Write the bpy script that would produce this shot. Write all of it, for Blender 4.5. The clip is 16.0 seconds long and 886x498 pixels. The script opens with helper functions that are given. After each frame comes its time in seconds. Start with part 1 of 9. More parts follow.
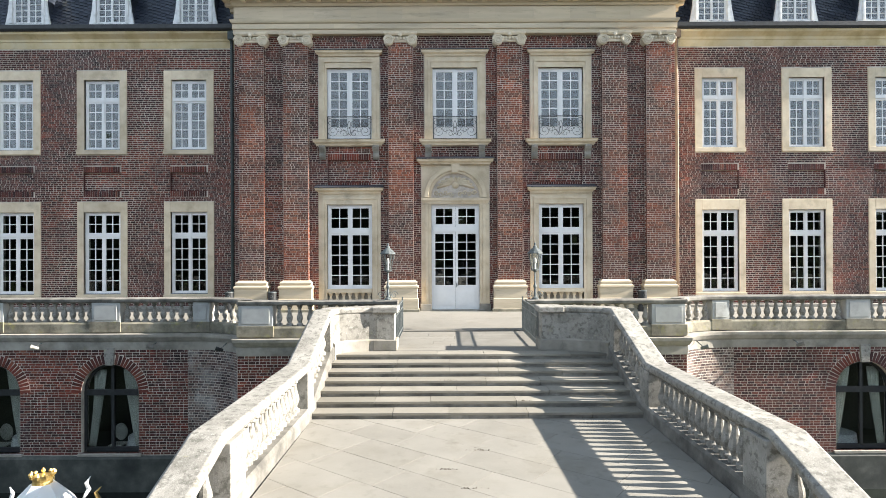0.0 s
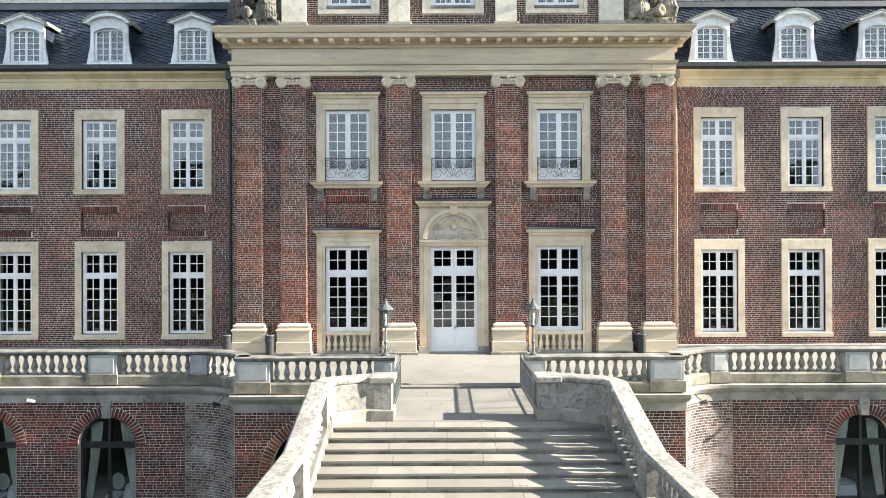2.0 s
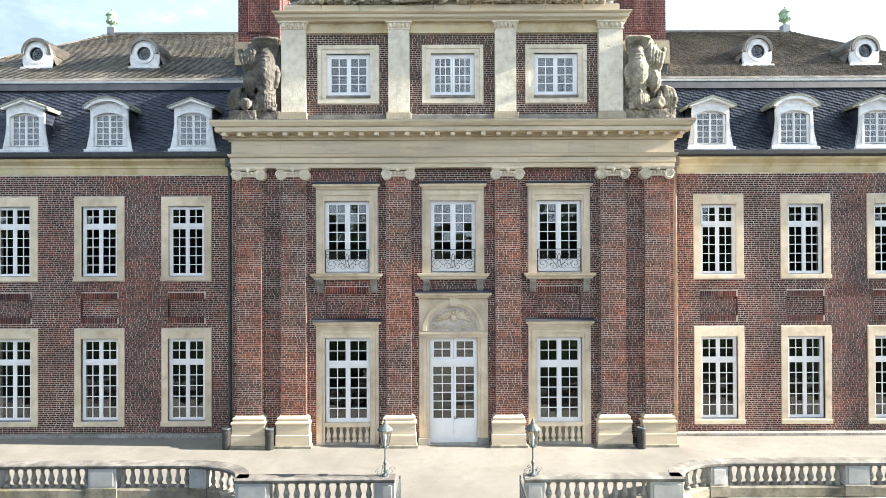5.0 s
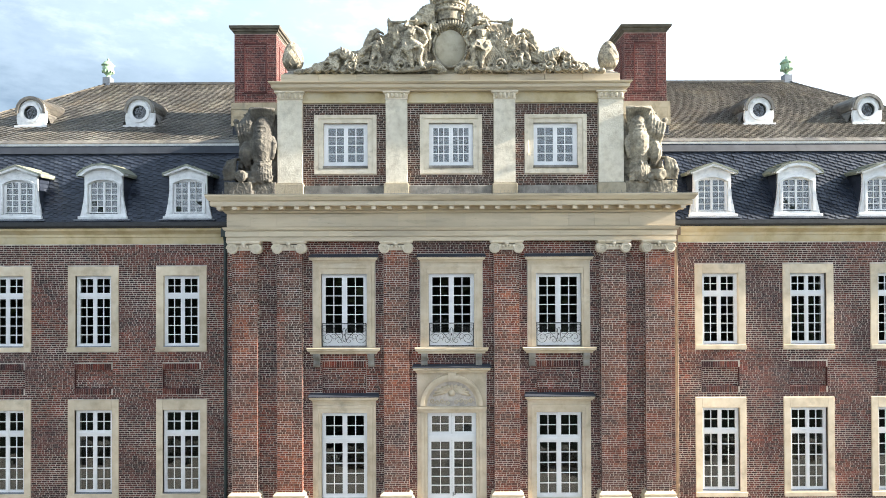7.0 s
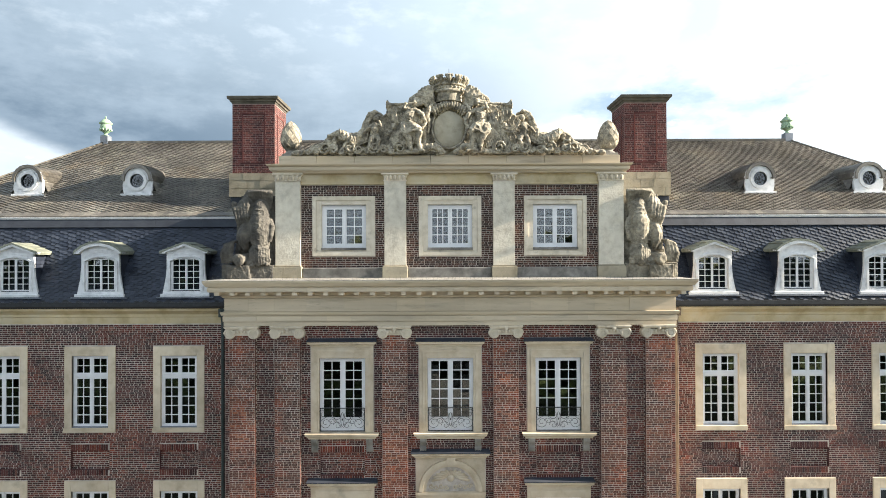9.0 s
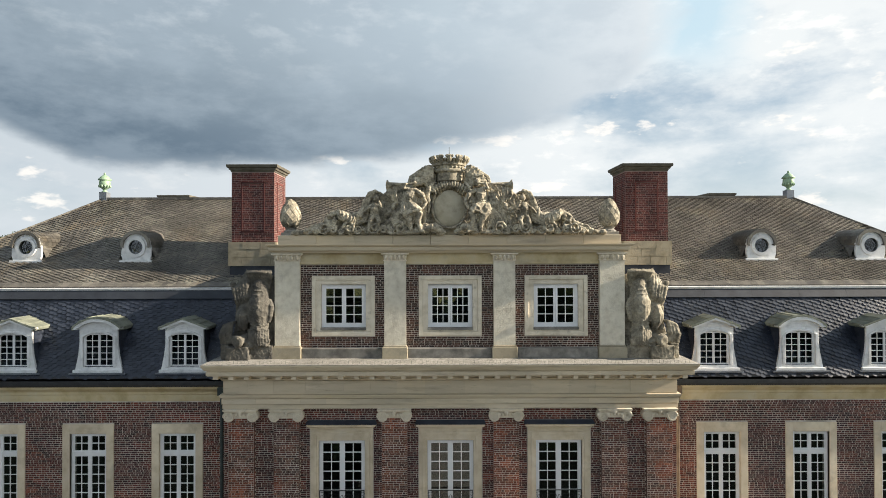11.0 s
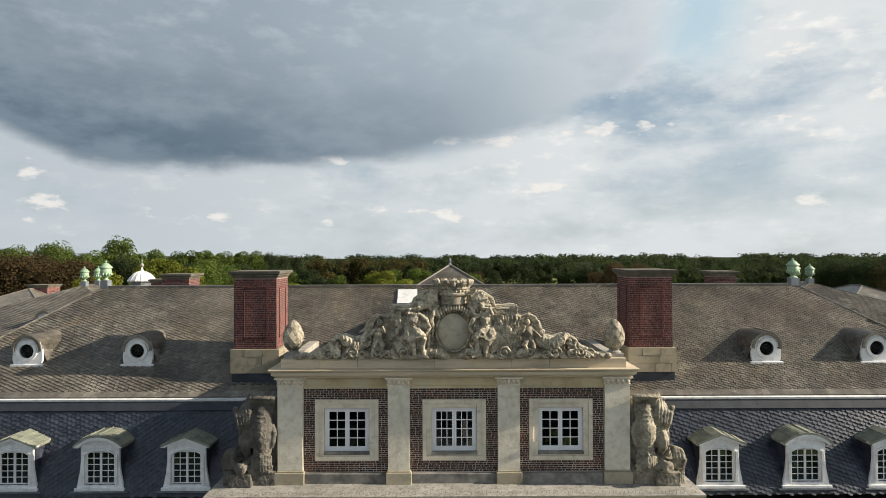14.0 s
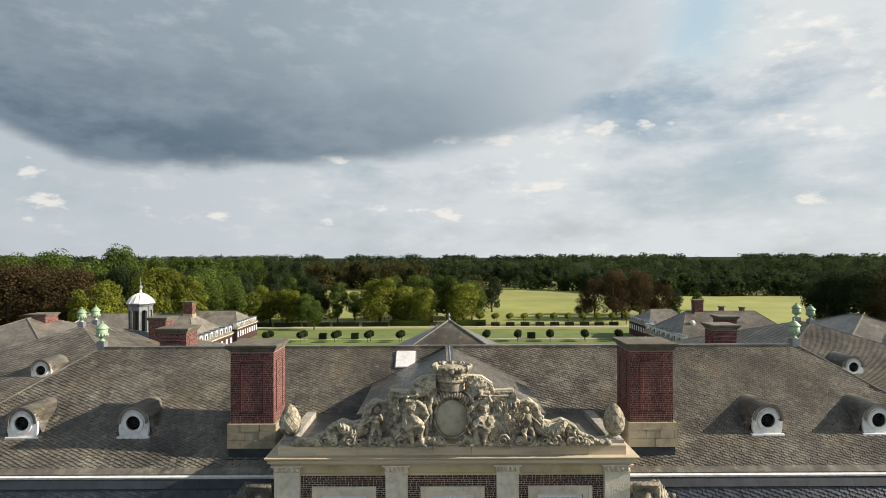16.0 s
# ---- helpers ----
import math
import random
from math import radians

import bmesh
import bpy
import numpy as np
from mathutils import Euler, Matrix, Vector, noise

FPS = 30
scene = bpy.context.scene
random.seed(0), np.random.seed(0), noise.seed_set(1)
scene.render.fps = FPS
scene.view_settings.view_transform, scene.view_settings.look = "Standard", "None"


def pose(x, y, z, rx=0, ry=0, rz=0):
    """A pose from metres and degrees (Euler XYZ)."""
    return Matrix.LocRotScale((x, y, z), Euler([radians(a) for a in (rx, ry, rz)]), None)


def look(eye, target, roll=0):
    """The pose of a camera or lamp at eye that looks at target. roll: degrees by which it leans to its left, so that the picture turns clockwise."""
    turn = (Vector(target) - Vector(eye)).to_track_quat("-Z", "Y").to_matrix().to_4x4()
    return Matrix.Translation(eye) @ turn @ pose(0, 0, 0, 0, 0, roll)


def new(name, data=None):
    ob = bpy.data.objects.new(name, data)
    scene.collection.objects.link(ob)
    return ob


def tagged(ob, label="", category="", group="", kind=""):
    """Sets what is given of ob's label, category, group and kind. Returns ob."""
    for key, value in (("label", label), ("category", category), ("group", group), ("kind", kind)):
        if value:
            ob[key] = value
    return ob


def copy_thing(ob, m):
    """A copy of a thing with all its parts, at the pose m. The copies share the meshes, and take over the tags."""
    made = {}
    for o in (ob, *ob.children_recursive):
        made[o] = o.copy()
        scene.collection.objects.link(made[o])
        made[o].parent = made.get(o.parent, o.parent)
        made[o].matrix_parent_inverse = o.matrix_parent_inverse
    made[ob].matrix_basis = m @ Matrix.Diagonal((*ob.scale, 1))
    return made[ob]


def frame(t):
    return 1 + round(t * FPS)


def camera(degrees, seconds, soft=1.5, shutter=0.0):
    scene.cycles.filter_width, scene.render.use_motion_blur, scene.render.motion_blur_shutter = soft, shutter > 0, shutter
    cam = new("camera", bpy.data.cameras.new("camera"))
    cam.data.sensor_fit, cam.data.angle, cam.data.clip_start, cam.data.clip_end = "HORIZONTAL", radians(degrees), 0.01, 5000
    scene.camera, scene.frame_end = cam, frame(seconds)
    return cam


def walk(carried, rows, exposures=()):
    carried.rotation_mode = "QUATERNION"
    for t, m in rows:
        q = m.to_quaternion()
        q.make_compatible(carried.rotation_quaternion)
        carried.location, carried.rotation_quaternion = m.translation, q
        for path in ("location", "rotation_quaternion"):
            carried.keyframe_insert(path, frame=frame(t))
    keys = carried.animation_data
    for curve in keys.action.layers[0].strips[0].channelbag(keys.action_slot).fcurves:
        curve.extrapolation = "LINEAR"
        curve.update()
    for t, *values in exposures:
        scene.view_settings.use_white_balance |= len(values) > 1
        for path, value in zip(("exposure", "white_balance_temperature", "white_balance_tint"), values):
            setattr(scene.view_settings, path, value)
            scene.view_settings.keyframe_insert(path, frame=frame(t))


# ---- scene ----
cam = camera(74.0, 16.0, soft=0.9)
METRES, EYE, TILT, LEAN = 25.0, 2.63, 0.15, 0.25
ROWS = [
    (0.0, 0.0, 0.0, 0.0, -0.0, 0.0, -0.0),
    (0.5, 0.0014, 0.0013, 0.0169, -0.0, 0.02, -0.01),
    (1.0, 0.0022, 0.0013, 0.0343, -0.02, 0.03, -0.01),
    (1.5, 0.0027, 0.0011, 0.0523, -0.02, 0.06, -0.02),
    (2.0, 0.0028, 0.0015, 0.0722, -0.03, 0.12, -0.01),
    (2.5, 0.0039, 0.0017, 0.0949, -0.02, 0.16, -0.03),
    (3.0, 0.0068, 0.0009, 0.1195, -0.02, 0.17, -0.04),
    (3.5, 0.0048, -0.0001, 0.1463, -0.03, 0.21, -0.01),
    (4.0, 0.0037, -0.0005, 0.1744, -0.03, 0.23, -0.01),
    (6.5, 0.0057, 0.0069, 0.321, -0.06, 0.36, -0.03),
    (7.0, 0.0071, 0.009, 0.3557, -0.07, 0.4, -0.02),
    (7.5, 0.0086, 0.0106, 0.3912, -0.08, 0.44, -0.03),
    (8.0, 0.0091, 0.0115, 0.4273, -0.08, 0.47, -0.03),
    (8.5, 0.0094, 0.0119, 0.463, -0.09, 0.49, -0.04),
    (9.0, 0.0091, 0.0126, 0.4988, -0.1, 0.5, -0.03),
    (11.5, 0.009, 0.0159, 0.6716, -0.13, 0.57, -0.08),
    (12.0, 0.0089, 0.0165, 0.7061, -0.13, 0.6, -0.06),
    (12.5, 0.0069, 0.0168, 0.7416, -0.15, 0.63, -0.05),
    (13.0, 0.0044, 0.0177, 0.778, -0.15, 0.55, -0.05),
    (13.5, 0.0036, 0.0186, 0.8148, -0.13, 0.5, -0.04),
    (14.0, 0.0028, 0.0184, 0.8505, -0.14, 0.62, -0.03),
    (14.5, 0.0041, 0.0195, 0.8874, -0.15, 0.59, -0.04),
    (15.0, 0.0053, 0.0203, 0.9208, -0.16, 0.68, -0.03),
    (15.5, 0.0055, 0.0216, 0.9585, -0.15, 0.66, -0.03),
    (16.0, 0.0062, 0.0244, 0.9987, -0.15, 0.49, -0.03),
]
DIST, SIDE, ANG = 25.75, -0.55, 0.644
walk(cam, [(t, pose(SIDE + METRES * x, -DIST + METRES * y * 1.553, EYE + METRES * z, 90 + TILT + pitch * ANG, LEAN + roll, yaw * ANG)) for t, x, y, z, yaw, pitch, roll in ROWS],
     exposures=[(0.0, 1.12, 6150, 10), (2.0, 1.33, 6150, 10), (4.0, 1.44, 6150, 10), (6.5, 1.40, 6300, 10), (8.0, 1.16, 6300, 10), (9.0, 0.90, 6500, 10), (11.0, 0.28, 6720, 10), (12.5, 0.07, 6720, 10), (16.0, -0.05, 6720, 10)])

# ---------------------------------------------------------------- world and light
SUN_ELEV, SUN_AZ = 25.0, 3.0         # degrees above the horizon, degrees in front of due right
wd = bpy.data.worlds.new("world")
scene.world = wd
wd.use_nodes = True
wt = wd.node_tree
wt.nodes.clear()


def wn(kind, **kw):
    n = wt.nodes.new(kind)
    for k, v in kw.items():
        if k == "op":
            n.operation = v
        elif k == "blend":
            n.blend_type = v
            n.data_type = "RGBA"
        elif k == "ins":
            for i, val in v.items():
                n.inputs[i].default_value = val
    return n


def wl(a, b, i, o=0):
    wt.links.new(a.outputs[o], b.inputs[i])


def wmath(op, a, b, clamp=False):
    n = wn("ShaderNodeMath", op=op)
    n.use_clamp = clamp
    for i, s in enumerate((a, b)):
        if s is None:
            continue
        if isinstance(s, (int, float)):
            n.inputs[i].default_value = s
        else:
            wl(s, n, i)
    return n


def wstep(src, lo, hi):
    n = wn("ShaderNodeMapRange", ins={1: lo, 2: hi, 3: 0.0, 4: 1.0})
    n.interpolation_type = "SMOOTHSTEP"
    wl(src, n, 0)
    return n


sky = wn("ShaderNodeTexSky")
sky.sky_type = "NISHITA"
sky.sun_disc = False
sky.sun_elevation = radians(SUN_ELEV)
sky.sun_rotation = radians(90.0 + SUN_AZ)
tc = wn("ShaderNodeTexCoord")
sep = wn("ShaderNodeSeparateXYZ")
wl(tc, sep, 0)
# cloud coordinates: side and height as angles over the horizon, the same all the way round
az = wmath("ARCTAN2", None, None)
wt.links.new(sep.outputs[0], az.inputs[0])
wt.links.new(sep.outputs[1], az.inputs[1])
el = wmath("ARCSINE", None, None)
wt.links.new(sep.outputs[2], el.inputs[0])
comb = wn("ShaderNodeCombineXYZ")
wl(az, comb, 0)
wl(wmath("MULTIPLY", el, 2.2), comb, 1)


def wnoise(scale, detail, rough, seed):
    n = wn("ShaderNodeTexNoise", ins={"Scale": scale, "Detail": detail, "Roughness": rough})
    off = wn("ShaderNodeVectorMath", op="ADD", ins={1: (seed, seed * 0.7, 0.0)})
    wl(comb, off, 0)
    wl(off, n, 0)
    return n


n_big, n_mid, n_fine = wnoise(2.1, 7, 0.55, 3.1), wnoise(6.0, 8, 0.6, 8.4), wnoise(15.0, 6, 0.6, 1.7)
# the lower rim of the dark cloud: it hangs lowest on one side and climbs to the other
rim_pos = wn("ShaderNodeMapRange", ins={1: -0.80, 2: 0.60, 3: 0.0, 4: 1.0})
wl(az, rim_pos, 0)
rim = wn("ShaderNodeValToRGB")
RIM = ((-0.80, 0.25), (-0.66, 0.190), (-0.56, 0.128), (-0.20, 0.140), (0.03, 0.172), (0.20, 0.215), (0.34, 0.275), (0.50, 0.46))
for i, (a_, h_) in enumerate(RIM):
    if i > 1:
        rim.color_ramp.elements.new((a_ + 0.80) / 1.40)
for e_, (a_, h_) in zip(rim.color_ramp.elements, RIM):
    e_.position, e_.color = (a_ + 0.80) / 1.40, (h_, h_, h_, 1)
rim.color_ramp.interpolation = "B_SPLINE"
wl(rim_pos, rim, 0)
rim2 = wmath("SUBTRACT", rim, wmath("MULTIPLY", wmath("SUBTRACT", n_mid, 0.5), 0.07))
rim3 = wmath("SUBTRACT", rim2, wmath("MULTIPLY", wmath("SUBTRACT", n_big, 0.5), 0.03))
over = wmath("SUBTRACT", el, rim3)
dark = wstep(over, -0.008, 0.024)
side = wn("ShaderNodeMapRange", ins={1: 0.31, 2: 0.41, 3: 1.0, 4: 0.0})
wl(wmath("ADD", az, wmath("MULTIPLY", wmath("SUBTRACT", n_mid, 0.5), 0.14)), side, 0)
bank = wmath("MULTIPLY", dark, side, True)
thin = wstep(wmath("ADD", wmath("MULTIPLY", n_big, 0.6), wmath("MULTIPLY", n_mid, 0.4)), 0.36, 0.56)
puff = wstep(n_fine, 0.52, 0.72)
low = wn("ShaderNodeMapRange", ins={1: 0.0, 2: 0.22, 3: 1.0, 4: 0.0})
wl(el, low, 0)


def wmix(fac, a, b):
    n = wn("ShaderNodeMix", blend="MIX")
    for s, i in ((fac, 0), (a, 6), (b, 7)):
        if isinstance(s, tuple):
            n.inputs[i].default_value = s
        elif isinstance(s, float):
            n.inputs[i].default_value = s
        elif s.bl_idname == "ShaderNodeMix":
            wt.links.new(s.outputs[2], n.inputs[i])
        else:
            wl(s, n, i)
    return n


blue = wmix(0.5, sky, (5.4, 7.2, 8.8, 1))
white = wmix(puff, (9.2, 9.8, 10.2, 1), (11.6, 11.7, 11.6, 1))
day = wmix(thin, blue, white)
haze = wmix(wmath("MULTIPLY", low, 0.55), day, (8.6, 9.3, 9.9, 1))
deep = wmath("ADD", wmath("MULTIPLY", wstep(over, 0.0, 0.22), 0.45), wmath("MULTIPLY", wstep(az, -0.55, 0.30), 0.55))
shade = wmix(deep, (1.3, 1.95, 2.7, 1), (6.1, 7.3, 8.3, 1))
shade1 = wmix(wmath("MULTIPLY", wstep(az, -0.05, 0.36), 0.8), shade, (8.4, 9.2, 9.9, 1))
shade2a = wmix(wmath("MULTIPLY", wstep(n_mid, 0.38, 0.66), 0.40), shade1, (4.4, 5.4, 6.4, 1))
shade2 = wmix(wmath("MULTIPLY", wstep(n_fine, 0.46, 0.72), wmath("MULTIPLY", wstep(over, 0.05, 0.25), 0.30)), shade2a, (8.2, 9.0, 9.7, 1))
dimmer = wn("ShaderNodeMapRange", ins={1: -0.65, 2: 0.25, 3: 0.62, 4: 0.0})
wl(az, dimmer, 0)
haze2 = wmix(wmath("MULTIPLY", dimmer, wstep(n_big, 0.25, 0.6)), haze, (4.6, 5.6, 6.6, 1))
gapx = wmath("ABSOLUTE", wmath("SUBTRACT", wmath("ADD", az, wmath("MULTIPLY", wmath("SUBTRACT", n_mid, 0.5), 0.12)), 0.42), None)
gap_ = wn("ShaderNodeMapRange", ins={1: 0.02, 2: 0.09, 3: 0.8, 4: 0.0})
wl(gapx, gap_, 0)
n_cum = wnoise(10.5, 5, 0.55, 5.3)
cum = wmath("MULTIPLY", wmath("MULTIPLY", wstep(n_cum, 0.60, 0.68), wstep(el, 0.02, 0.06)), 0.75)
haze3 = wmix(cum, haze2, (11.6, 11.3, 10.9, 1))
full00 = wmix(bank, haze3, shade2)
full0 = wmix(wmath("MULTIPLY", gap_, wstep(el, 0.24, 0.34)), full00, (5.6, 8.0, 9.6, 1))
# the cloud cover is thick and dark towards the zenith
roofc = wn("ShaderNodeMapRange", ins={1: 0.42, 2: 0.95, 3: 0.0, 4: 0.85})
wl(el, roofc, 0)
# broken sunlit cloud fills the whole other half of the sky
open_side = wn("ShaderNodeMapRange", ins={1: 0.2, 2: -0.7, 3: 0.0, 4: 0.75})
open_side.interpolation_type = "SMOOTHSTEP"
wt.links.new(sep.outputs[1], open_side.inputs[0])
full1 = wmix(open_side, full0, (8.8, 10.2, 11.7, 1))
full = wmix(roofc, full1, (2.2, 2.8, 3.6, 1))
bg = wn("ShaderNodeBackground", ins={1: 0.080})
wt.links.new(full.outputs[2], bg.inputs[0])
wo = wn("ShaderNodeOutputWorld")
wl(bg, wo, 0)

sun = new("sun", bpy.data.lights.new("sun", "SUN"))
sun.data.energy, sun.data.angle, sun.data.color = 9.6, radians(0.55), (1.0, 0.90, 0.76)
_e, _a = radians(SUN_ELEV), radians(SUN_AZ)
sun.matrix_world = look((0, 0, 60), Vector((0, 0, 60)) - Vector((math.cos(_e) * math.cos(_a), -math.cos(_e) * math.sin(_a), math.sin(_e))))


# ---------------------------------------------------------------- materials
def surf(name, cols, scale=2.0, rough=0.8, bump=0.25, bscale=25.0, metal=0.0, spots=(), rand=False, stretch=(1, 1, 1), large=0.35, dist=0.02):
    """A weathered surface: fine and broad variation, stains of their own shape, relief."""
    m = bpy.data.materials.new(name)
    m.use_nodes = True
    t = m.node_tree
    t.nodes.clear()
    N, L = t.nodes.new, t.links.new
    out, bs, geo = N("ShaderNodeOutputMaterial"), N("ShaderNodeBsdfPrincipled"), N("ShaderNodeNewGeometry")
    L(bs.outputs[0], out.inputs[0])
    mp = N("ShaderNodeMapping")
    mp.inputs["Scale"].default_value = stretch
    L(geo.outputs["Position"], mp.inputs[0])

    def noise_of(s, d=6, r=0.6):
        n = N("ShaderNodeTexNoise")
        n.inputs["Scale"].default_value, n.inputs["Detail"].default_value, n.inputs["Roughness"].default_value = s, d, r
        L(mp.outputs[0], n.inputs["Vector"])
        return n.outputs[0]

    fac = noise_of(scale)
    if rand:
        info = N("ShaderNodeObjectInfo")
        add = N("ShaderNodeMath")
        add.operation = "ADD"
        L(info.outputs["Random"], add.inputs[0])
        L(geo.outputs["Random Per Island"], add.inputs[1])
        fr = N("ShaderNodeMath")
        fr.operation = "FRACT"
        L(add.outputs[0], fr.inputs[0])
        mixf = N("ShaderNodeMath")
        mixf.operation = "MULTIPLY_ADD"
        mixf.inputs[1].default_value = 0.62 if rand is True else rand
        L(fr.outputs[0], mixf.inputs[0])
        sc = N("ShaderNodeMath")
        sc.operation = "MULTIPLY"
        sc.inputs[1].default_value = 0.38 if rand is True else 1 - rand
        L(fac, sc.inputs[0])
        L(sc.outputs[0], mixf.inputs[2])
        fac = mixf.outputs[0]
    ramp = N("ShaderNodeValToRGB")
    el_ = ramp.color_ramp.elements
    lo, hi = (0.05, 0.95) if rand else (0.3, 0.7)
    for i, c in enumerate(cols):
        p = lo + (hi - lo) * i / max(1, len(cols) - 1)
        e = el_[i] if i < 2 else el_.new(p)
        e.position, e.color = p, (*c, 1)
    for i, c in enumerate(cols):
        el_[i].position = lo + (hi - lo) * i / max(1, len(cols) - 1)
        el_[i].color = (*c, 1)
    L(fac, ramp.inputs[0])
    col = ramp.outputs[0]

    def mixed(kind, f, a, b):
        mx = N("ShaderNodeMix")
        mx.data_type, mx.blend_type = "RGBA", kind
        for s, i in ((f, 0), (a, 6), (b, 7)):
            if isinstance(s, (float, tuple)):
                mx.inputs[i].default_value = s
            else:
                L(s, mx.inputs[i])
        return mx.outputs[2]

    if large:
        r2 = N("ShaderNodeMapRange")
        for i, v in ((1, 0.3), (2, 0.7), (3, 1.0 - large), (4, 1.0 + large * 0.5)):
            r2.inputs[i].default_value = v
        L(noise_of(scale * 0.17, 4), r2.inputs[0])
        col = mixed("MULTIPLY", 1.0, col, r2.outputs[0])
    for c, s, a, b, amt in spots:
        r3 = N("ShaderNodeMapRange")
        for i, v in ((1, a), (2, b), (3, 0.0), (4, amt)):
            r3.inputs[i].default_value = v
        L(noise_of(s, 8, 0.65), r3.inputs[0])
        col = mixed("MIX", r3.outputs[0], col, (*c, 1))
    L(col, bs.inputs["Base Color"])
    bs.inputs["Roughness"].default_value, bs.inputs["Metallic"].default_value = rough, metal
    if bump:
        bp = N("ShaderNodeBump")
        bp.inputs["Strength"].default_value, bp.inputs["Distance"].default_value = bump, dist
        L(noise_of(bscale, 8, 0.65), bp.inputs["Height"])
        L(bp.outputs[0], bs.inputs["Normal"])
    return m


def glass(name, tint, gloss):
    m = bpy.data.materials.new(name)
    m.use_nodes = True
    t = m.node_tree
    t.nodes.clear()
    N, L = t.nodes.new, t.links.new
    out, mx, tr, gl, lw = N("ShaderNodeOutputMaterial"), N("ShaderNodeMixShader"), N("ShaderNodeBsdfTransparent"), N("ShaderNodeBsdfGlossy"), N("ShaderNodeLayerWeight")
    tr.inputs[0].default_value = (*tint, 1)
    gl.inputs["Roughness"].default_value = 0.02
    lw.inputs[0].default_value = 0.5
    pw, ma = N("ShaderNodeMath"), N("ShaderNodeMath")
    pw.operation, ma.operation = "POWER", "MULTIPLY_ADD"
    pw.inputs[1].default_value = 4.0
    ma.inputs[1].default_value, ma.inputs[2].default_value = 0.8, gloss
    L(lw.outputs["Facing"], pw.inputs[0])
    L(pw.outputs[0], ma.inputs[0])
    L(ma.outputs[0], mx.inputs[0])
    L(tr.outputs[0], mx.inputs[1])
    L(gl.outputs[0], mx.inputs[2])
    bp, nz, geo = N("ShaderNodeBump"), N("ShaderNodeTexNoise"), N("ShaderNodeNewGeometry")
    nz.inputs["Scale"].default_value, nz.inputs["Detail"].default_value = 2.3, 2
    bp.inputs["Strength"].default_value, bp.inputs["Distance"].default_value = 0.25, 0.02
    L(geo.outputs["Position"], nz.inputs["Vector"])
    L(nz.outputs[0], bp.inputs["Height"])
    L(bp.outputs[0], gl.inputs["Normal"])
    L(mx.outputs[0], out.inputs[0])
    return m


def brick_mat(name, cols, zones, salt=(), rough=0.9):
    """Fired brick: every brick its own tone, fine grain, broad patches where the firing or the weather differs."""
    m = bpy.data.materials.new(name)
    m.use_nodes = True
    t = m.node_tree
    t.nodes.clear()
    N, L = t.nodes.new, t.links.new
    out, bs, geo, info = N("ShaderNodeOutputMaterial"), N("ShaderNodeBsdfPrincipled"), N("ShaderNodeNewGeometry"), N("ShaderNodeObjectInfo")
    L(bs.outputs[0], out.inputs[0])

    def noise_of(scale, shift, d=5, r=0.6):
        mp, n = N("ShaderNodeMapping"), N("ShaderNodeTexNoise")
        mp.inputs["Location"].default_value = (shift, shift * 0.37, shift * 1.9)
        L(geo.outputs["Position"], mp.inputs[0])
        n.inputs["Scale"].default_value, n.inputs["Detail"].default_value, n.inputs["Roughness"].default_value = scale, d, r
        L(mp.outputs[0], n.inputs["Vector"])
        return n.outputs[0]

    def ranged(v, lo, hi, a, b):
        r = N("ShaderNodeMapRange")
        for i, q in ((1, lo), (2, hi), (3, a), (4, b)):
            r.inputs[i].default_value = q
        L(v, r.inputs[0])
        return r.outputs[0]

    def mixed(kind, f, a, b):
        mx = N("ShaderNodeMix")
        mx.data_type, mx.blend_type = "RGBA", kind
        for q, i in ((f, 0), (a, 6), (b, 7)):
            if isinstance(q, (float, tuple)):
                mx.inputs[i].default_value = q
            else:
                L(q, mx.inputs[i])
        return mx.outputs[2]

    add, fr = N("ShaderNodeMath"), N("ShaderNodeMath")
    add.operation, fr.operation = "ADD", "FRACT"
    L(info.outputs["Random"], add.inputs[0])
    L(geo.outputs["Random Per Island"], add.inputs[1])
    L(add.outputs[0], fr.inputs[0])
    ramp = N("ShaderNodeValToRGB")
    els = ramp.color_ramp.elements
    ramp.color_ramp.interpolation = "CONSTANT"
    for i in range(2, len(cols)):
        els.new(i / len(cols))
    for i, c in enumerate(cols):
        els[i].position, els[i].color = i / len(cols), (*c, 1)
    L(fr.outputs[0], ramp.inputs[0])
    col = mixed("MULTIPLY", 1.0, ramp.outputs[0], ranged(noise_of(22.0, 0.0), 0.3, 0.7, 0.68, 1.30))
    for k, (tint, scale, lo, hi, amt) in enumerate(zones):
        col = mixed("MULTIPLY", ranged(noise_of(scale, 11.3 * (k + 1)), lo, hi, 0.0, amt), col, (*tint, 1))
    for k, (c, scale, lo, hi, amt) in enumerate(salt):
        col = mixed("MIX", ranged(noise_of(scale, 7.7 * (k + 1), 8, 0.7), lo, hi, 0.0, amt), col, (*c, 1))
    L(col, bs.inputs["Base Color"])
    bs.inputs["Roughness"].default_value = rough
    bp = N("ShaderNodeBump")
    bp.inputs["Strength"].default_value, bp.inputs["Distance"].default_value = 0.35, 0.006
    L(noise_of(45.0, 3.0, 6, 0.65), bp.inputs["Height"])
    L(bp.outputs[0], bs.inputs["Normal"])
    return m


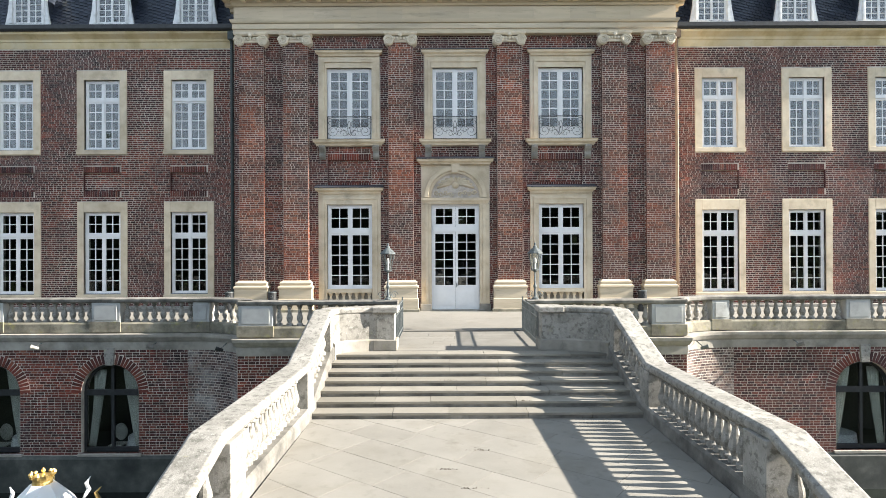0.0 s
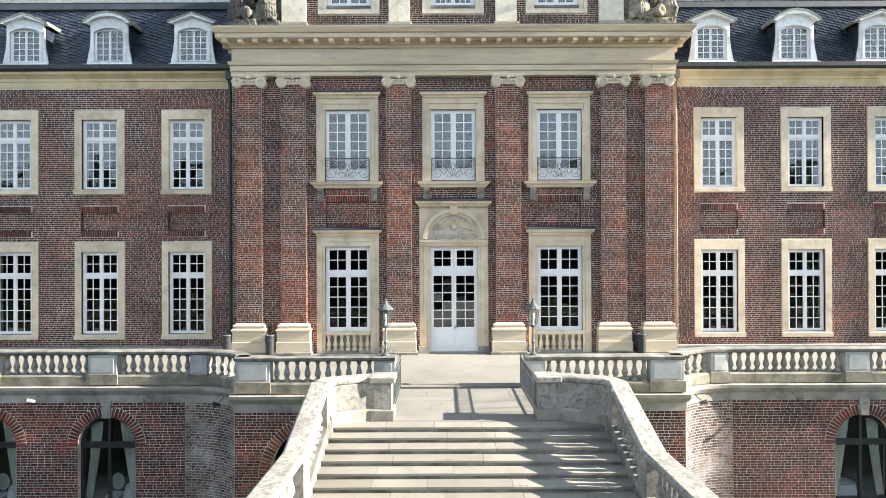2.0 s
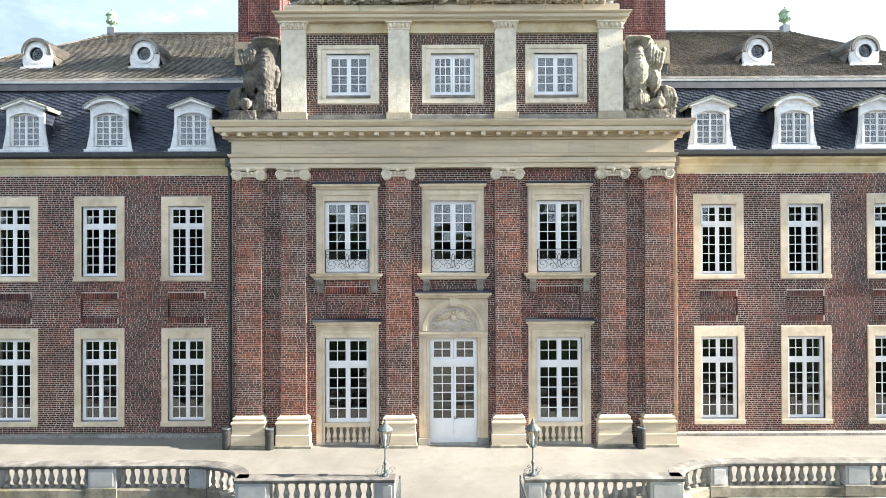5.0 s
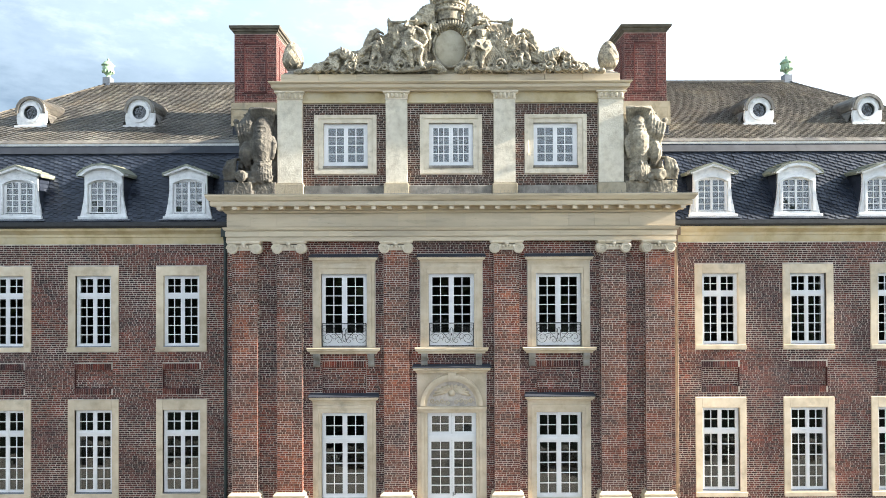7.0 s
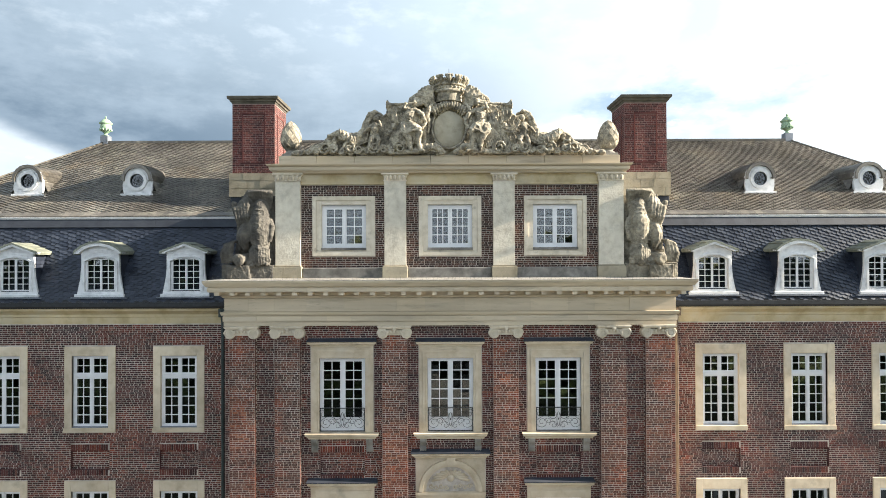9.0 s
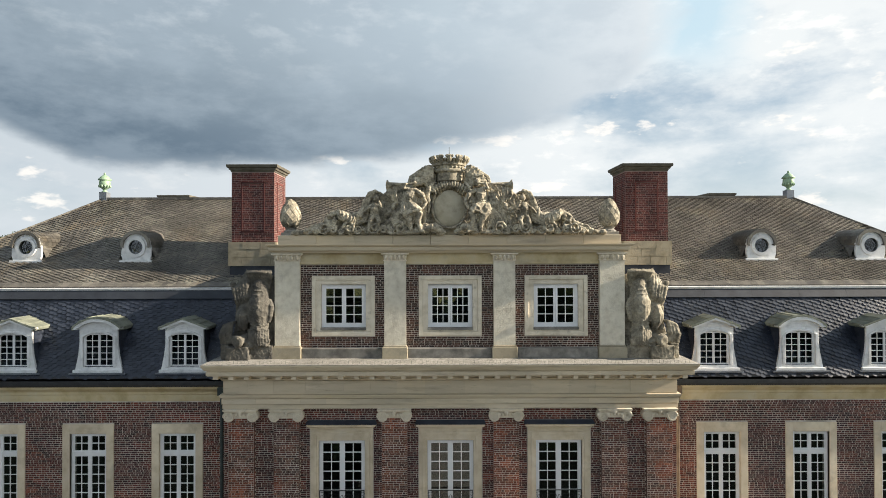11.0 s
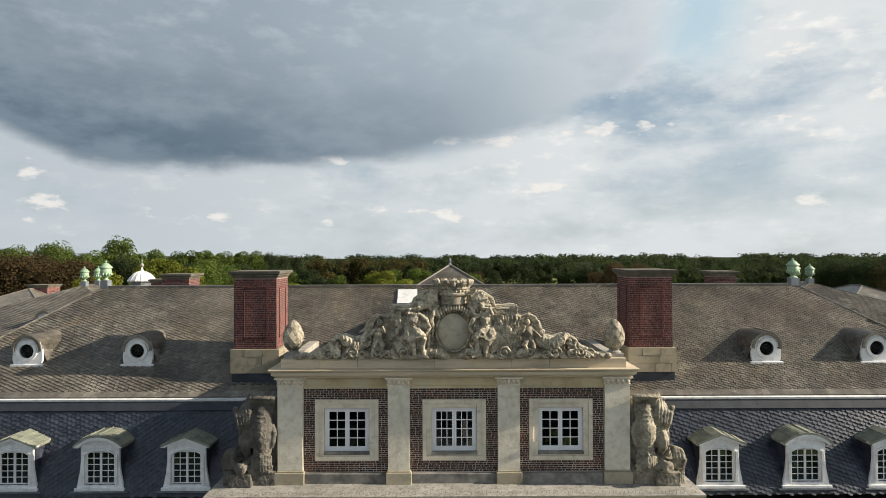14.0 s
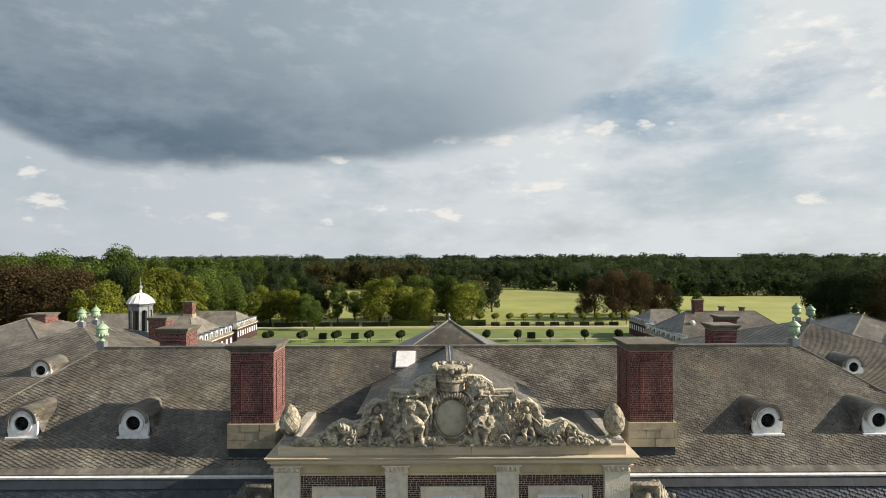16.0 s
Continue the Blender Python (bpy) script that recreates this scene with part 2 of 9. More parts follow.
RED_ZONES = [((1.75, 1.30, 0.95), 0.30, 0.47, 0.62, 0.9), ((0.76, 0.88, 1.08), 0.42, 0.48, 0.62, 0.85), ((0.56, 0.53, 0.56), 0.85, 0.52, 0.64, 0.8), ((1.50, 0.96, 0.86), 1.6, 0.53, 0.66, 0.8)]
M_BRICK = brick_mat("old red brown brick", [(0.036, 0.016, 0.016), (0.070, 0.024, 0.022), (0.090, 0.030, 0.024), (0.047, 0.019, 0.019), (0.077, 0.028, 0.024), (0.106, 0.037, 0.028), (0.058, 0.022, 0.021), (0.092, 0.031, 0.026), (0.128, 0.056, 0.043)], RED_ZONES,
                    [((0.22, 0.195, 0.19), 0.55, 0.60, 0.78, 0.40)])
M_BRICK_B = brick_mat("brown pilaster brick", [(0.050, 0.024, 0.020), (0.079, 0.034, 0.026), (0.097, 0.041, 0.030), (0.059, 0.027, 0.023), (0.113, 0.050, 0.036), (0.086, 0.037, 0.028), (0.135, 0.070, 0.052)], [((1.85, 1.30, 0.90), 0.30, 0.44, 0.58, 0.95), ((0.58, 0.62, 0.74), 0.5, 0.52, 0.64, 0.9), ((1.35, 0.95, 0.80), 1.1, 0.50, 0.62, 0.7)],
                      [((0.25, 0.21, 0.19), 0.5, 0.58, 0.76, 0.40)])
M_BRICK_A = brick_mat("dark brown attic brick", [(0.028, 0.016, 0.013), (0.059, 0.028, 0.021), (0.076, 0.036, 0.026), (0.038, 0.020, 0.016), (0.090, 0.044, 0.030), (0.049, 0.025, 0.019)], [((1.5, 1.15, 0.9), 0.5, 0.52, 0.68, 0.7)])
# pale from salts on the left; on the right sunlight is in the colour
M_BRICK_PALE = brick_mat("salt and sun paled brick", [(0.052, 0.034, 0.032), (0.105, 0.062, 0.052), (0.135, 0.086, 0.072), (0.072, 0.046, 0.042), (0.165, 0.115, 0.098)], [((0.75, 0.85, 1.05), 0.5, 0.45, 0.6, 0.6)],
                         [((0.33, 0.32, 0.31), 0.55, 0.50, 0.62, 0.62), ((0.36, 0.345, 0.33), 3.0, 0.54, 0.68, 0.6)])
M_CHIM = brick_mat("dark red chimney brick", [(0.050, 0.014, 0.013), (0.085, 0.021, 0.018), (0.110, 0.028, 0.023), (0.065, 0.017, 0.016), (0.130, 0.036, 0.029)], [((0.6, 0.6, 0.65), 0.9, 0.5, 0.66, 0.7), ((1.35, 1.2, 1.15), 0.6, 0.52, 0.7, 0.6)])
M_MORTAR = surf("lime mortar", [(0.43, 0.378, 0.322), (0.61, 0.545, 0.475)], 6, 0.95, 0.15, 60, large=0.45, dist=0.004)
M_MORTAR_D = surf("dark mortar", [(0.24, 0.16, 0.14), (0.34, 0.25, 0.22)], 6, 0.95, 0.3, 60)
M_STONE = surf("beige sandstone", [(0.500, 0.408, 0.282), (0.630, 0.530, 0.385), (0.692, 0.603, 0.462)], 1.6, 0.85, 0.3, 35, large=0.3,
               spots=[((0.17, 0.155, 0.125), 0.9, 0.56, 0.78, 0.6), ((0.52, 0.42, 0.22), 0.6, 0.58, 0.8, 0.35)])
M_ASH = surf("bedded sandstone blocks", [(0.45, 0.362, 0.24), (0.60, 0.505, 0.36), (0.52, 0.44, 0.32), (0.67, 0.58, 0.44)], 1.6, 0.85, 0.3, 35, rand=0.45, large=0.3, stretch=(0.35, 0.35, 3.0),
             spots=[((0.20, 0.18, 0.14), 1.3, 0.54, 0.74, 0.55), ((0.54, 0.43, 0.22), 0.8, 0.58, 0.8, 0.4), ((0.16, 0.145, 0.115), 5.0, 0.60, 0.72, 0.4)])
M_STONE_Y = surf("yellow sandstone", [(0.42, 0.33, 0.17), (0.55, 0.45, 0.27), (0.56, 0.49, 0.34)], 1.2, 0.85, 0.3, 35, large=0.3,
                 spots=[((0.20, 0.17, 0.12), 1.4, 0.55, 0.8, 0.5)])
M_ROUGH = surf("rough hewn pale limestone", [(0.56, 0.50, 0.39), (0.69, 0.635, 0.515), (0.76, 0.705, 0.58)], 3.0, 0.9, 0.7, 12, large=0.2, dist=0.03, spots=[((0.26, 0.235, 0.185), 1.6, 0.56, 0.74, 0.5)])
M_GREYST = surf("weathered grey stone", [(0.215, 0.199, 0.169), (0.318, 0.296, 0.256), (0.396, 0.368, 0.318)], 1.8, 0.88, 0.4, 30, large=0.4,
                spots=[((0.085, 0.085, 0.075), 1.1, 0.5, 0.75, 0.75), ((0.30, 0.29, 0.10), 2.2, 0.62, 0.8, 0.4)])
M_ASHLAR = surf("yellow grey ashlar", [(0.25, 0.215, 0.145), (0.36, 0.315, 0.225), (0.45, 0.40, 0.295)], 2.0, 0.9, 0.6, 14, large=0.35, dist=0.03, spots=[((0.11, 0.10, 0.075), 2.0, 0.52, 0.72, 0.6)])
M_CAP = surf("brown grey capping stone", [(0.081, 0.071, 0.053), (0.130, 0.118, 0.090), (0.180, 0.164, 0.130)], 2.2, 0.9, 0.4, 30, large=0.4, spots=[((0.06, 0.055, 0.045), 1.5, 0.52, 0.72, 0.6)])
M_CREAM = surf("cream carved limestone", [(0.54, 0.475, 0.36), (0.68, 0.605, 0.475), (0.75, 0.68, 0.555)], 2.4, 0.85, 0.3, 30, large=0.2, spots=[((0.20, 0.18, 0.14), 3.0, 0.58, 0.74, 0.6)])
M_RAIL = surf("pale weathered stone", [(0.215, 0.204, 0.180), (0.298, 0.284, 0.254), (0.350, 0.335, 0.303)], 2.4, 0.85, 0.35, 30, large=0.3,
              spots=[((0.15, 0.145, 0.125), 2.2, 0.52, 0.70, 0.75), ((0.40, 0.36, 0.12), 3.1, 0.62, 0.8, 0.5), ((0.09, 0.086, 0.072), 9.0, 0.50, 0.62, 0.7), ((0.42, 0.41, 0.38), 26.0, 0.56, 0.66, 0.5)])
M_PIER = surf("pale blue-grey smooth stone", [(0.33, 0.335, 0.325), (0.41, 0.415, 0.40), (0.46, 0.465, 0.45)], 1.8, 0.85, 0.25, 30, large=0.3, spots=[((0.20, 0.20, 0.18), 2.2, 0.56, 0.74, 0.6)])
M_MOSSY = surf("mossy brown stone", [(0.15, 0.135, 0.10), (0.25, 0.228, 0.17), (0.33, 0.305, 0.24)], 2.0, 0.92, 0.4, 30, large=0.4, spots=[((0.060, 0.058, 0.045), 1.5, 0.48, 0.66, 0.75), ((0.27, 0.25, 0.07), 2.8, 0.56, 0.72, 0.6)])
M_DIRTY = surf("blackened weathered stone", [(0.10, 0.095, 0.085), (0.19, 0.18, 0.16), (0.30, 0.285, 0.255)], 2.2, 0.9, 0.4, 30, large=0.4, spots=[((0.045, 0.045, 0.04), 1.3, 0.5, 0.72, 0.7), ((0.38, 0.36, 0.32), 2.6, 0.62, 0.8, 0.5), ((0.22, 0.22, 0.07), 2.2, 0.64, 0.8, 0.4)])
M_WET = surf("damp algae stained stone", [(0.022, 0.026, 0.024), (0.05, 0.055, 0.048), (0.10, 0.105, 0.09)], 1.6, 0.7, 0.4, 25, large=0.4)
M_WATER = surf("still dark moat water", [(0.008, 0.012, 0.010), (0.014, 0.018, 0.014)], 0.6, 0.06, 0.12, 3)
M_SCULPT = surf("carved grey sandstone", [(0.24, 0.210, 0.155), (0.43, 0.382, 0.287), (0.60, 0.54, 0.415)], 3.0, 0.9, 0.4, 20, large=0.3, dist=0.02,
                spots=[((0.085, 0.077, 0.06), 3.4, 0.47, 0.62, 0.75), ((0.07, 0.063, 0.05), 15.0, 0.50, 0.64, 0.55)])
M_PLATE = surf("pale dressed sandstone", [(0.36, 0.322, 0.238), (0.48, 0.435, 0.33), (0.54, 0.49, 0.38)], 2.2, 0.9, 0.25, 30, large=0.25, spots=[((0.17, 0.155, 0.12), 3.0, 0.56, 0.76, 0.6)])
M_SCULPT_M = surf("stained carved sandstone", [(0.17, 0.15, 0.11), (0.30, 0.268, 0.20), (0.44, 0.40, 0.31)], 2.6, 0.92, 0.5, 14, large=0.35, dist=0.03,
                  spots=[((0.06, 0.055, 0.045), 2.4, 0.48, 0.66, 0.8), ((0.06, 0.055, 0.045), 9.0, 0.54, 0.68, 0.6)])
# stained stone, darkened further: the attic's shade is worked into the colour
M_SCULPT_SHADE = surf("carved sandstone with painted shade", [(0.060, 0.055, 0.047), (0.11, 0.102, 0.086), (0.18, 0.165, 0.132)], 2.6, 0.92, 0.5, 14, large=0.4, dist=0.09,
                  spots=[((0.05, 0.047, 0.042), 2.0, 0.5, 0.7, 0.7)])
M_PAVE = surf("worn paving stone", [(0.178, 0.167, 0.144), (0.222, 0.210, 0.184), (0.250, 0.237, 0.209)], 1.5, 0.85, 0.25, 30, rand=0.3, large=0.25,
              spots=[((0.15, 0.135, 0.105), 0.9, 0.52, 0.72, 0.5), ((0.12, 0.11, 0.085), 3.5, 0.56, 0.72, 0.45), ((0.31, 0.295, 0.26), 1.8, 0.60, 0.76, 0.4)])
M_JOINT = surf("earth in the joints", [(0.09, 0.082, 0.06), (0.16, 0.145, 0.11)], 5, 0.95, 0.4, 50)
M_STEP = surf("stone step", [(0.172, 0.160, 0.130), (0.232, 0.215, 0.180), (0.266, 0.248, 0.209)], 2.0, 0.85, 0.3, 30, large=0.3, rand=True,
              spots=[((0.14, 0.13, 0.10), 1.8, 0.55, 0.75, 0.6)])
M_WHITE = surf("white painted wood", [(0.73, 0.732, 0.73), (0.80, 0.80, 0.795)], 3, 0.45, 0.08, 20, large=0.1)
M_WHITE_W = surf("weathered white paint", [(0.58, 0.59, 0.59), (0.74, 0.745, 0.74), (0.78, 0.785, 0.78)], 3.5, 0.6, 0.2, 20, large=0.2, spots=[((0.28, 0.27, 0.24), 2.5, 0.6, 0.78, 0.5)])
M_BLACK = surf("black painted iron", [(0.012, 0.013, 0.014), (0.03, 0.032, 0.034)], 8, 0.5, 0.15, 40)
M_IRON = surf("grey blue wrought iron", [(0.09, 0.105, 0.107), (0.17, 0.19, 0.19)], 12, 0.55, 0.2, 60, metal=0.3)
M_LEAD = surf("dull lead sheet", [(0.14, 0.155, 0.18), (0.22, 0.24, 0.27), (0.27, 0.285, 0.31)], 2, 0.5, 0.2, 14, metal=0.4, large=0.3)
M_FLASH = surf("dark blue grey lead", [(0.014, 0.018, 0.027), (0.026, 0.032, 0.044), (0.040, 0.047, 0.060)], 1.5, 0.72, 0.2, 14, large=0.3)
M_COPPER = surf("green copper", [(0.17, 0.27, 0.17), (0.28, 0.40, 0.27), (0.22, 0.33, 0.21)], 3, 0.6, 0.2, 30, metal=0.15, large=0.3)
M_PIPE = surf("dark green downpipe", [(0.02, 0.03, 0.03), (0.05, 0.07, 0.066)], 5, 0.5, 0.15, 30)
M_PIPE_C = surf("brown copper pipe", [(0.16, 0.11, 0.075), (0.26, 0.19, 0.13)], 5, 0.5, 0.15, 30, metal=0.4)
M_SLATE = surf("grey slate", [(0.070, 0.063, 0.053), (0.135, 0.122, 0.102), (0.185, 0.168, 0.140), (0.100, 0.090, 0.076), (0.235, 0.215, 0.180)], 2, 0.37, 0.3, 30, rand=0.6, large=0.55,
                spots=[((0.36, 0.335, 0.27), 2.6, 0.58, 0.68, 0.55), ((0.22, 0.170, 0.105), 0.45, 0.54, 0.70, 0.55), ((0.32, 0.305, 0.24), 0.8, 0.56, 0.70, 0.6), ((0.045, 0.040, 0.036), 0.38, 0.52, 0.66, 0.6), ((0.05, 0.045, 0.04), 1.7, 0.58, 0.68, 0.6), ((0.46, 0.44, 0.37), 9.0, 0.64, 0.70, 0.6)])
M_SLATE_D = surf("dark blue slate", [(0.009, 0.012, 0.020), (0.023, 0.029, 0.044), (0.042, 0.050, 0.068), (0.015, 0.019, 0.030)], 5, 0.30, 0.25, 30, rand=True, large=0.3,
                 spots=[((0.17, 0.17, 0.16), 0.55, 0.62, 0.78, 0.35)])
M_UNDER = surf("roof boarding", [(0.04, 0.04, 0.042), (0.07, 0.07, 0.072)], 4, 0.8, 0.2, 20)
# near-black plaster: the dimness of the rooms is put into its colour
M_DARK = surf("interior plaster with painted dimness", [(0.05, 0.047, 0.042), (0.085, 0.08, 0.072)], 1, 0.9, 0.1, 10)
M_CURTAIN = surf("cream curtain cloth", [(0.66, 0.64, 0.56), (0.74, 0.72, 0.64)], 4, 0.9, 0.2, 30)
M_GOLD = surf("gilded metal", [(0.50, 0.34, 0.10), (0.72, 0.52, 0.20)], 10, 0.35, 0.3, 30, metal=0.8)
M_CLOTH = surf("white canvas", [(0.76, 0.76, 0.75), (0.82, 0.82, 0.81)], 3, 0.8, 0.1, 40, large=0.1)
M_LAMPGL = glass("lantern glass", (0.8, 0.82, 0.8), 0.05)
M_GLASS_D = glass("dark leaded glass", (0.45, 0.5, 0.55), 0.10)
M_LEADG = surf("patinated lead sheet", [(0.15, 0.165, 0.13), (0.26, 0.275, 0.215), (0.33, 0.345, 0.28)], 2.5, 0.55, 0.2, 14, metal=0.2, large=0.35)
M_GLASS = glass("old window glass", (0.86, 0.89, 0.89), 0.088)
M_GRASS = surf("mown lawn", [(0.082, 0.125, 0.026), (0.12, 0.165, 0.036), (0.155, 0.19, 0.046)], 0.12, 0.95, 0.2, 3, large=0.25)
M_FIELD = surf("pasture and meadow", [(0.19, 0.21, 0.045), (0.245, 0.26, 0.062), (0.29, 0.29, 0.08)], 0.05, 0.95, 0.2, 2, large=0.25)
M_PATH = surf("gravel path", [(0.33, 0.29, 0.22), (0.42, 0.38, 0.30)], 0.8, 0.95, 0.2, 8)
M_BARK = surf("tree bark", [(0.06, 0.045, 0.03), (0.11, 0.085, 0.06)], 4, 0.95, 0.5, 12)


def leaf_mat(name, a, b, c):
    """Leaves reflect little and let part of the light through."""
    m = surf(name, [a, b, c], 0.5, 0.9, 0.0, 4, rand=0.35, large=0.55)
    t = m.node_tree
    bs = next(n for n in t.nodes if n.bl_idname == "ShaderNodeBsdfPrincipled")
    out = next(n for n in t.nodes if n.bl_idname == "ShaderNodeOutputMaterial")
    bs.inputs["Specular IOR Level"].default_value = 0.08
    tr, mx = t.nodes.new("ShaderNodeBsdfTranslucent"), t.nodes.new("ShaderNodeMixShader")
    mx.inputs[0].default_value = 0.42
    t.links.new(bs.inputs["Base Color"].links[0].from_socket, tr.inputs[0])
    t.links.new(bs.outputs[0], mx.inputs[1])
    t.links.new(tr.outputs[0], mx.inputs[2])
    t.links.new(mx.outputs[0], out.inputs[0])
    return m


M_LEAF = leaf_mat("green leaves", (0.060, 0.092, 0.022), (0.092, 0.132, 0.030), (0.13, 0.172, 0.040))
M_LEAF_Y = leaf_mat("yellow green leaves", (0.12, 0.145, 0.022), (0.175, 0.20, 0.032), (0.235, 0.245, 0.045))
M_LEAF_D = leaf_mat("dark green leaves", (0.026, 0.040, 0.019), (0.042, 0.060, 0.027), (0.060, 0.082, 0.035))
M_LEAF_W = leaf_mat("woodland leaves", (0.040, 0.057, 0.022), (0.058, 0.080, 0.030), (0.078, 0.104, 0.038))
M_LEAF_R = leaf_mat("copper beech leaves", (0.046, 0.032, 0.018), (0.072, 0.051, 0.026), (0.095, 0.07, 0.034))
M_LEAF_B = leaf_mat("browning oak leaves", (0.050, 0.048, 0.019), (0.074, 0.064, 0.025), (0.095, 0.082, 0.032))


# ---------------------------------------------------------------- mesh tools
class B:
    """A mesh under construction: plain lists of corners and faces."""

    def __init__(self):
        self.v, self.f = [], []

    def add(self, vs, fs):
        k = len(self.v)
        self.v += [tuple(p) for p in vs]
        self.f += [tuple(i + k for i in q) for q in fs]
        return self

    def box(self, x0, x1, y0, y1, z0, z1):
        return self.add([(x, y, z) for x in (x0, x1) for y in (y0, y1) for z in (z0, z1)],
                        [(0, 1, 3, 2), (4, 6, 7, 5), (0, 4, 5, 1), (2, 3, 7, 6), (0, 2, 6, 4), (1, 5, 7, 3)])

    def prism(self, poly, y0, y1):
        """poly: (x, z) corners, counter-clockwise seen from -y; extruded along y."""
        n = len(poly)
        vs = [(x, y0, z) for x, z in poly] + [(x, y1, z) for x, z in poly]
        return self.add(vs, [tuple(range(n)), tuple(range(2 * n - 1, n - 1, -1))] + [(i, i + n, (i + 1) % n + n, (i + 1) % n) for i in range(n)])

    def ring(self, outer, inner, y0, y1):
        """A band between two outlines of equally many (x, z) points, open ended unless they close."""
        n = len(outer)
        vs = [(x, y, z) for o in (outer, inner) for y in (y0, y1) for x, z in o]
        fs = []
        for i in range(n - 1):
            j = i + 1
            fs += [(i, j, 2 * n + j, 2 * n + i), (n + i, 3 * n + i, 3 * n + j, n + j), (i, n + i, n + j, j), (2 * n + i, 2 * n + j, 3 * n + j, 3 * n + i)]
        fs += [(0, 2 * n, 3 * n, n), (n - 1, 2 * n - 1, 4 * n - 1, 3 * n - 1)]
        return self.add(vs, fs)

    def lathe(self, prof, c=(0, 0, 0), n=12, square=False):
        vs, fs = [], []
        for r, z in prof:
            for i in range(n):
                a = 2 * math.pi * (i + 0.5) / n
                vs.append((c[0] + r * math.cos(a), c[1] + r * math.sin(a), c[2] + z))
        for k in range(len(prof) - 1):
            for i in range(n):
                j = (i + 1) % n
                fs.append((k * n + i, k * n + j, k * n + n + j, k * n + n + i))
        fs += [tuple(range(n - 1, -1, -1)), tuple(range((len(prof) - 1) * n, len(prof) * n))]
        return self.add(vs, fs)

    def sweep(self, prof, path, closed=False):
        """prof: closed outline of (out, up); out is to the right of the way, which goes along path (x, y, z)."""
        P = [Vector(p) for p in path]
        n, m = len(P), len(prof)
        vs, fs = [], []
        for i, p in enumerate(P):
            ds = []
            if i > 0 or closed:
                ds.append((P[i] - P[i - 1]).to_2d().normalized())
            if i < n - 1 or closed:
                ds.append((P[(i + 1) % n] - P[i]).to_2d().normalized())
            d = (ds[0] + ds[-1]).normalized()
            k = 1.0 / max(0.35, d.dot(ds[0]))
            s = Vector((d.y, -d.x)) * k
            vs += [(p.x + s.x * u, p.y + s.y * u, p.z + w) for u, w in prof]
        for i in range(n if closed else n - 1):
            a, b = i * m, ((i + 1) % n) * m
            fs += [(a + j, b + j, b + (j + 1) % m, a + (j + 1) % m) for j in range(m)]
        if not closed:
            fs += [tuple(range(m)), tuple(range(n * m - 1, (n - 1) * m - 1, -1))]
        return self.add(vs, fs)

    def tube(self, path, r, n=6):
        P = [Vector(p) for p in path]
        vs, fs = [], []
        for i, p in enumerate(P):
            d = (P[min(i + 1, len(P) - 1)] - P[max(i - 1, 0)]).normalized()
            a = d.cross(Vector((0, 1, 0)) if abs(d.y) < 0.9 else Vector((1, 0, 0))).normalized()
            b = d.cross(a)
            rr = r[i] if isinstance(r, (list, tuple)) else r
            vs += [tuple(p + (a * math.cos(2 * math.pi * k / n) + b * math.sin(2 * math.pi * k / n)) * rr) for k in range(n)]
        for i in range(len(P) - 1):
            fs += [(i * n + k, i * n + (k + 1) % n, (i + 1) * n + (k + 1) % n, (i + 1) * n + k) for k in range(n)]
        fs += [tuple(range(n - 1, -1, -1)), tuple(range((len(P) - 1) * n, len(P) * n))]
        return self.add(vs, fs)

    def ball(self, c, r, n=10, rings=6):
        prof = [(math.sin(math.pi * k / rings), -math.cos(math.pi * k / rings)) for k in range(1, rings)]
        vs, fs = [], []
        for q, z in prof:
            vs += [(c[0] + r[0] * q * math.cos(2 * math.pi * i / n), c[1] + r[1] * q * math.sin(2 * math.pi * i / n), c[2] + r[2] * z) for i in range(n)]
        m = len(prof)
        for k in range(m - 1):
            fs += [(k * n + i, k * n + (i + 1) % n, (k + 1) * n + (i + 1) % n, (k + 1) * n + i) for i in range(n)]
        vs += [(c[0], c[1], c[2] - r[2]), (c[0], c[1], c[2] + r[2])]
        fs += [(m * n, (i + 1) % n, i) for i in range(n)] + [(m * n + 1, (m - 1) * n + i, (m - 1) * n + (i + 1) % n) for i in range(n)]
        return self.add(vs, fs)

    def mesh(self, name, material, smooth=False):
        me = bpy.data.meshes.new(name)
        me.from_pydata(self.v, [], self.f)
        bm = bmesh.new()
        bm.from_mesh(me)
        if len(self.f) < 60000:
            bmesh.ops.recalc_face_normals(bm, faces=bm.faces[:])
        bm.to_mesh(me)
        bm.free()
        me.materials.append(material)
        if smooth:
            me.polygons.foreach_set("use_smooth", [True] * len(me.polygons))
        return me


def part(name, b, material, parent=None, label="", at=None, bevel=0.0, smooth=False, kind=""):
    """Links a build as one mesh object, under a thing or a part if parent is given."""
    ob = new(name, b if isinstance(b, bpy.types.Mesh) else b.mesh(name, material, smooth))
    if parent is not None:
        ob.parent = parent
    if at is not None:
        ob.matrix_basis = at if isinstance(at, Matrix) else Matrix.Translation(at)
    if bevel:
        md = ob.modifiers.new("bevel", "BEVEL")
        md.width, md.segments, md.limit_method = bevel, 2, "ANGLE"
    return tagged(ob, label, kind=kind)


def thing(name, label, category, at=(0, 0, 0), group="", kind=""):
    ob = new(name)
    ob.empty_display_size = 0.2
    ob.location = at
    return tagged(ob, label, category, group, kind)


UNIT = B().box(0, 1, -1, 0, 0, 1)
UNIT.f.pop(3)
UNIT_BRICK = {}


def brick_mesh(material):
    if material.name not in UNIT_BRICK:
        UNIT_BRICK[material.name] = UNIT.mesh("brick", material)
    return UNIT_BRICK[material.name]


COURSE, JOINT, PROUD = 0.092, 0.0165, 0.0022


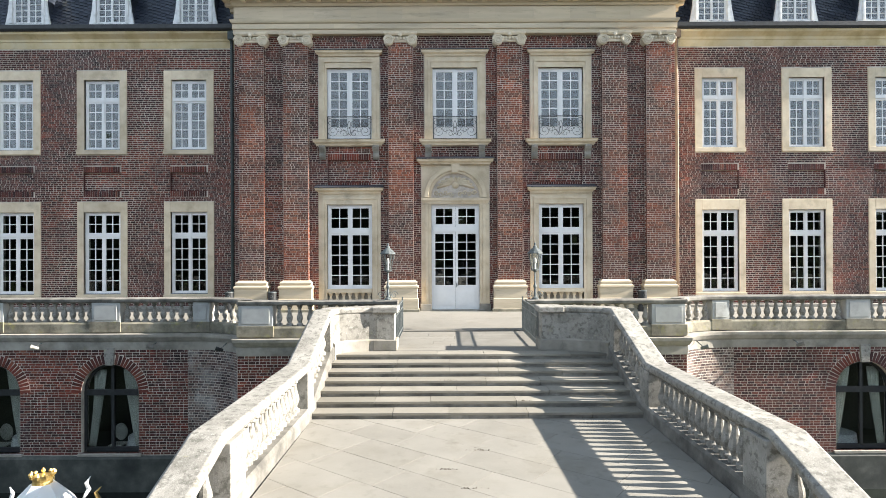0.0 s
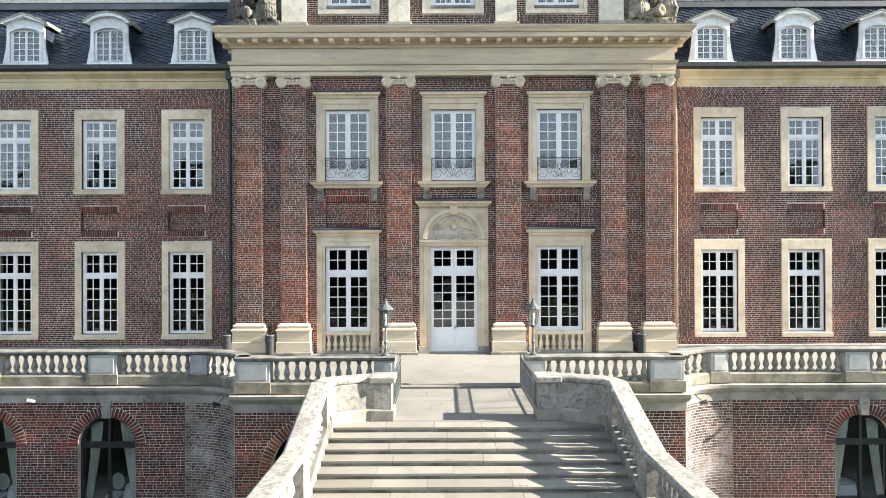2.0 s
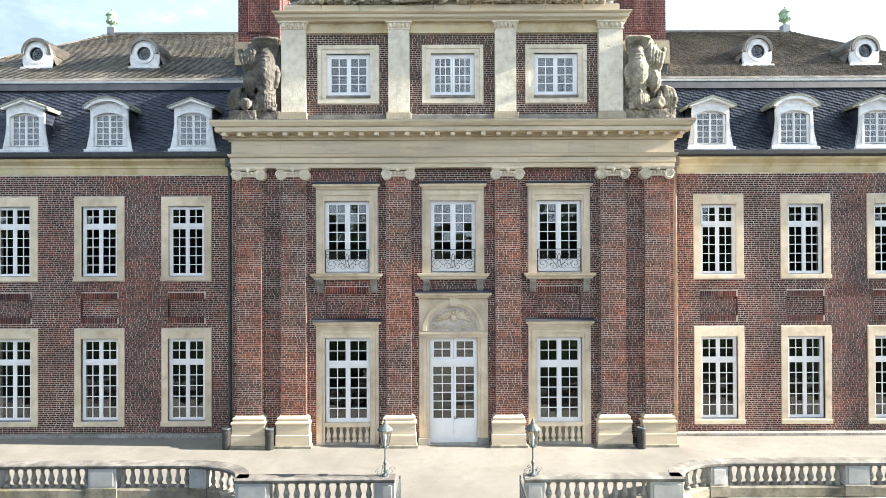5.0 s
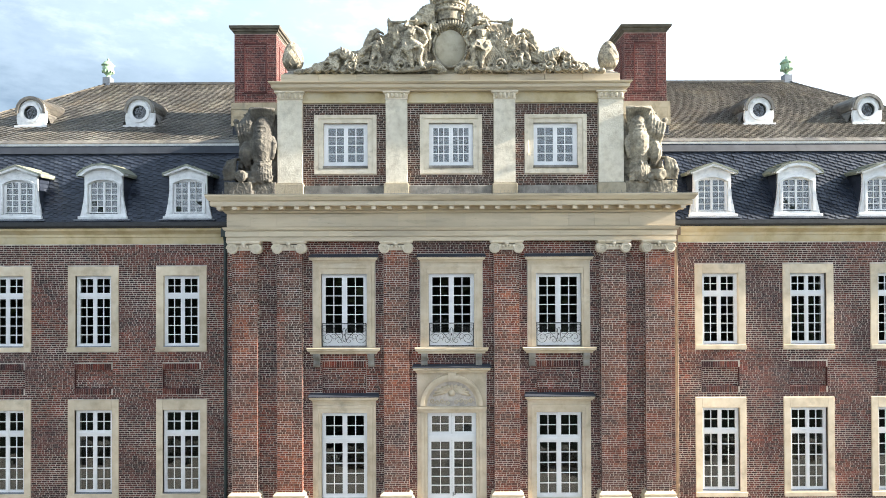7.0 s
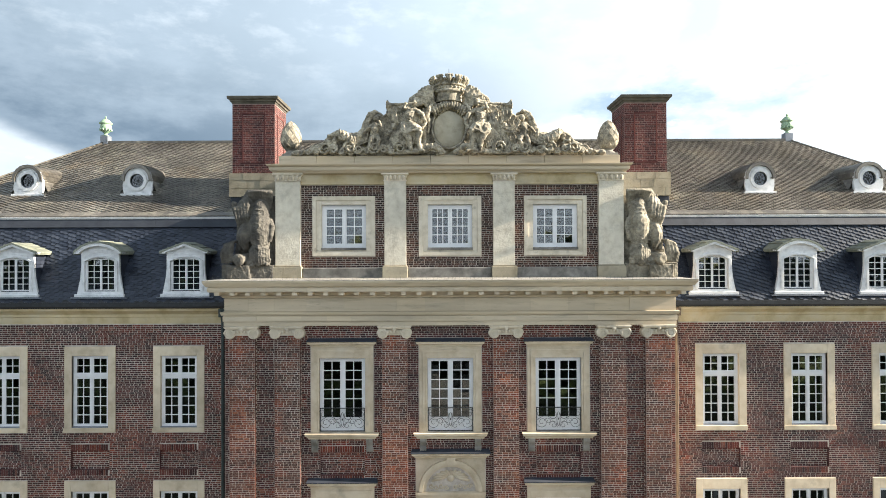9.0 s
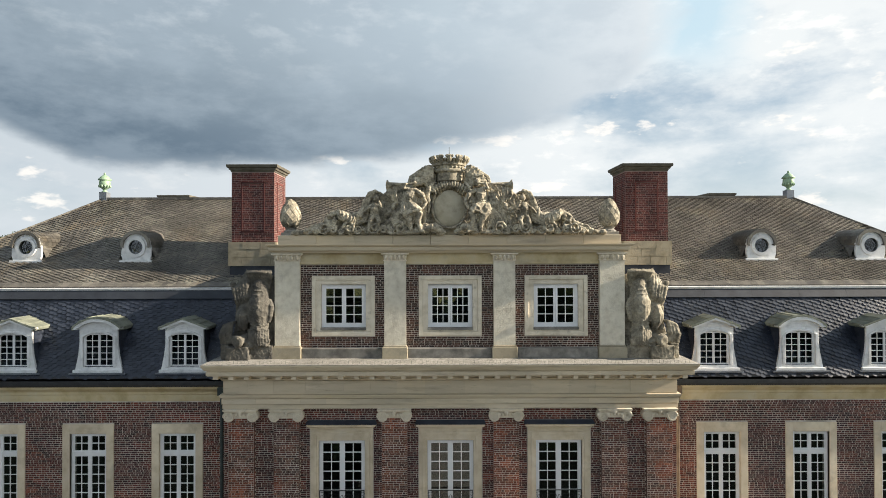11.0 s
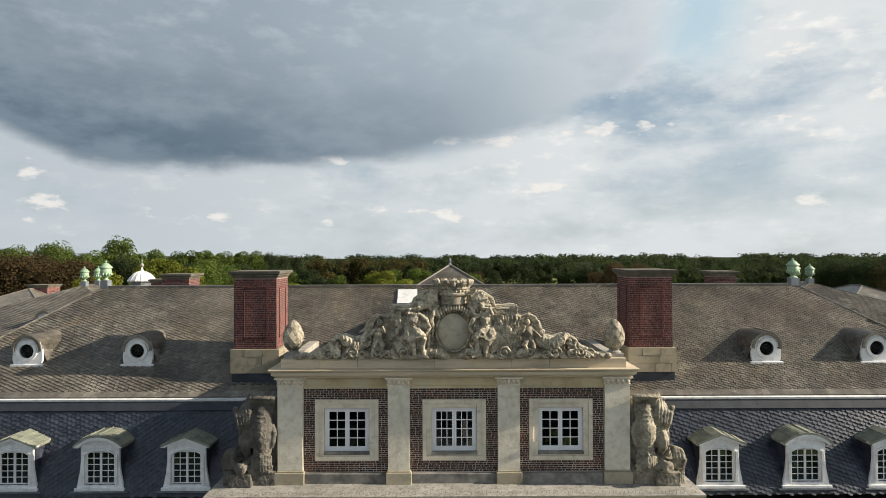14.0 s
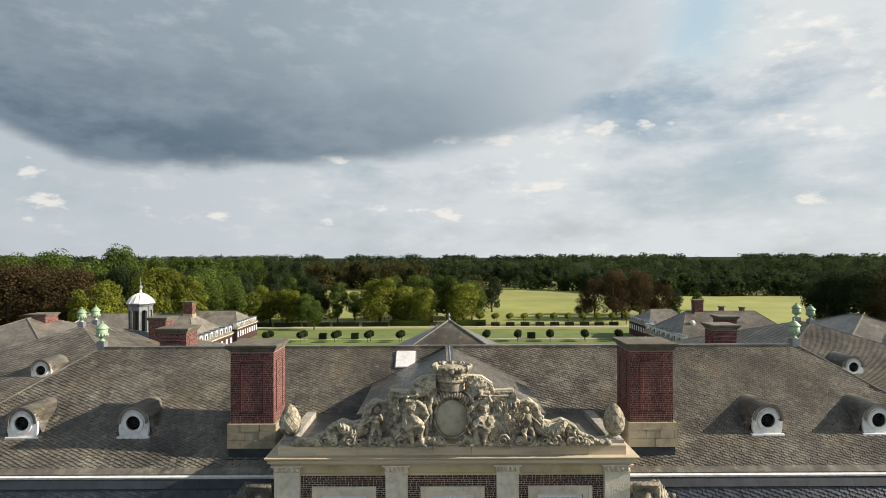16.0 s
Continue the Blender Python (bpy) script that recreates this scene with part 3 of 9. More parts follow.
def bricks(parent, place, spans, z0, z1, material, singles=0, zone=None, stuff_name="brickwork", seed=1):
    """Courses of bricks on a face. place: pose whose x runs along the face, z up and -y out of it; spans(z_low, z_high): free stretches.
    Up to singles bricks inside zone(x, z) become parts of their own, the rest is one joined part."""
    rnd = random.Random(seed)
    joined, made = B(), 0
    me = brick_mesh(material)
    k = 0
    z = z0
    while z + COURSE * 0.6 <= z1:
        h = min(COURSE - JOINT, z1 - z - 0.004)
        for a, b in spans(z, z + h):
            x = a + JOINT * 0.5
            first = True
            while x < b - 0.03:
                w = 0.222 if (k % 2 == 0) else 0.106
                if k % 2 == 1 and rnd.random() < 0.35:
                    w = 0.222
                if first and rnd.random() < 0.6:
                    w *= 0.55
                first = False
                e = min(x + w, b - JOINT * 0.5)
                if b - JOINT * 0.5 - e < 0.05:
                    e = b - JOINT * 0.5
                p = PROUD * rnd.uniform(0.55, 1.25)
                if made < singles and zone is not None and zone(x, z):
                    o = new("brick", me)
                    o.parent = parent
                    o.matrix_basis = place @ Matrix.LocRotScale((x, 0, z), None, (e - x, p, h))
                    made += 1
                else:
                    q = [place @ Vector(c) for c in ((x, 0, z), (e, 0, z), (e, 0, z + h), (x, 0, z + h), (x, -p, z), (e, -p, z), (e, -p, z + h), (x, -p, z + h))]
                    joined.add(q, [(4, 5, 6, 7), (0, 1, 5, 4), (2, 3, 7, 6), (1, 2, 6, 5), (3, 0, 4, 7)])
                x = e + JOINT
                k += 1
        k += 1 + rnd.randint(0, 1)
        z += COURSE
    if joined.f:
        part(stuff_name, joined, material, parent, kind="stuff")


def free(x0, x1, holes):
    """Stretches of a face between x0 and x1 that no hole (hx0, hx1, hz0, hz1) takes up."""
    def spans(za, zb):
        cuts = sorted((h[0], h[1]) for h in holes if h[2] < zb - 0.01 and h[3] > za + 0.01)
        x, outl = x0, []
        for a, b in cuts:
            if a > x + 0.04:
                outl.append((x, min(a, x1)))
            x = max(x, b)
        if x < x1 - 0.04:
            outl.append((x, x1))
        return outl
    return spans


def slab_with_holes(x0, x1, y0, y1, z0, z1, holes):
    """A wall with rectangular openings right through it."""
    b = B()
    zs = sorted({z0, z1, *[min(max(h[i], z0), z1) for h in holes for i in (2, 3)]})
    for za, zb in zip(zs, zs[1:]):
        for a, c in free(x0, x1, holes)(za, zb):
            b.box(a, c, y0, y1, za, zb)
    return b


# ---------------------------------------------------------------- palace walls
WX = 4.63                                   # side bays of the centre
CENTRE_UP = [(c - 0.98, c + 0.98, 7.5, 10.64) for c in (-WX, 0.0, WX)]
CENTRE_LOW = [(-WX - 0.98, -WX + 0.98, 0.1, 4.66), (-1.05, 1.05, 0.0, 4.66), (WX - 0.98, WX + 0.98, 0.1, 4.66)]
PANELS = [(-WX - 0.95, -WX + 0.95, 5.62, 6.62), (WX - 0.95, WX + 0.95, 5.62, 6.62)]
wall_c = part("wall_centre", slab_with_holes(-9.65, 9.65, 0.0, 0.5, -0.3, 12.06, CENTRE_UP + CENTRE_LOW + PANELS), M_MORTAR, kind="structure",
              label="dark red-brown brick wall of the projecting centre")
PIL = (-8.83, -6.92, -2.36, 2.36, 6.92, 8.83)
NO_BRICK = [(-WX - 1.36, -WX + 1.36, 7.2, 11.2), (-1.36, 1.36, 7.2, 11.2), (WX - 1.36, WX + 1.36, 7.2, 11.2),
            (-WX - 1.36, -WX + 1.36, -0.3, 5.2), (WX - 1.36, WX + 1.36, -0.3, 5.2), (-1.5, 1.5, -0.3, 6.5)] + PANELS
NO_BRICK += [(a, b_, c - 0.26, d + 0.26) for a, b_, c, d in PANELS]
NO_BRICK += [(p - 0.535, p + 0.535, -0.3, 12.2) for p in PIL]
panel_b = B()
for a, b_, c, d in PANELS:
    panel_b.box(a - 0.05, b_ + 0.05, 0.10, 0.45, c - 0.05, d + 0.05)
part("recessed_panel", panel_b, M_MORTAR, wall_c)
WING_X = (12.24, 16.24, 20.22)
wings = {}
for s, tag in ((-1, "left"), (1, "right")):
    holes = []
    for x in WING_X:
        holes += [(s * x - 0.85, s * x + 0.85, 0.68, 4.46), (s * x - 0.82, s * x + 0.82, 7.32, 10.55)]
    pans = [(s * x - 0.87, s * x + 0.87, 5.42, 6.3) for x in WING_X]
    x0, x1 = (-29.5, -9.65) if s < 0 else (9.65, 29.5)
    w = part("wall_wing_" + tag, slab_with_holes(x0, x1, 1.35, 1.85, -0.3, 12.1, holes + pans), M_MORTAR, kind="structure",
             label="dark purple-brown brick wall of the side wing")
    pb = B()
    for a, b_, c, d in pans:
        pb.box(a - 0.05, b_ + 0.05, 1.45, 1.8, c - 0.05, d + 0.05)
    part("recessed_panel", pb, M_MORTAR, w)
    block = [(s * x - 1.15, s * x + 1.15, z0, z1) for x in WING_X for z0, z1 in ((0.45, 4.93), (7.12, 10.97))]
    wings[s] = (w, x0, x1, block + [(a, b_, c - 0.26, d + 0.26) for a, b_, c, d in pans], pans)
part("wall_return", B().box(-9.65, -9.25, 0.5, 1.35, -0.3, 12.06).box(9.25, 9.65, 0.5, 1.35, -0.3, 12.06), M_MORTAR, kind="structure")
for s in (-1, 1):
    part("wall_ledge", B().box(min(s * 9.7, s * 29.4), max(s * 9.7, s * 29.4), 1.0, 1.35, 0.0, 0.13), M_RAIL, kind="structure", label="low stone ledge at the foot of the wing wall", bevel=0.02)
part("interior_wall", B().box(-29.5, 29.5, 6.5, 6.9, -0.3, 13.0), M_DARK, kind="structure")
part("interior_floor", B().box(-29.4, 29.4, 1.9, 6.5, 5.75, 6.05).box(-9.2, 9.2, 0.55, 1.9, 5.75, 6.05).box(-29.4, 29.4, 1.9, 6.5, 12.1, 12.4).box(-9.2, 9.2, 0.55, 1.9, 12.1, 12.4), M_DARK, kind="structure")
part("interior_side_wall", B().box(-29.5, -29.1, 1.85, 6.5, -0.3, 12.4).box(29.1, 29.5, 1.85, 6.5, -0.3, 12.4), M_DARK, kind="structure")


# ---------------------------------------------------------------- windows
def leaf(parent, x0, x1, z0, z1, cols, rows, y, mat, arch=0.0, stile=0.075, bar=0.036, name="sash", foot=0.0):
    """One glazed leaf: stiles, rails and bars in one mesh, every pane a part of it."""
    s = B()
    s.box(x0, x0 + stile, y, y + 0.05, z0, z1).box(x1 - stile, x1, y, y + 0.05, z0, z1)
    s.box(x0 + stile, x1 - stile, y, y + 0.05, z0, z0 + stile + foot).box(x0 + stile, x1 - stile, y, y + 0.05, z1 - stile, z1)
    if foot > 0.3:
        s.box(x0 + stile + 0.08, x1 - stile - 0.08, y - 0.018, y + 0.01, z0 + 0.16, z0 + foot - 0.06)
    a0, a1, b0, b1 = x0 + stile, x1 - stile, z0 + stile + foot, z1 - stile
    pw, ph = (a1 - a0 - bar * (cols - 1)) / cols, (b1 - b0 - bar * (rows - 1)) / rows
    for i in range(1, cols):
        xa = a0 + i * (pw + bar) - bar
        s.box(xa, xa + bar, y + 0.008, y + 0.045, b0, b1)
    for j in range(1, rows):
        za = b0 + j * (ph + bar) - bar
        for i in range(cols):
            xa = a0 + i * (pw + bar)
            s.box(xa, xa + pw, y + 0.008, y + 0.045, za, za + bar)
    o = part(name, s, mat, parent)
    pane = B().box(0, pw, 0, 0.006, 0, ph).mesh("pane", M_GLASS)
    for i in range(cols):
        for j in range(rows):
            p = part("pane", pane, None, o, at=pose(a0 + i * (pw + bar), y + 0.024, b0 + j * (ph + bar), random.uniform(-1.2, 1.2), 0, random.uniform(-1.2, 1.2)))
            p.visible_shadow = False
    return o


def frame_box(hw, z0, z1, y0, y1, t, mullion=0.0, transom=None, th=0.1):
    b = B()
    b.box(-hw, -hw + t, y0, y1, z0, z1).box(hw - t, hw, y0, y1, z0, z1)
    b.box(-hw + t, hw - t, y0, y1, z0, z0 + t).box(-hw + t, hw - t, y0, y1, z1 - t, z1)
    if transom is not None:
        b.box(-hw + t, hw - t, y0 - 0.03, y1, transom, transom + th)
    return b


def stone_band(ohw, oz0, oz1, ihw, iz0, iz1, y0, y1):
    """A flat stone surround, its four stones butted."""
    return B().box(-ohw, -ihw, y0, y1, oz0, oz1).box(ihw, ohw, y0, y1, oz0, oz1).box(-ihw, ihw, y0, y1, iz1, oz1).box(-ihw, ihw, y0, y1, oz0, iz0)


def wing_window(hw, z0, z1, oz0, oz1, rows, name):
    w = thing(name, "white painted casement window in a plain sandstone surround", "window", kind="structure")
    part("surround", stone_band(1.15, oz0, oz1, hw, z0, z1, -0.05, 0.32), M_STONE, w, bevel=0.012)
    part("window_sill", B().box(-1.17, 1.17, -0.10, -0.05, oz0, oz0 + 0.2), M_STONE, w, bevel=0.01)
    tr = z1 - 0.30 * (z1 - z0)
    part("window_frame", frame_box(hw, z0, z1, 0.10, 0.2, 0.06, transom=tr), M_WHITE, w)
    part("sill_board", B().box(-hw, hw, -0.03, 0.10, z0 - 0.012, z0 + 0.035), M_LEAD, w)
    for a, b_ in ((-hw + 0.06, -0.004), (0.004, hw - 0.06)):
        leaf(w, a, b_, tr + 0.1, z1 - 0.06, 2, 2, 0.11, M_WHITE, stile=0.085)
        leaf(w, a, b_, z0 + 0.06, tr, 2, rows, 0.11, M_WHITE, stile=0.085)
    part("mullion", B().box(-0.055, 0.055, 0.085, 0.11, z0 + 0.06, z1 - 0.06), M_WHITE, w)
    return w


w_low = wing_window(0.85, 0.68, 4.46, 0.45, 4.93, 5, "window_1")
w_up = wing_window(0.82, 7.32, 10.55, 7.12, 10.97, 5, "window_2")
spots_w = [s * x for s in (-1, 1) for x in WING_X]
for i, x in enumerate(spots_w):
    for w in (w_low, w_up):
        if i == 0:
            w.matrix_basis = pose(x, 1.35, 0)
        else:
            copy_thing(w, pose(x, 1.35, 0))


def moulded(hw, z0, z1, ihw, iz1, w):
    """A moulded architrave in three steps round the top and both sides of an opening."""
    for k, (d, out) in enumerate(((0.0, -0.05), (0.14, -0.09), (0.26, -0.05))):
        nxt, up = (0.14, 0.26, hw - ihw)[k], (0.14, 0.26, z1 - iz1)[k]
        a, c = hw - d, hw - nxt
        za, zb = z1 - d, z1 - up
        part("architrave", B().box(-a, -c, out, 0.3, z0, zb).box(c, a, out, 0.3, z0, zb).box(-a, a, out, 0.3, zb, za), M_STONE, w, bevel=0.01)


def slab_cornice(hw, z0, z1, y, w, name="cornice"):
    """A small cornice with a cyma profile and returned ends."""
    h = z1 - z0
    prof = [(-0.1, 0.0), (0.05, 0.0), (0.07, h * 0.3), (0.15, h * 0.55), (0.17, h * 0.6), (0.17, h * 0.85), (0.20, h), (-0.1, h)]
    return part(name, B().sweep(prof, [(-hw + 0.2, 0.0, z0), (-hw + 0.2, y, z0), (hw - 0.2, y, z0), (hw - 0.2, 0.0, z0)]), M_STONE, w)


def lead_cover(hw, out, z, w):
    """A dark sloping lead weathering on top of a small cornice."""
    part("cornice_cover", B().add([(-hw, -out, z), (hw, -out, z), (hw, 0, z), (-hw, 0, z), (-hw, -out, z + 0.035), (hw, -out, z + 0.035), (hw - 0.05, 0, z + 0.14), (-hw + 0.05, 0, z + 0.14)],
                                  [(3, 2, 1, 0), (0, 1, 5, 4), (4, 5, 6, 7), (1, 2, 6, 5), (3, 0, 4, 7)]), M_FLASH, w, "dark lead weathering")


def scroll(cx, cz, r0, turns, n=26):
    return [(cx + r0 * (1 - 0.8 * i / n) * math.cos(turns * 2 * math.pi * i / n), 0.0, cz + r0 * (1 - 0.8 * i / n) * math.sin(turns * 2 * math.pi * i / n)) for i in range(n + 1)]


def balcony_rail(w, hw, z0, z1, y):
    r = part("balcony_rail", B().box(-hw, hw, y - 0.02, y + 0.02, z1 - 0.03, z1).box(-hw, hw, y - 0.02, y + 0.02, z0, z0 + 0.03)
             .box(-hw, -hw + 0.03, y - 0.02, y + 0.02, z0, z1).box(hw - 0.03, hw, y - 0.02, y + 0.02, z0, z1), M_BLACK, w, "black wrought iron window railing")
    h, m = z1 - z0, (z0 + z1) / 2
    for s in (-1, 1):
        for cx, cz, rr, t in ((0.24, m + h * 0.14, h * 0.24, 1.4), (0.66, m - h * 0.14, h * 0.25, -1.4), (0.20, m - h * 0.26, h * 0.18, 1.2), (0.78, m + h * 0.24, h * 0.20, 1.3), (0.50, m + h * 0.26, h * 0.17, -1.3), (0.42, m - h * 0.10, h * 0.15, 1.2)):
            pts = [(s * (cx * hw / 0.9 + (px - cx)), y, pz) for px, _, pz in scroll(cx, cz, rr, t)]
            part("scroll", B().tube(pts, 0.009, 5), M_BLACK, r)
        arc = [(s * hw * (0.05 + 0.9 * k / 12), y, z0 + h * (0.15 + 0.32 * math.sin(math.pi * k / 12) + 0.3 * k / 12)) for k in range(13)]
        part("scroll", B().tube(arc, 0.009, 5), M_BLACK, r)
    part("rosette", B().tube([(0.07 * math.cos(2 * math.pi * k / 14), y, m + h * 0.3 * math.sin(2 * math.pi * k / 14)) for k in range(15)], 0.012, 5).ball((0, y, m), (0.03, 0.02, 0.05), 6, 4), M_BLACK, r)


def centre_window_up(name):
    w = thing(name, "tall white french window with a wrought iron railing and moulded sandstone surround", "window", kind="structure")
    moulded(1.33, 7.47, 11.14, 0.98, 10.64, w)
    slab_cornice(1.48, 11.14, 11.36, -0.06, w)
    lead_cover(1.5, 0.27, 11.364, w)
    slab_cornice(1.58, 7.22, 7.47, -0.12, w, "window_sill")
    for s in (-1, 1):
        c = B()
        prof = [(0.0, 7.22), (-0.20, 7.22), (-0.21, 7.14), (-0.18, 7.06), (-0.12, 6.98), (-0.10, 6.90), (-0.125, 6.82), (-0.115, 6.72), (-0.06, 6.64), (0.0, 6.62)]
        n = len(prof)
        for x0, x1, q in ((-0.135, 0.135, 0.0), (-0.135, -0.085, 0.022), (-0.03, 0.03, 0.026), (0.085, 0.135, 0.022)):
            c.add([(s * 1.17 + x, y - (q if y < -0.05 else 0), z) for x in (x0, x1) for y, z in prof],
                  [tuple(range(n)), tuple(range(2 * n - 1, n - 1, -1))] + [(i, (i + 1) % n, (i + 1) % n + n, i + n) for i in range(n)])
        part("bracket", c, M_GREYST, w, "scrolled stone bracket with raised ribs")
    part("window_frame", frame_box(0.98, 7.5, 10.64, 0.10, 0.2, 0.05), M_WHITE, w)
    for a, b_ in ((-0.93, -0.004), (0.004, 0.93)):
        leaf(w, a, b_, 7.55, 10.59, 2, 6, 0.11, M_WHITE, stile=0.11, foot=0.42)
    part("mullion", B().box(-0.045, 0.045, 0.085, 0.11, 7.56, 10.58), M_WHITE, w)
    balcony_rail(w, 0.96, 7.52, 8.52, -0.02)
    return w


cu = centre_window_up("window_3")
cu.matrix_basis = pose(-WX, 0, 0)
copy_thing(cu, pose(0, 0, 0))
copy_thing(cu, pose(WX, 0, 0))

BALUSTER = [(0.075, 0.0), (0.11, 0.0), (0.11, 0.07), (0.07, 0.09), (0.06, 0.12), (0.085, 0.18), (0.105, 0.24), (0.10, 0.30), (0.07, 0.40), (0.052, 0.50), (0.05, 0.56), (0.075, 0.58), (0.075, 0.61), (0.06, 0.62), (0.10, 0.65), (0.10, 0.70)]


def baluster_mesh(h, material, n=12, fat=1.0):
    return B().lathe([(r * fat, z * h / 0.70) for r, z in BALUSTER], n=n).mesh("baluster", material)


def centre_window_low(name):
    w = thing(name, "tall white casement window over a small stone balustrade in a moulded sandstone surround", "window", kind="structure")
    moulded(1.36, 0.0, 5.13, 0.98, 4.66, w)
    slab_cornice(1.50, 5.13, 5.37, -0.06, w)
    lead_cover(1.52, 0.27, 5.374, w)
    part("window_sill", B().box(-0.98, 0.98, -0.12, 0.25, 0.80, 0.97), M_STONE, w, bevel=0.02)
    part("apron", B().box(-0.98, 0.98, 0.14, 0.3, 0.1, 0.80).box(-0.98, 0.98, -0.05, 0.14, 0.0, 0.12), M_GREYST, w)
    bal = baluster_mesh(0.66, M_STONE, 10)
    for i in range(7):
        part("baluster", bal, None, w, at=(-0.84 + i * 0.28, 0.02, 0.13))
    tr = 3.42
    part("window_frame", frame_box(0.98, 0.97, 4.66, 0.10, 0.2, 0.06, transom=tr, th=0.12), M_WHITE, w)
    for a, b_ in ((-0.92, -0.004), (0.004, 0.92)):
        leaf(w, a, b_, tr + 0.12, 4.60, 2, 2, 0.11, M_WHITE, stile=0.10)
        leaf(w, a, b_, 1.03, tr, 2, 5, 0.11, M_WHITE, stile=0.10)
    part("mullion", B().box(-0.055, 0.055, 0.085, 0.11, 1.04, 4.60), M_WHITE, w)
    return w


cl = centre_window_low("window_4")
cl.matrix_basis = pose(-WX, 0, 0)
copy_thing(cl, pose(WX, 0, 0))

# the door with its arched tympanum
door = thing("door_1", "closed white double door with small panes below a carved shell tympanum", "door", kind="structure")
for k, (a, c, out) in enumerate(((1.48, 1.32, -0.05), (1.32, 1.18, -0.10), (1.18, 1.05, -0.05))):
    part("door_surround", B().box(-a, -c, out, 0.35, 0.0, 4.66).box(c, a, out, 0.35, 0.0, 4.66), M_STONE, door, bevel=0.01)
part("plinth_block", B().box(-1.54, -1.04, -0.14, 0.0, 0.0, 0.3).box(1.04, 1.54, -0.14, 0.0, 0.0, 0.3), M_GREYST, door, bevel=0.015)
part("impost", B().sweep([(-0.1, 0), (0.03, 0), (0.06, 0.1), (0.10, 0.18), (0.10, 0.27), (-0.1, 0.27)], [(-1.40, 0, 4.66), (-1.40, -0.05, 4.66), (1.40, -0.05, 4.66), (1.40, 0, 4.66)]), M_STONE, door)
arc_n = 24
def arc_pts(r, cz=4.95):
    return [(r * math.cos(math.pi * i / arc_n), cz + r * math.sin(math.pi * i / arc_n)) for i in range(arc_n + 1)]
sq = [(1.48 if i == 0 else -1.48 if i == arc_n else max(-1.48, min(1.48, 1.6 * math.cos(math.pi * i / arc_n) * 1.35)), 4.94 if i in (0, arc_n) else min(6.4, 4.95 + 2.4 * math.sin(math.pi * i / arc_n))) for i in range(arc_n + 1)]
part("spandrel", B().ring(sq, arc_pts(1.3), -0.01, 0.2), M_STONE, door)
part("arch_ring", B().ring(arc_pts(1.36), arc_pts(1.18), -0.15, 0.2), M_STONE, door, bevel=0.012)
part("arch_ring", B().ring(arc_pts(1.18), arc_pts(1.06), -0.075, 0.2), M_STONE, door, bevel=0.012)
part("tympanum", B().prism([(1.1 * math.cos(math.pi * i / arc_n), 4.94 + 1.1 * math.sin(math.pi * i / arc_n)) for i in range(arc_n + 1)], 0.05, 0.3), M_STONE, door)
shell = B()
for i in range(11):
    a = math.pi * (i + 0.5) / 11
    shell.tube([(0.16 * math.cos(a), 0.0, 5.52 + 0.1 * math.sin(a)), (0.45 * math.cos(a), -0.02, 5.45 + 0.32 * math.sin(a)), (0.82 * math.cos(a), 0.01, 5.3 + 0.55 * math.sin(a))], [0.03, 0.075, 0.05], 6)
shell.ball((0, 0.0, 5.5), (0.16, 0.1, 0.16))
for s in (-1, 1):
    for k in range(4):
        cx = s * (0.2 + 0.21 * k)
        shell.tube([(p[0], 0.0, p[2]) for p in scroll(cx, 5.10 + 0.05 * (k % 2), 0.11, s * 1.3, 14)], 0.028, 5)
part("shell_carving", shell, M_STONE, door, smooth=True)
part("keystone", B().prism([(-0.13, 6.02), (0.13, 6.02), (0.19, 6.40), (-0.19, 6.40)], -0.17, 0.0), M_STONE, door, bevel=0.015)
slab_cornice(1.68, 6.39, 6.61, -0.08, door)
lead_cover(1.7, 0.29, 6.614, door)
part("door_frame", frame_box(1.05, 0.0, 4.66, 0.10, 0.22, 0.06, transom=3.46, th=0.2), M_WHITE, door)
for a, b_ in ((-0.99, -0.004), (0.004, 0.99)):
    leaf(door, a, b_, 3.66, 4.60, 2, 2, 0.12, M_WHITE, stile=0.13, name="top_light")
    o = leaf(door, a, b_, 0.06, 3.46, 2, 6, 0.12, M_WHITE, stile=0.10, name="door_leaf", foot=0.95)
part("door_handle", B().box(0.03, 0.06, 0.06, 0.12, 1.02, 1.2).box(0.03, 0.16, 0.05, 0.075, 1.10, 1.13), M_IRON, door)
part("threshold", B().box(-1.04, 1.04, -0.2, 0.12, 0.0, 0.05), M_GREYST, door)


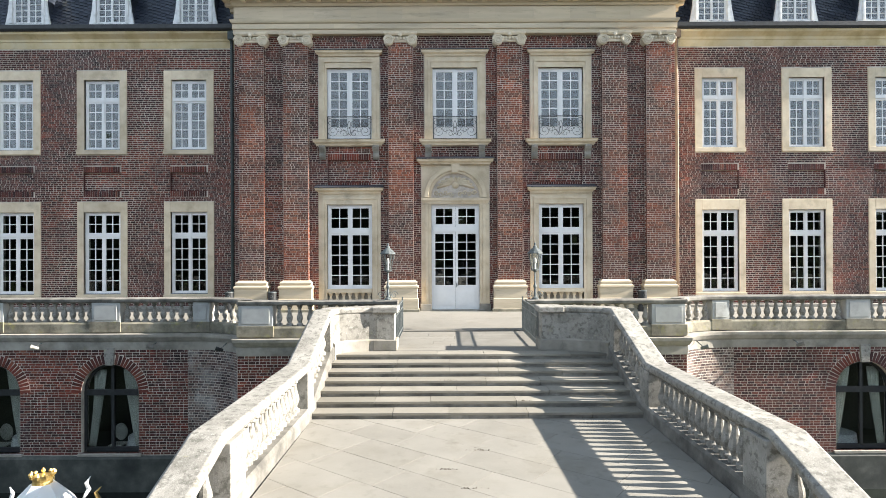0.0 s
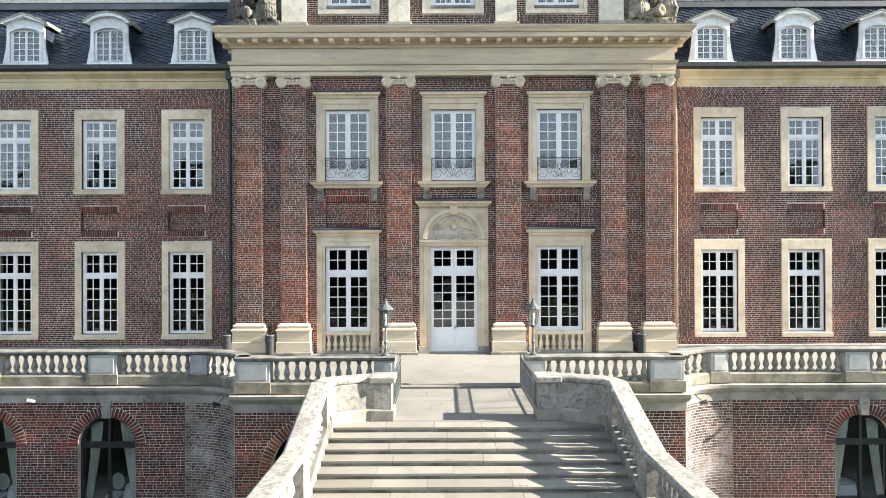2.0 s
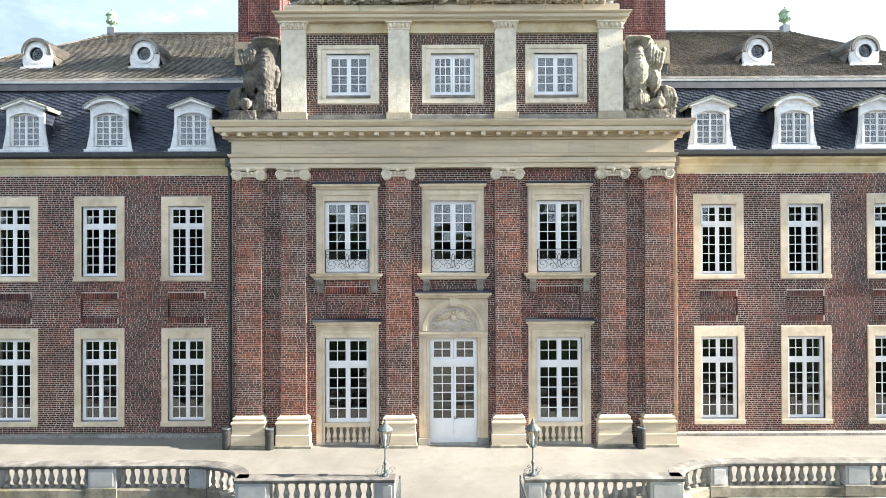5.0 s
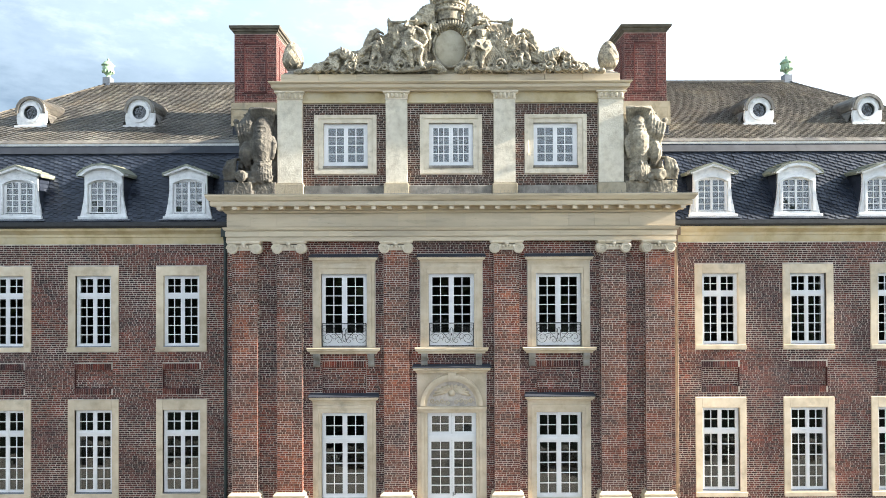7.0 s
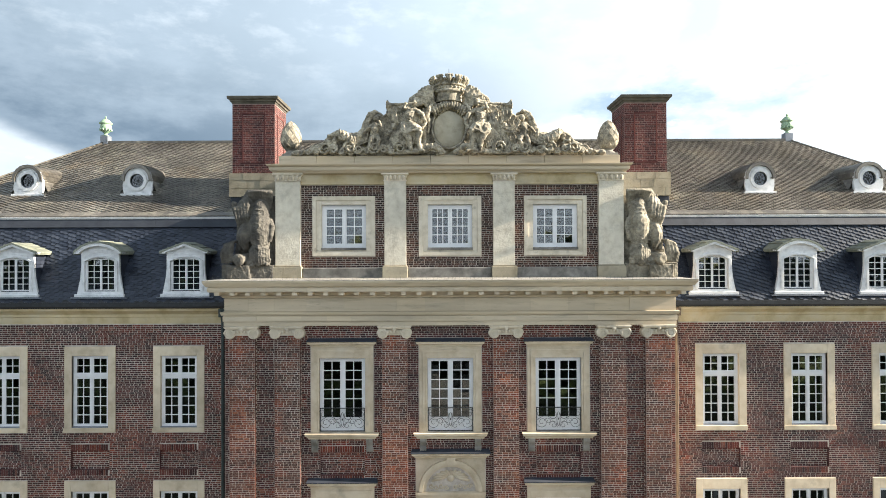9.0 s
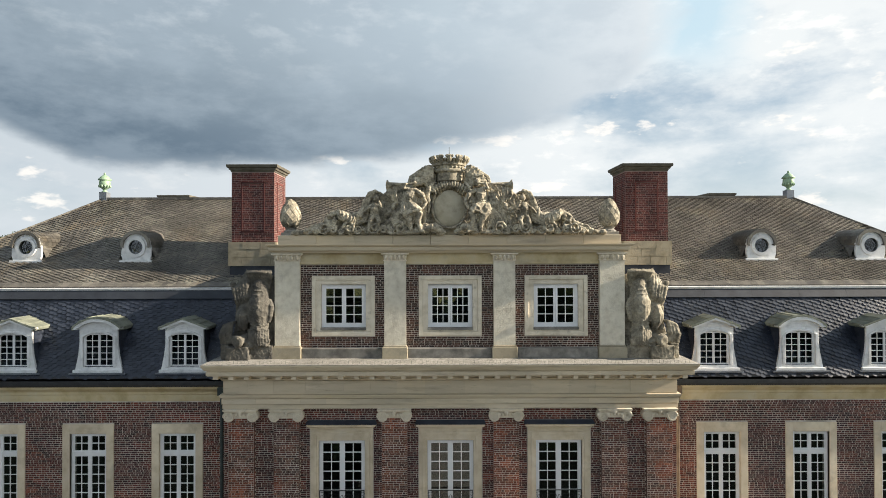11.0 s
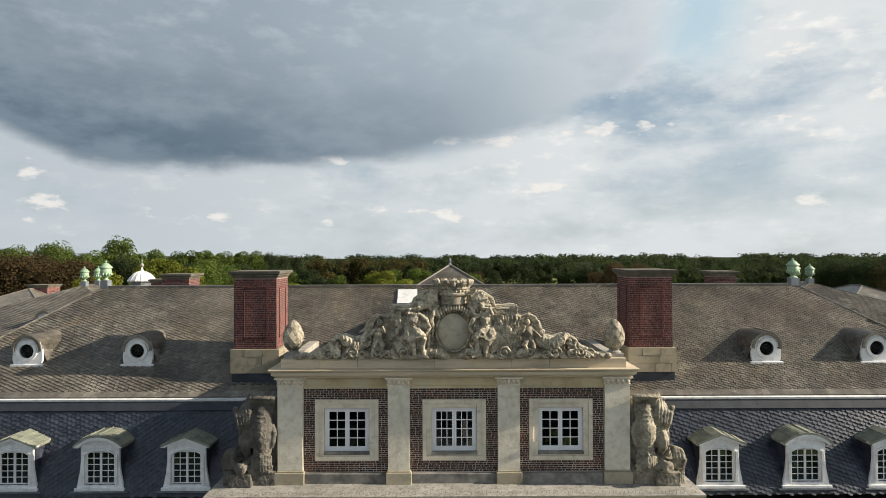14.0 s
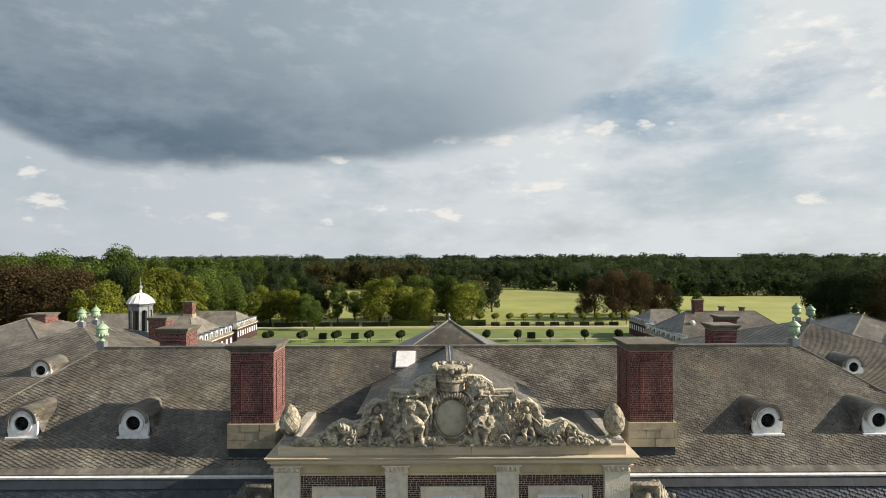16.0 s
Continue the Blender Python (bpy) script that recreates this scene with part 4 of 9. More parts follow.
# ---------------------------------------------------------------- pilasters and entablature
def pilaster(name="pilaster"):
    p = thing(name, "brick pilaster with sandstone base and ionic capital", "pilaster", group="pilasters of the front", kind="structure")
    sh = part("shaft", B().box(-0.535, 0.535, -0.28, 0.0, 1.3, 11.68), M_MORTAR, p)
    bricks(sh, pose(0, -0.28, 0), lambda a, b_: [(-0.535, 0.535)], 1.36, 11.66, M_BRICK_B, seed=5)
    for sx in (-1, 1):
        side = B()
        z = 1.36
        while z < 11.55:
            side.box(sx * 0.535, sx * 0.543, -0.275, -0.15 if int(z * 10) % 2 else -0.02, z, z + 0.087)
            z += COURSE
        part("side_brickwork", side, M_BRICK_B, sh, kind="stuff")
    prof = [(-0.2, 0.0), (0.20, 0.0), (0.20, 0.55), (0.17, 0.57), (0.17, 0.98), (0.19, 1.0), (0.21, 1.05), (0.20, 1.11), (0.16, 1.13), (0.13, 1.15), (0.13, 1.19), (0.15, 1.22), (0.15, 1.27), (0.10, 1.30), (0.03, 1.36), (-0.2, 1.36)]
    path = [(-0.535, 0.0, 0), (-0.535, -0.28, 0), (0.535, -0.28, 0), (0.535, 0.0, 0)]
    part("base", B().sweep(prof, path), M_ASH, p)
    part("foot_course", B().sweep([(-0.2, 0), (0.26, 0), (0.26, 0.10), (0.22, 0.13), (-0.2, 0.13)], path), M_MOSSY, p)
    cap = part("capital", B().box(-0.56, 0.56, -0.34, 0.0, 11.67, 11.9).sweep([(-0.2, 0), (0.06, 0), (0.13, 0.06), (0.15, 0.13), (-0.2, 0.13)], [(-0.57, 0, 11.93), (-0.57, -0.36, 11.93), (0.57, -0.36, 11.93), (0.57, 0, 11.93)]), M_CREAM, p, "pale ionic capital")
    for sx in (-1, 1):
        pts = scroll(0, 0, 0.215, 2.3, 40)
        v = B().tube([(sx * (0.50 + q[0]), -0.40, 11.74 + q[2]) for q in pts], [0.048 - 0.0007 * i for i in range(41)], 6)
        v.lathe([(0.0, -0.02), (0.225, 0.0), (0.225, 0.38), (0.0, 0.40)], n=16)
        k = len(v.v) - 64
        v.v[k:] = [(sx * 0.50 + x, -0.37 + z, 11.74 + y) for x, y, z in v.v[k:]]
        part("volute", v, M_CREAM, cap, smooth=False)
    eg = B()
    for i in range(5):
        eg.ball((-0.28 + 0.14 * i, -0.38, 11.82), (0.055, 0.05, 0.07), 8, 5)
    eg.ball((0, -0.44, 11.95), (0.10, 0.07, 0.09), 8, 5)
    part("egg_moulding", eg, M_CREAM, cap)
    return p


pil = pilaster()
pil.matrix_basis = pose(PIL[0], 0, 0)
for x in PIL[1:]:
    copy_thing(pil, pose(x, 0, 0))

ent = thing("entablature", "beige sandstone entablature with modillions and a deep cornice", "cornice", kind="structure")
RET = [(-9.6, 1.3, 0), (-9.6, -0.25, 0), (9.6, -0.25, 0), (9.6, 1.3, 0)]
part("architrave", B().sweep([(-0.6, 12.06), (0.02, 12.06), (0.02, 12.225), (0.0, 12.232), (0.0, 12.25), (0.05, 12.255), (0.05, 12.48), (0.02, 12.487), (0.02, 12.505), (0.09, 12.52), (0.13, 12.60), (0.14, 12.655), (-0.02, 12.665), (-0.02, 12.685), (-0.6, 12.685)], RET), M_ASH, ent)
part("frieze", B().sweep([(-0.6, 12.685), (0.0, 12.685), (0.0, 13.235), (-0.04, 13.24), (-0.04, 13.255), (-0.6, 13.255)], RET), M_ASH, ent)
part("cornice", B().sweep([(-0.6, 13.255), (0.04, 13.255), (0.09, 13.32), (0.12, 13.345), (0.08, 13.352), (0.08, 13.37), (0.12, 13.378), (0.12, 13.52), (0.48, 13.52), (0.48, 13.545), (0.52, 13.545), (0.53, 13.71), (0.50, 13.718), (0.50, 13.738), (0.57, 13.76), (0.66, 13.90), (0.68, 13.94), (0.68, 14.0), (-0.6, 14.06)], RET), M_ASH, ent)
part("cornice_cover", B().sweep([(-0.7, 14.065), (0.69, 14.005), (0.69, 14.02), (-0.7, 14.085)], RET), M_RAIL, ent)
rf_ = random.Random(31)
for z0, z1, y in ((12.69, 13.23, -0.256), (12.275, 12.47, -0.306), (13.54, 13.70, -0.786)):
    x = -9.58
    while x < 9.5:
        ln = min(rf_.uniform(1.0, 1.9), 9.58 - x)
        if 9.58 - x - ln < 0.6:
            ln = 9.58 - x
        part("ashlar", B().box(x + 0.006, x + ln - 0.006, y - 0.006, y + 0.05, z0, z1), M_ASH, ent)
        x += ln
mod = B().box(-0.1, 0.1, -0.36, 0.0, 0.0, 0.13).mesh("modillion", M_STONE)
for i in range(31):
    part("modillion", mod, None, ent, at=(-9.75 + i * 0.65, -0.37, 13.385))
for s in (-1, 1):
    for i in range(2):
        part("modillion", mod, None, ent, at=pose(s * 9.72, 0.1 + i * 0.65, 13.385, 0, 0, s * 90))
for s in (-1, 1):
    x0, x1 = (-29.5, -9.75) if s < 0 else (9.75, 29.5)
    wc = part("wing_cornice", B().sweep([(-0.3, 12.0), (0.02, 12.0), (0.02, 12.28), (0.06, 12.31), (0.06, 12.42), (0.12, 12.48), (0.28, 12.6), (0.30, 12.70), (-0.3, 12.70)], [(x0, 1.35, 0), (x1, 1.35, 0)]), M_STONE_Y, label="yellow sandstone eaves cornice of the wing", kind="structure")
    part("gutter", B().sweep([(0.0, 12.71), (0.36, 12.71), (0.42, 12.80), (0.42, 12.98), (0.38, 12.98), (0.36, 12.85), (0.0, 12.85)], [(x0, 1.35, 0), (x1, 1.35, 0)]), M_BLACK, wc, "black box gutter")
    xd = s * 10.2
    dp = thing("downpipe", "slim rainwater pipe beside the brick pilaster", "pipe", kind="structure")
    dp.location = (xd, 1.2, 0)
    pm = M_PIPE if s < 0 else M_PIPE_C
    part("pipe", B().tube([(0, 0, 0.0), (0, 0, 12.1), (0, -0.1, 12.4), (0, -0.15, 12.7)], 0.075, 10), pm, dp)
    for z in (1.0, 4.1, 7.3, 10.4):
        part("collar", B().lathe([(0.095, 0.0), (0.095, 0.06)], (0, 0, z), 10), pm, dp)
    part("rain_head", B().box(-0.14, 0.14, -0.2, 0.1, 12.3, 12.68), pm, dp, bevel=0.03)

# ---------------------------------------------------------------- attic storey over the centre
AY = 0.5
attic = part("wall_attic", slab_with_holes(-7.6, 7.6, AY, AY + 0.5, 14.0, 18.3, [(c - 0.97, c + 0.97, 15.34, 17.26) for c in (-WX, 0.02, WX)]), M_MORTAR, kind="structure", label="brown brick attic wall between pale stone pilasters")
part("side_wall", B().box(-7.6, -7.1, AY + 0.5, 6.5, 14.0, 19.0).box(7.1, 7.6, AY + 0.5, 6.5, 14.0, 19.0), M_MORTAR, attic)
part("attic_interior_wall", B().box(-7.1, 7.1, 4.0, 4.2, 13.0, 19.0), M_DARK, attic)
APIL = ((-7.58, -6.5), (-2.84, -1.9), (1.9, 2.84), (6.5, 7.58))
for a, b_ in APIL:
    ap = thing("attic_pilaster", "rough-hewn pale limestone attic pilaster", "pilaster", group="attic pilasters", kind="structure")
    ap.location = ((a + b_) / 2, AY, 0)
    h = (b_ - a) / 2
    sh = part("shaft", B().box(-h, h, -0.192, 0.0, 14.62, 18.28), M_ROUGH, ap)
    rough_to = 18.2 if abs(a) > 6 else 17.0
    bricks(sh, pose(0, -0.192, 0), lambda za, zb, h=h: [(-h, h)], 14.64, rough_to, M_ROUGH, seed=int(40 + a))
    if rough_to < 18:
        part("render_coat", B().box(-h, h, -0.2, -0.192, 17.01, 18.27), M_ROUGH, sh)
    part("base", B().box(-h - 0.08, h + 0.08, -0.34, 0.0, 14.06, 14.56).box(-h - 0.03, h + 0.03, -0.26, 0.0, 14.56, 14.62), M_ASHLAR, ap, bevel=0.02)
    cp = part("capital", B().sweep([(-0.1, 18.28), (0.035, 18.28), (0.035, 18.32), (0.01, 18.335), (0.03, 18.50), (0.08, 18.545), (0.12, 18.56), (0.12, 18.615), (-0.1, 18.615)], [(-h, 0, 0), (-h, -0.2, 0), (h, -0.2, 0), (h, 0, 0)]), M_CREAM, ap, "pale carved leaf capital")
    for i in range(5):
        u = -h + 0.10 + i * (2 * h - 0.20) / 4
        lv = B().tube([(u, -0.205, 18.335), (u, -0.25, 18.41), (u, -0.275, 18.48), (u, -0.32, 18.50)], [0.055, 0.07, 0.06, 0.03], 7)
        lv.tube([(u - 0.07, -0.21, 18.46), (u - 0.03, -0.25, 18.52), (u + 0.03, -0.25, 18.52), (u + 0.07, -0.21, 18.46)], 0.022, 5)
        part("leaf_carving", lv, M_CREAM, cp, smooth=True)
part("attic_plinth", B().box(-6.4, -2.92, AY - 0.22, AY, 14.06, 14.5).box(-1.82, 1.82, AY - 0.22, AY, 14.06, 14.5).box(2.92, 6.4, AY - 0.22, AY, 14.06, 14.5), M_DIRTY, kind="structure", bevel=0.03, label="weathered grey stone plinth course")
AR = [(-7.6, 6.0, 0), (-7.6, AY - 0.2, 0), (7.6, AY - 0.2, 0), (7.6, 6.0, 0)]
atop = thing("attic_cornice", "beige stone attic cornice with a blocking course", "cornice", kind="structure")
part("architrave", B().box(-7.55, 7.55, AY - 0.075, AY + 0.2, 18.24, 18.625).box(-7.55, 7.55, AY - 0.12, AY - 0.075, 18.14, 18.235).box(-7.55, 7.55, AY - 0.02, AY + 0.2, 18.14, 18.24), M_STONE_Y, atop, "yellow sandstone band below the cornice")
part("side_architrave", B().box(-7.58, -7.1, AY + 0.2, 6.0, 18.2, 18.62).box(7.1, 7.58, AY + 0.2, 6.0, 18.2, 18.62), M_STONE_Y, atop)
part("cornice", B().sweep([(-0.55, 18.625), (0.06, 18.625), (0.10, 18.69), (0.16, 18.72), (0.16, 18.745), (0.20, 18.75), (0.21, 18.88), (0.19, 18.89), (0.25, 18.91), (0.31, 18.97), (0.31, 19.0), (-0.55, 19.0)], AR), M_ASH, atop)
for i in range(9):
    x = -7.45 + i * 14.9 / 9
    part("blocking_stone", B().box(x + 0.004, x + 14.9 / 9 - 0.004, AY - 0.15, AY + 0.75, 19.0, 19.4), M_ASH, atop, bevel=0.015)
part("blocking_course", B().box(-7.45, -7.0, AY + 0.76, 6, 19.0, 19.38).box(7.0, 7.45, AY + 0.76, 6, 19.0, 19.38), M_GREYST, atop)
part("attic_roof", B().box(-7.0, 7.0, AY + 0.76, 6.7, 19.0, 19.1), M_SLATE, kind="structure")


def attic_window(name, cols):
    w = thing(name, "small white attic casement window in a stepped sandstone frame", "window", kind="structure")
    part("surround", stone_band(1.37, 15.02, 17.63, 1.2, 15.2, 17.46, -0.09, 0.0), M_CREAM, w, bevel=0.012)
    part("surround", stone_band(1.2, 15.2, 17.46, 0.97, 15.34, 17.26, -0.04, 0.28), M_CREAM, w, bevel=0.012)
    part("window_sill", B().box(-0.99, 0.99, -0.10, 0.1, 15.27, 15.38), M_DIRTY, w, "soot-stained sill", bevel=0.01)
    part("window_frame", frame_box(0.97, 15.38, 17.26, 0.1, 0.2, 0.1), M_WHITE, w)
    for a, b_ in ((-0.87, -0.004), (0.004, 0.87)):
        leaf(w, a, b_, 15.48, 17.16, cols, 4, 0.11, M_WHITE, stile=0.09)
    return w


aw = attic_window("window_5", 2)
aw.matrix_basis = pose(-WX, AY, 0)
copy_thing(aw, pose(WX, AY, 0))
attic_window("window_6", 3).matrix_basis = pose(0.02, AY, 0)


# ---------------------------------------------------------------- terrace, bridge and stairs
def quarter(cx, cy, r, a0, a1, n=8, ry=1.0):
    return [(cx + r * math.cos(radians(a0 + (a1 - a0) * i / n)), cy + ry * math.sin(radians(a0 + (a1 - a0) * i / n)), 0) for i in range(n + 1)]


TY, CY = -5.14, -6.5
LEFT_EDGE = [(-29.5, TY, 0)] + quarter(-9.5, CY + 0.06, 2.18, 90, 0, 13, TY - CY - 0.06)
RIGHT_EDGE = quarter(9.62, CY + 0.06, 2.18, 180, 90, 13, TY - CY - 0.06) + [(29.5, TY, 0)]
EDGE = LEFT_EDGE + [(-7.3, CY, 0), (7.42, CY, 0)] + RIGHT_EDGE
tf = B().box(-29.5, -7.2, TY + 0.1, 1.4, -0.3, 0.0).box(7.3, 29.5, TY + 0.1, 1.4, -0.3, 0.0).box(-7.2, 7.3, CY + 0.1, 1.4, -0.3, 0.0)
for quart in (LEFT_EDGE[1:], RIGHT_EDGE[:-1]):
    for p, q in zip(quart, quart[1:]):
        k = [(p[0], p[1] + 0.1), (q[0], q[1] + 0.1), (q[0], TY + 0.1), (p[0], TY + 0.1)]
        tf.add([(x, y, -0.3) for x, y in k] + [(x, y, 0.0) for x, y in k], [(0, 1, 2, 3), (4, 5, 6, 7), (0, 1, 5, 4), (1, 2, 6, 5), (2, 3, 7, 6), (3, 0, 4, 7)])
part("terrace_floor", tf, M_PAVE, kind="structure", label="pale stone terrace floor in front of the palace")


def arch_wall(x0, x1, y0, y1, z0, z1, arches):
    """A wall with round-headed openings (centre, half width, sill, spring) right through it."""
    holes = [(c - hw, c + hw, sill, spring + hw) for c, hw, sill, spring in arches]
    b = slab_with_holes(x0, x1, y0, y1, z0, z1, holes)
    for c, hw, sill, spring in arches:
        n = 16
        for i in range(n):
            a, e = math.pi * i / n, math.pi * (i + 1) / n
            xa, xe = c - hw * math.cos(a), c - hw * math.cos(e)
            b.prism([(xa, spring + hw * math.sin(a)), (xe, spring + hw * math.sin(e)), (xe, spring + hw), (xa, spring + hw)], y0, y1)
    return b


def arch_spans(x0, x1, arches, ring=0.0):
    def spans(za, zb):
        cuts, zm = [], (za + zb) / 2
        for c, hw, sill, spring in arches:
            r = hw + ring
            if zm <= sill:
                continue
            if zm <= spring:
                cuts.append((c - hw, c + hw))
            elif zm < spring + r:
                q = math.sqrt(r * r - (zm - spring) ** 2)
                cuts.append((c - q, c + q))
        return free(x0, x1, [(a, b_, za, zb) for a, b_ in cuts])(za, zb)
    return spans


def along(path, step, start, stop):
    """Points every step metres along a path of (x, y, z), with the way there."""
    P = [Vector(p) for p in path]
    out_, done = [], 0.0
    want = start
    for a, b_ in zip(P, P[1:]):
        ln = (b_ - a).length
        while want <= done + ln + 1e-6 and want <= stop + 1e-6:
            out_.append((a + (b_ - a) * ((want - done) / ln), (b_ - a).normalized()))
            want += step
        done += ln
    return out_


ARCH_L = [(-12.24, 1.01, -4.42, -2.31), (-16.4, 1.01, -4.42, -2.31)]
ARCH_R = [(14.2, 1.01, -4.42, -2.31), (18.36, 1.01, -4.42, -2.31)]
twalls = {}
for s, tag, arches, x0, x1 in ((-1, "left", ARCH_L, -29.5, -9.5), (1, "right", ARCH_R, 9.62, 29.5)):
    w = part("wall_terrace_" + tag, arch_wall(x0, x1, TY, TY + 0.45, -5.8, -0.75, arches), M_MORTAR, kind="structure", label="dark brick terrace wall with round-arched windows")
    twalls[s] = (w, arches, x0, x1)
    q = (LEFT_EDGE if s < 0 else RIGHT_EDGE)
    pts = [(x, y) for x, y, _ in q if -9.6 <= x <= -7.2 or 7.2 <= x <= 9.7]
    cw = part("wall_curve_" + tag, B().sweep([(-0.12, -5.8), (0, -5.8), (0, -0.75), (-0.12, -0.75)], [(x, y, 0) for x, y in pts]), M_MORTAR, kind="structure", label="curved brick corner of the terrace wall, bleached by salts")
    if s > 0:
        cw["label"] = "curved brick corner of the terrace wall in full sun"
    acc = B()
    rnd = random.Random(11)
    run = [(x, y, 0.0) for x, y in pts]
    total = sum((Vector(q_) - Vector(p)).length for p, q_ in zip(run, run[1:]))

    def on_curve(u):
        (p, d), = along(run, 999, max(0.001, min(total - 0.001, u)), total)
        return p, Vector((d.y, -d.x, 0.0)) * 0.003
    z, row = -4.45, 0
    while z < -0.85:
        u = -0.06 * (row % 2)
        while u < total - 0.03:
            ln = 0.222 if (row + int(u * 7)) % 3 else 0.106
            (p, n0), (q_, n1) = on_curve(u + 0.008), on_curve(u + ln - 0.008)
            up = Vector((0, 0, 0.073))
            acc.add([p + Vector((0, 0, z)) + v for v in (Vector(), up, n0, n0 + up)] + [q_ + Vector((0, 0, z)) + v for v in (Vector(), up, n1, n1 + up)], [(2, 6, 7, 3), (0, 2, 3, 1), (4, 5, 7, 6), (1, 3, 7, 5), (0, 4, 6, 2)])
            u += ln
        row += 1
        z += COURSE
    part("brickwork", acc, M_BRICK_PALE, cw, kind="stuff")
ARCH_C = [(-4.5, 1.66, -5.8, -2.9), (4.62, 1.66, -5.8, -2.9)]
wall_tc = part("wall_terrace_centre", arch_wall(-7.3, 7.42, CY, CY + 0.45, -5.8, -0.75, ARCH_C).box(-7.3, -6.9, CY + 0.45, TY, -5.8, -0.75).box(7.0, 7.42, CY + 0.45, TY, -5.8, -0.75), M_MORTAR, kind="structure", label="dark brick wall of the terrace centre")
part("terrace_band", B().sweep([(-0.4, -0.80), (0.03, -0.80), (0.03, -0.50), (0.08, -0.48), (0.16, -0.34), (0.17, -0.24), (-0.4, -0.20)], EDGE), M_GREYST, kind="structure", label="grey weathered stone string course of the terrace")
part("plinth_band", B().sweep([(-0.4, -5.8), (0.10, -5.8), (0.10, -4.60), (0.04, -4.50), (-0.4, -4.50)], LEFT_EDGE + [(-7.3, CY, 0), (-6.2, CY, 0)]).sweep([(-0.4, -5.8), (0.10, -5.8), (0.10, -4.60), (0.04, -4.50), (-0.4, -4.50)], [(-2.8, CY, 0), (2.9, CY, 0)]).sweep([(-0.4, -5.8), (0.10, -5.8), (0.10, -4.60), (0.04, -4.50), (-0.4, -4.50)], [(6.3, CY, 0), (7.42, CY, 0)] + RIGHT_EDGE), M_WET, kind="structure", label="dark stained stone plinth of the terrace wall")


BAL = baluster_mesh(0.70, M_RAIL)


def balustrade(name, label, path, piers, n_bal, top=1.0, base=(-0.2, 0.16)):
    """A stone balustrade along path; piers: (from, to) lengths along it; balusters fill the stretches between."""
    b = thing(name, label, "balustrade", kind="structure")
    part("base_course", B().sweep([(-0.42, base[0]), (0.02, base[0]), (0.02, base[1] - 0.06), (-0.02, base[1]), (-0.42, base[1])], path), M_MOSSY, b)
    part("coping", B().sweep([(-0.44, top - 0.15), (0.0, top - 0.15), (0.04, top - 0.11), (0.05, top - 0.03), (0.0, top), (-0.44, top), (-0.48, top - 0.06)], path), M_DIRTY, b)
    total = sum((Vector(q) - Vector(p)).length for p, q in zip(path, path[1:]))
    for a, c in piers:
        (p, d), = along(path, 99, (a + c) / 2, (a + c) / 2)
        ang = math.degrees(math.atan2(d.y, d.x))
        h = (c - a) / 2
        pr = part("pier", B().box(-h, h, -0.0, 0.40, base[1], top - 0.15).box(-h + 0.1, h - 0.1, -0.025, 0.0, base[1] + 0.08, top - 0.22), M_PIER, b, at=pose(p.x, p.y, 0, 0, 0, ang), bevel=0.012)
        part("pier_foot", B().box(-h - 0.04, h + 0.04, -0.06, 0.0, base[0] + 0.02, base[1] + 0.02), M_MOSSY, pr)
    stops = sorted(piers)
    gaps = [(x[1], y[0]) for x, y in zip([(0, 0.0)] + stops, stops + [(total, 0)]) if y[0] - x[1] > 0.25]
    for a, c in gaps:
        k = max(1, round((c - a) / n_bal))
        st = (c - a) / k
        for p, d in along(path, st, a + st / 2, c - st / 2 + 1e-4):
            nrm = Vector((-d.y, d.x))
            part("baluster", BAL, None, b, at=pose(p.x + nrm.x * 0.2, p.y + nrm.y * 0.2, base[1], 0, 0, random.uniform(0, 30)))
    return b


def from_left(path, xs):
    """Lengths along a path at which it passes the given x."""
    outl = []
    for a, c in xs:
        r = []
        for want in (a, c):
            s, got = 0.0, 0.0
            for p, q in zip(path, path[1:]):
                ln = (Vector(q) - Vector(p)).length
                if p[0] <= want <= q[0]:
                    got = s + ln * (want - p[0]) / max(1e-6, q[0] - p[0])
                s += ln
            r.append(got)
        outl.append(tuple(r))
    return outl


pl = [(-21.0, TY + 0.03, 0)] + [(x, y + 0.03, 0) for x, y, _ in LEFT_EDGE[1:]]
balustrade("terrace_balustrade", "grey stone balustrade along the terrace with turned balusters", pl, from_left(pl, [(-20.6, -20.0), (-16.75, -16.0), (-12.9, -11.9), (-9.35, -8.74)]), 0.325)
pc = [(-7.28, CY + 0.03, 0), (-2.05, CY + 0.03, 0)]
balustrade("terrace_balustrade", "grey stone balustrade of the terrace beside the bridge", pc, from_left(pc, [(-7.27, -6.15), (-2.75, -2.06)]), 0.325)
pc = [(2.2, CY + 0.03, 0), (7.40, CY + 0.03, 0)]
balustrade("terrace_balustrade", "grey stone balustrade of the terrace beside the bridge", pc, from_left(pc, [(2.21, 2.85), (6.3, 7.39)]), 0.325)
pr_ = [(x, y + 0.03, 0) for x, y, _ in RIGHT_EDGE[:-1]] + [(21.0, TY + 0.03, 0)]
balustrade("terrace_balustrade", "grey stone balustrade along the terrace with turned balusters", pr_, from_left(pr_, [(8.87, 9.5), (13.6, 14.45), (18.3, 19.1)]), 0.325)

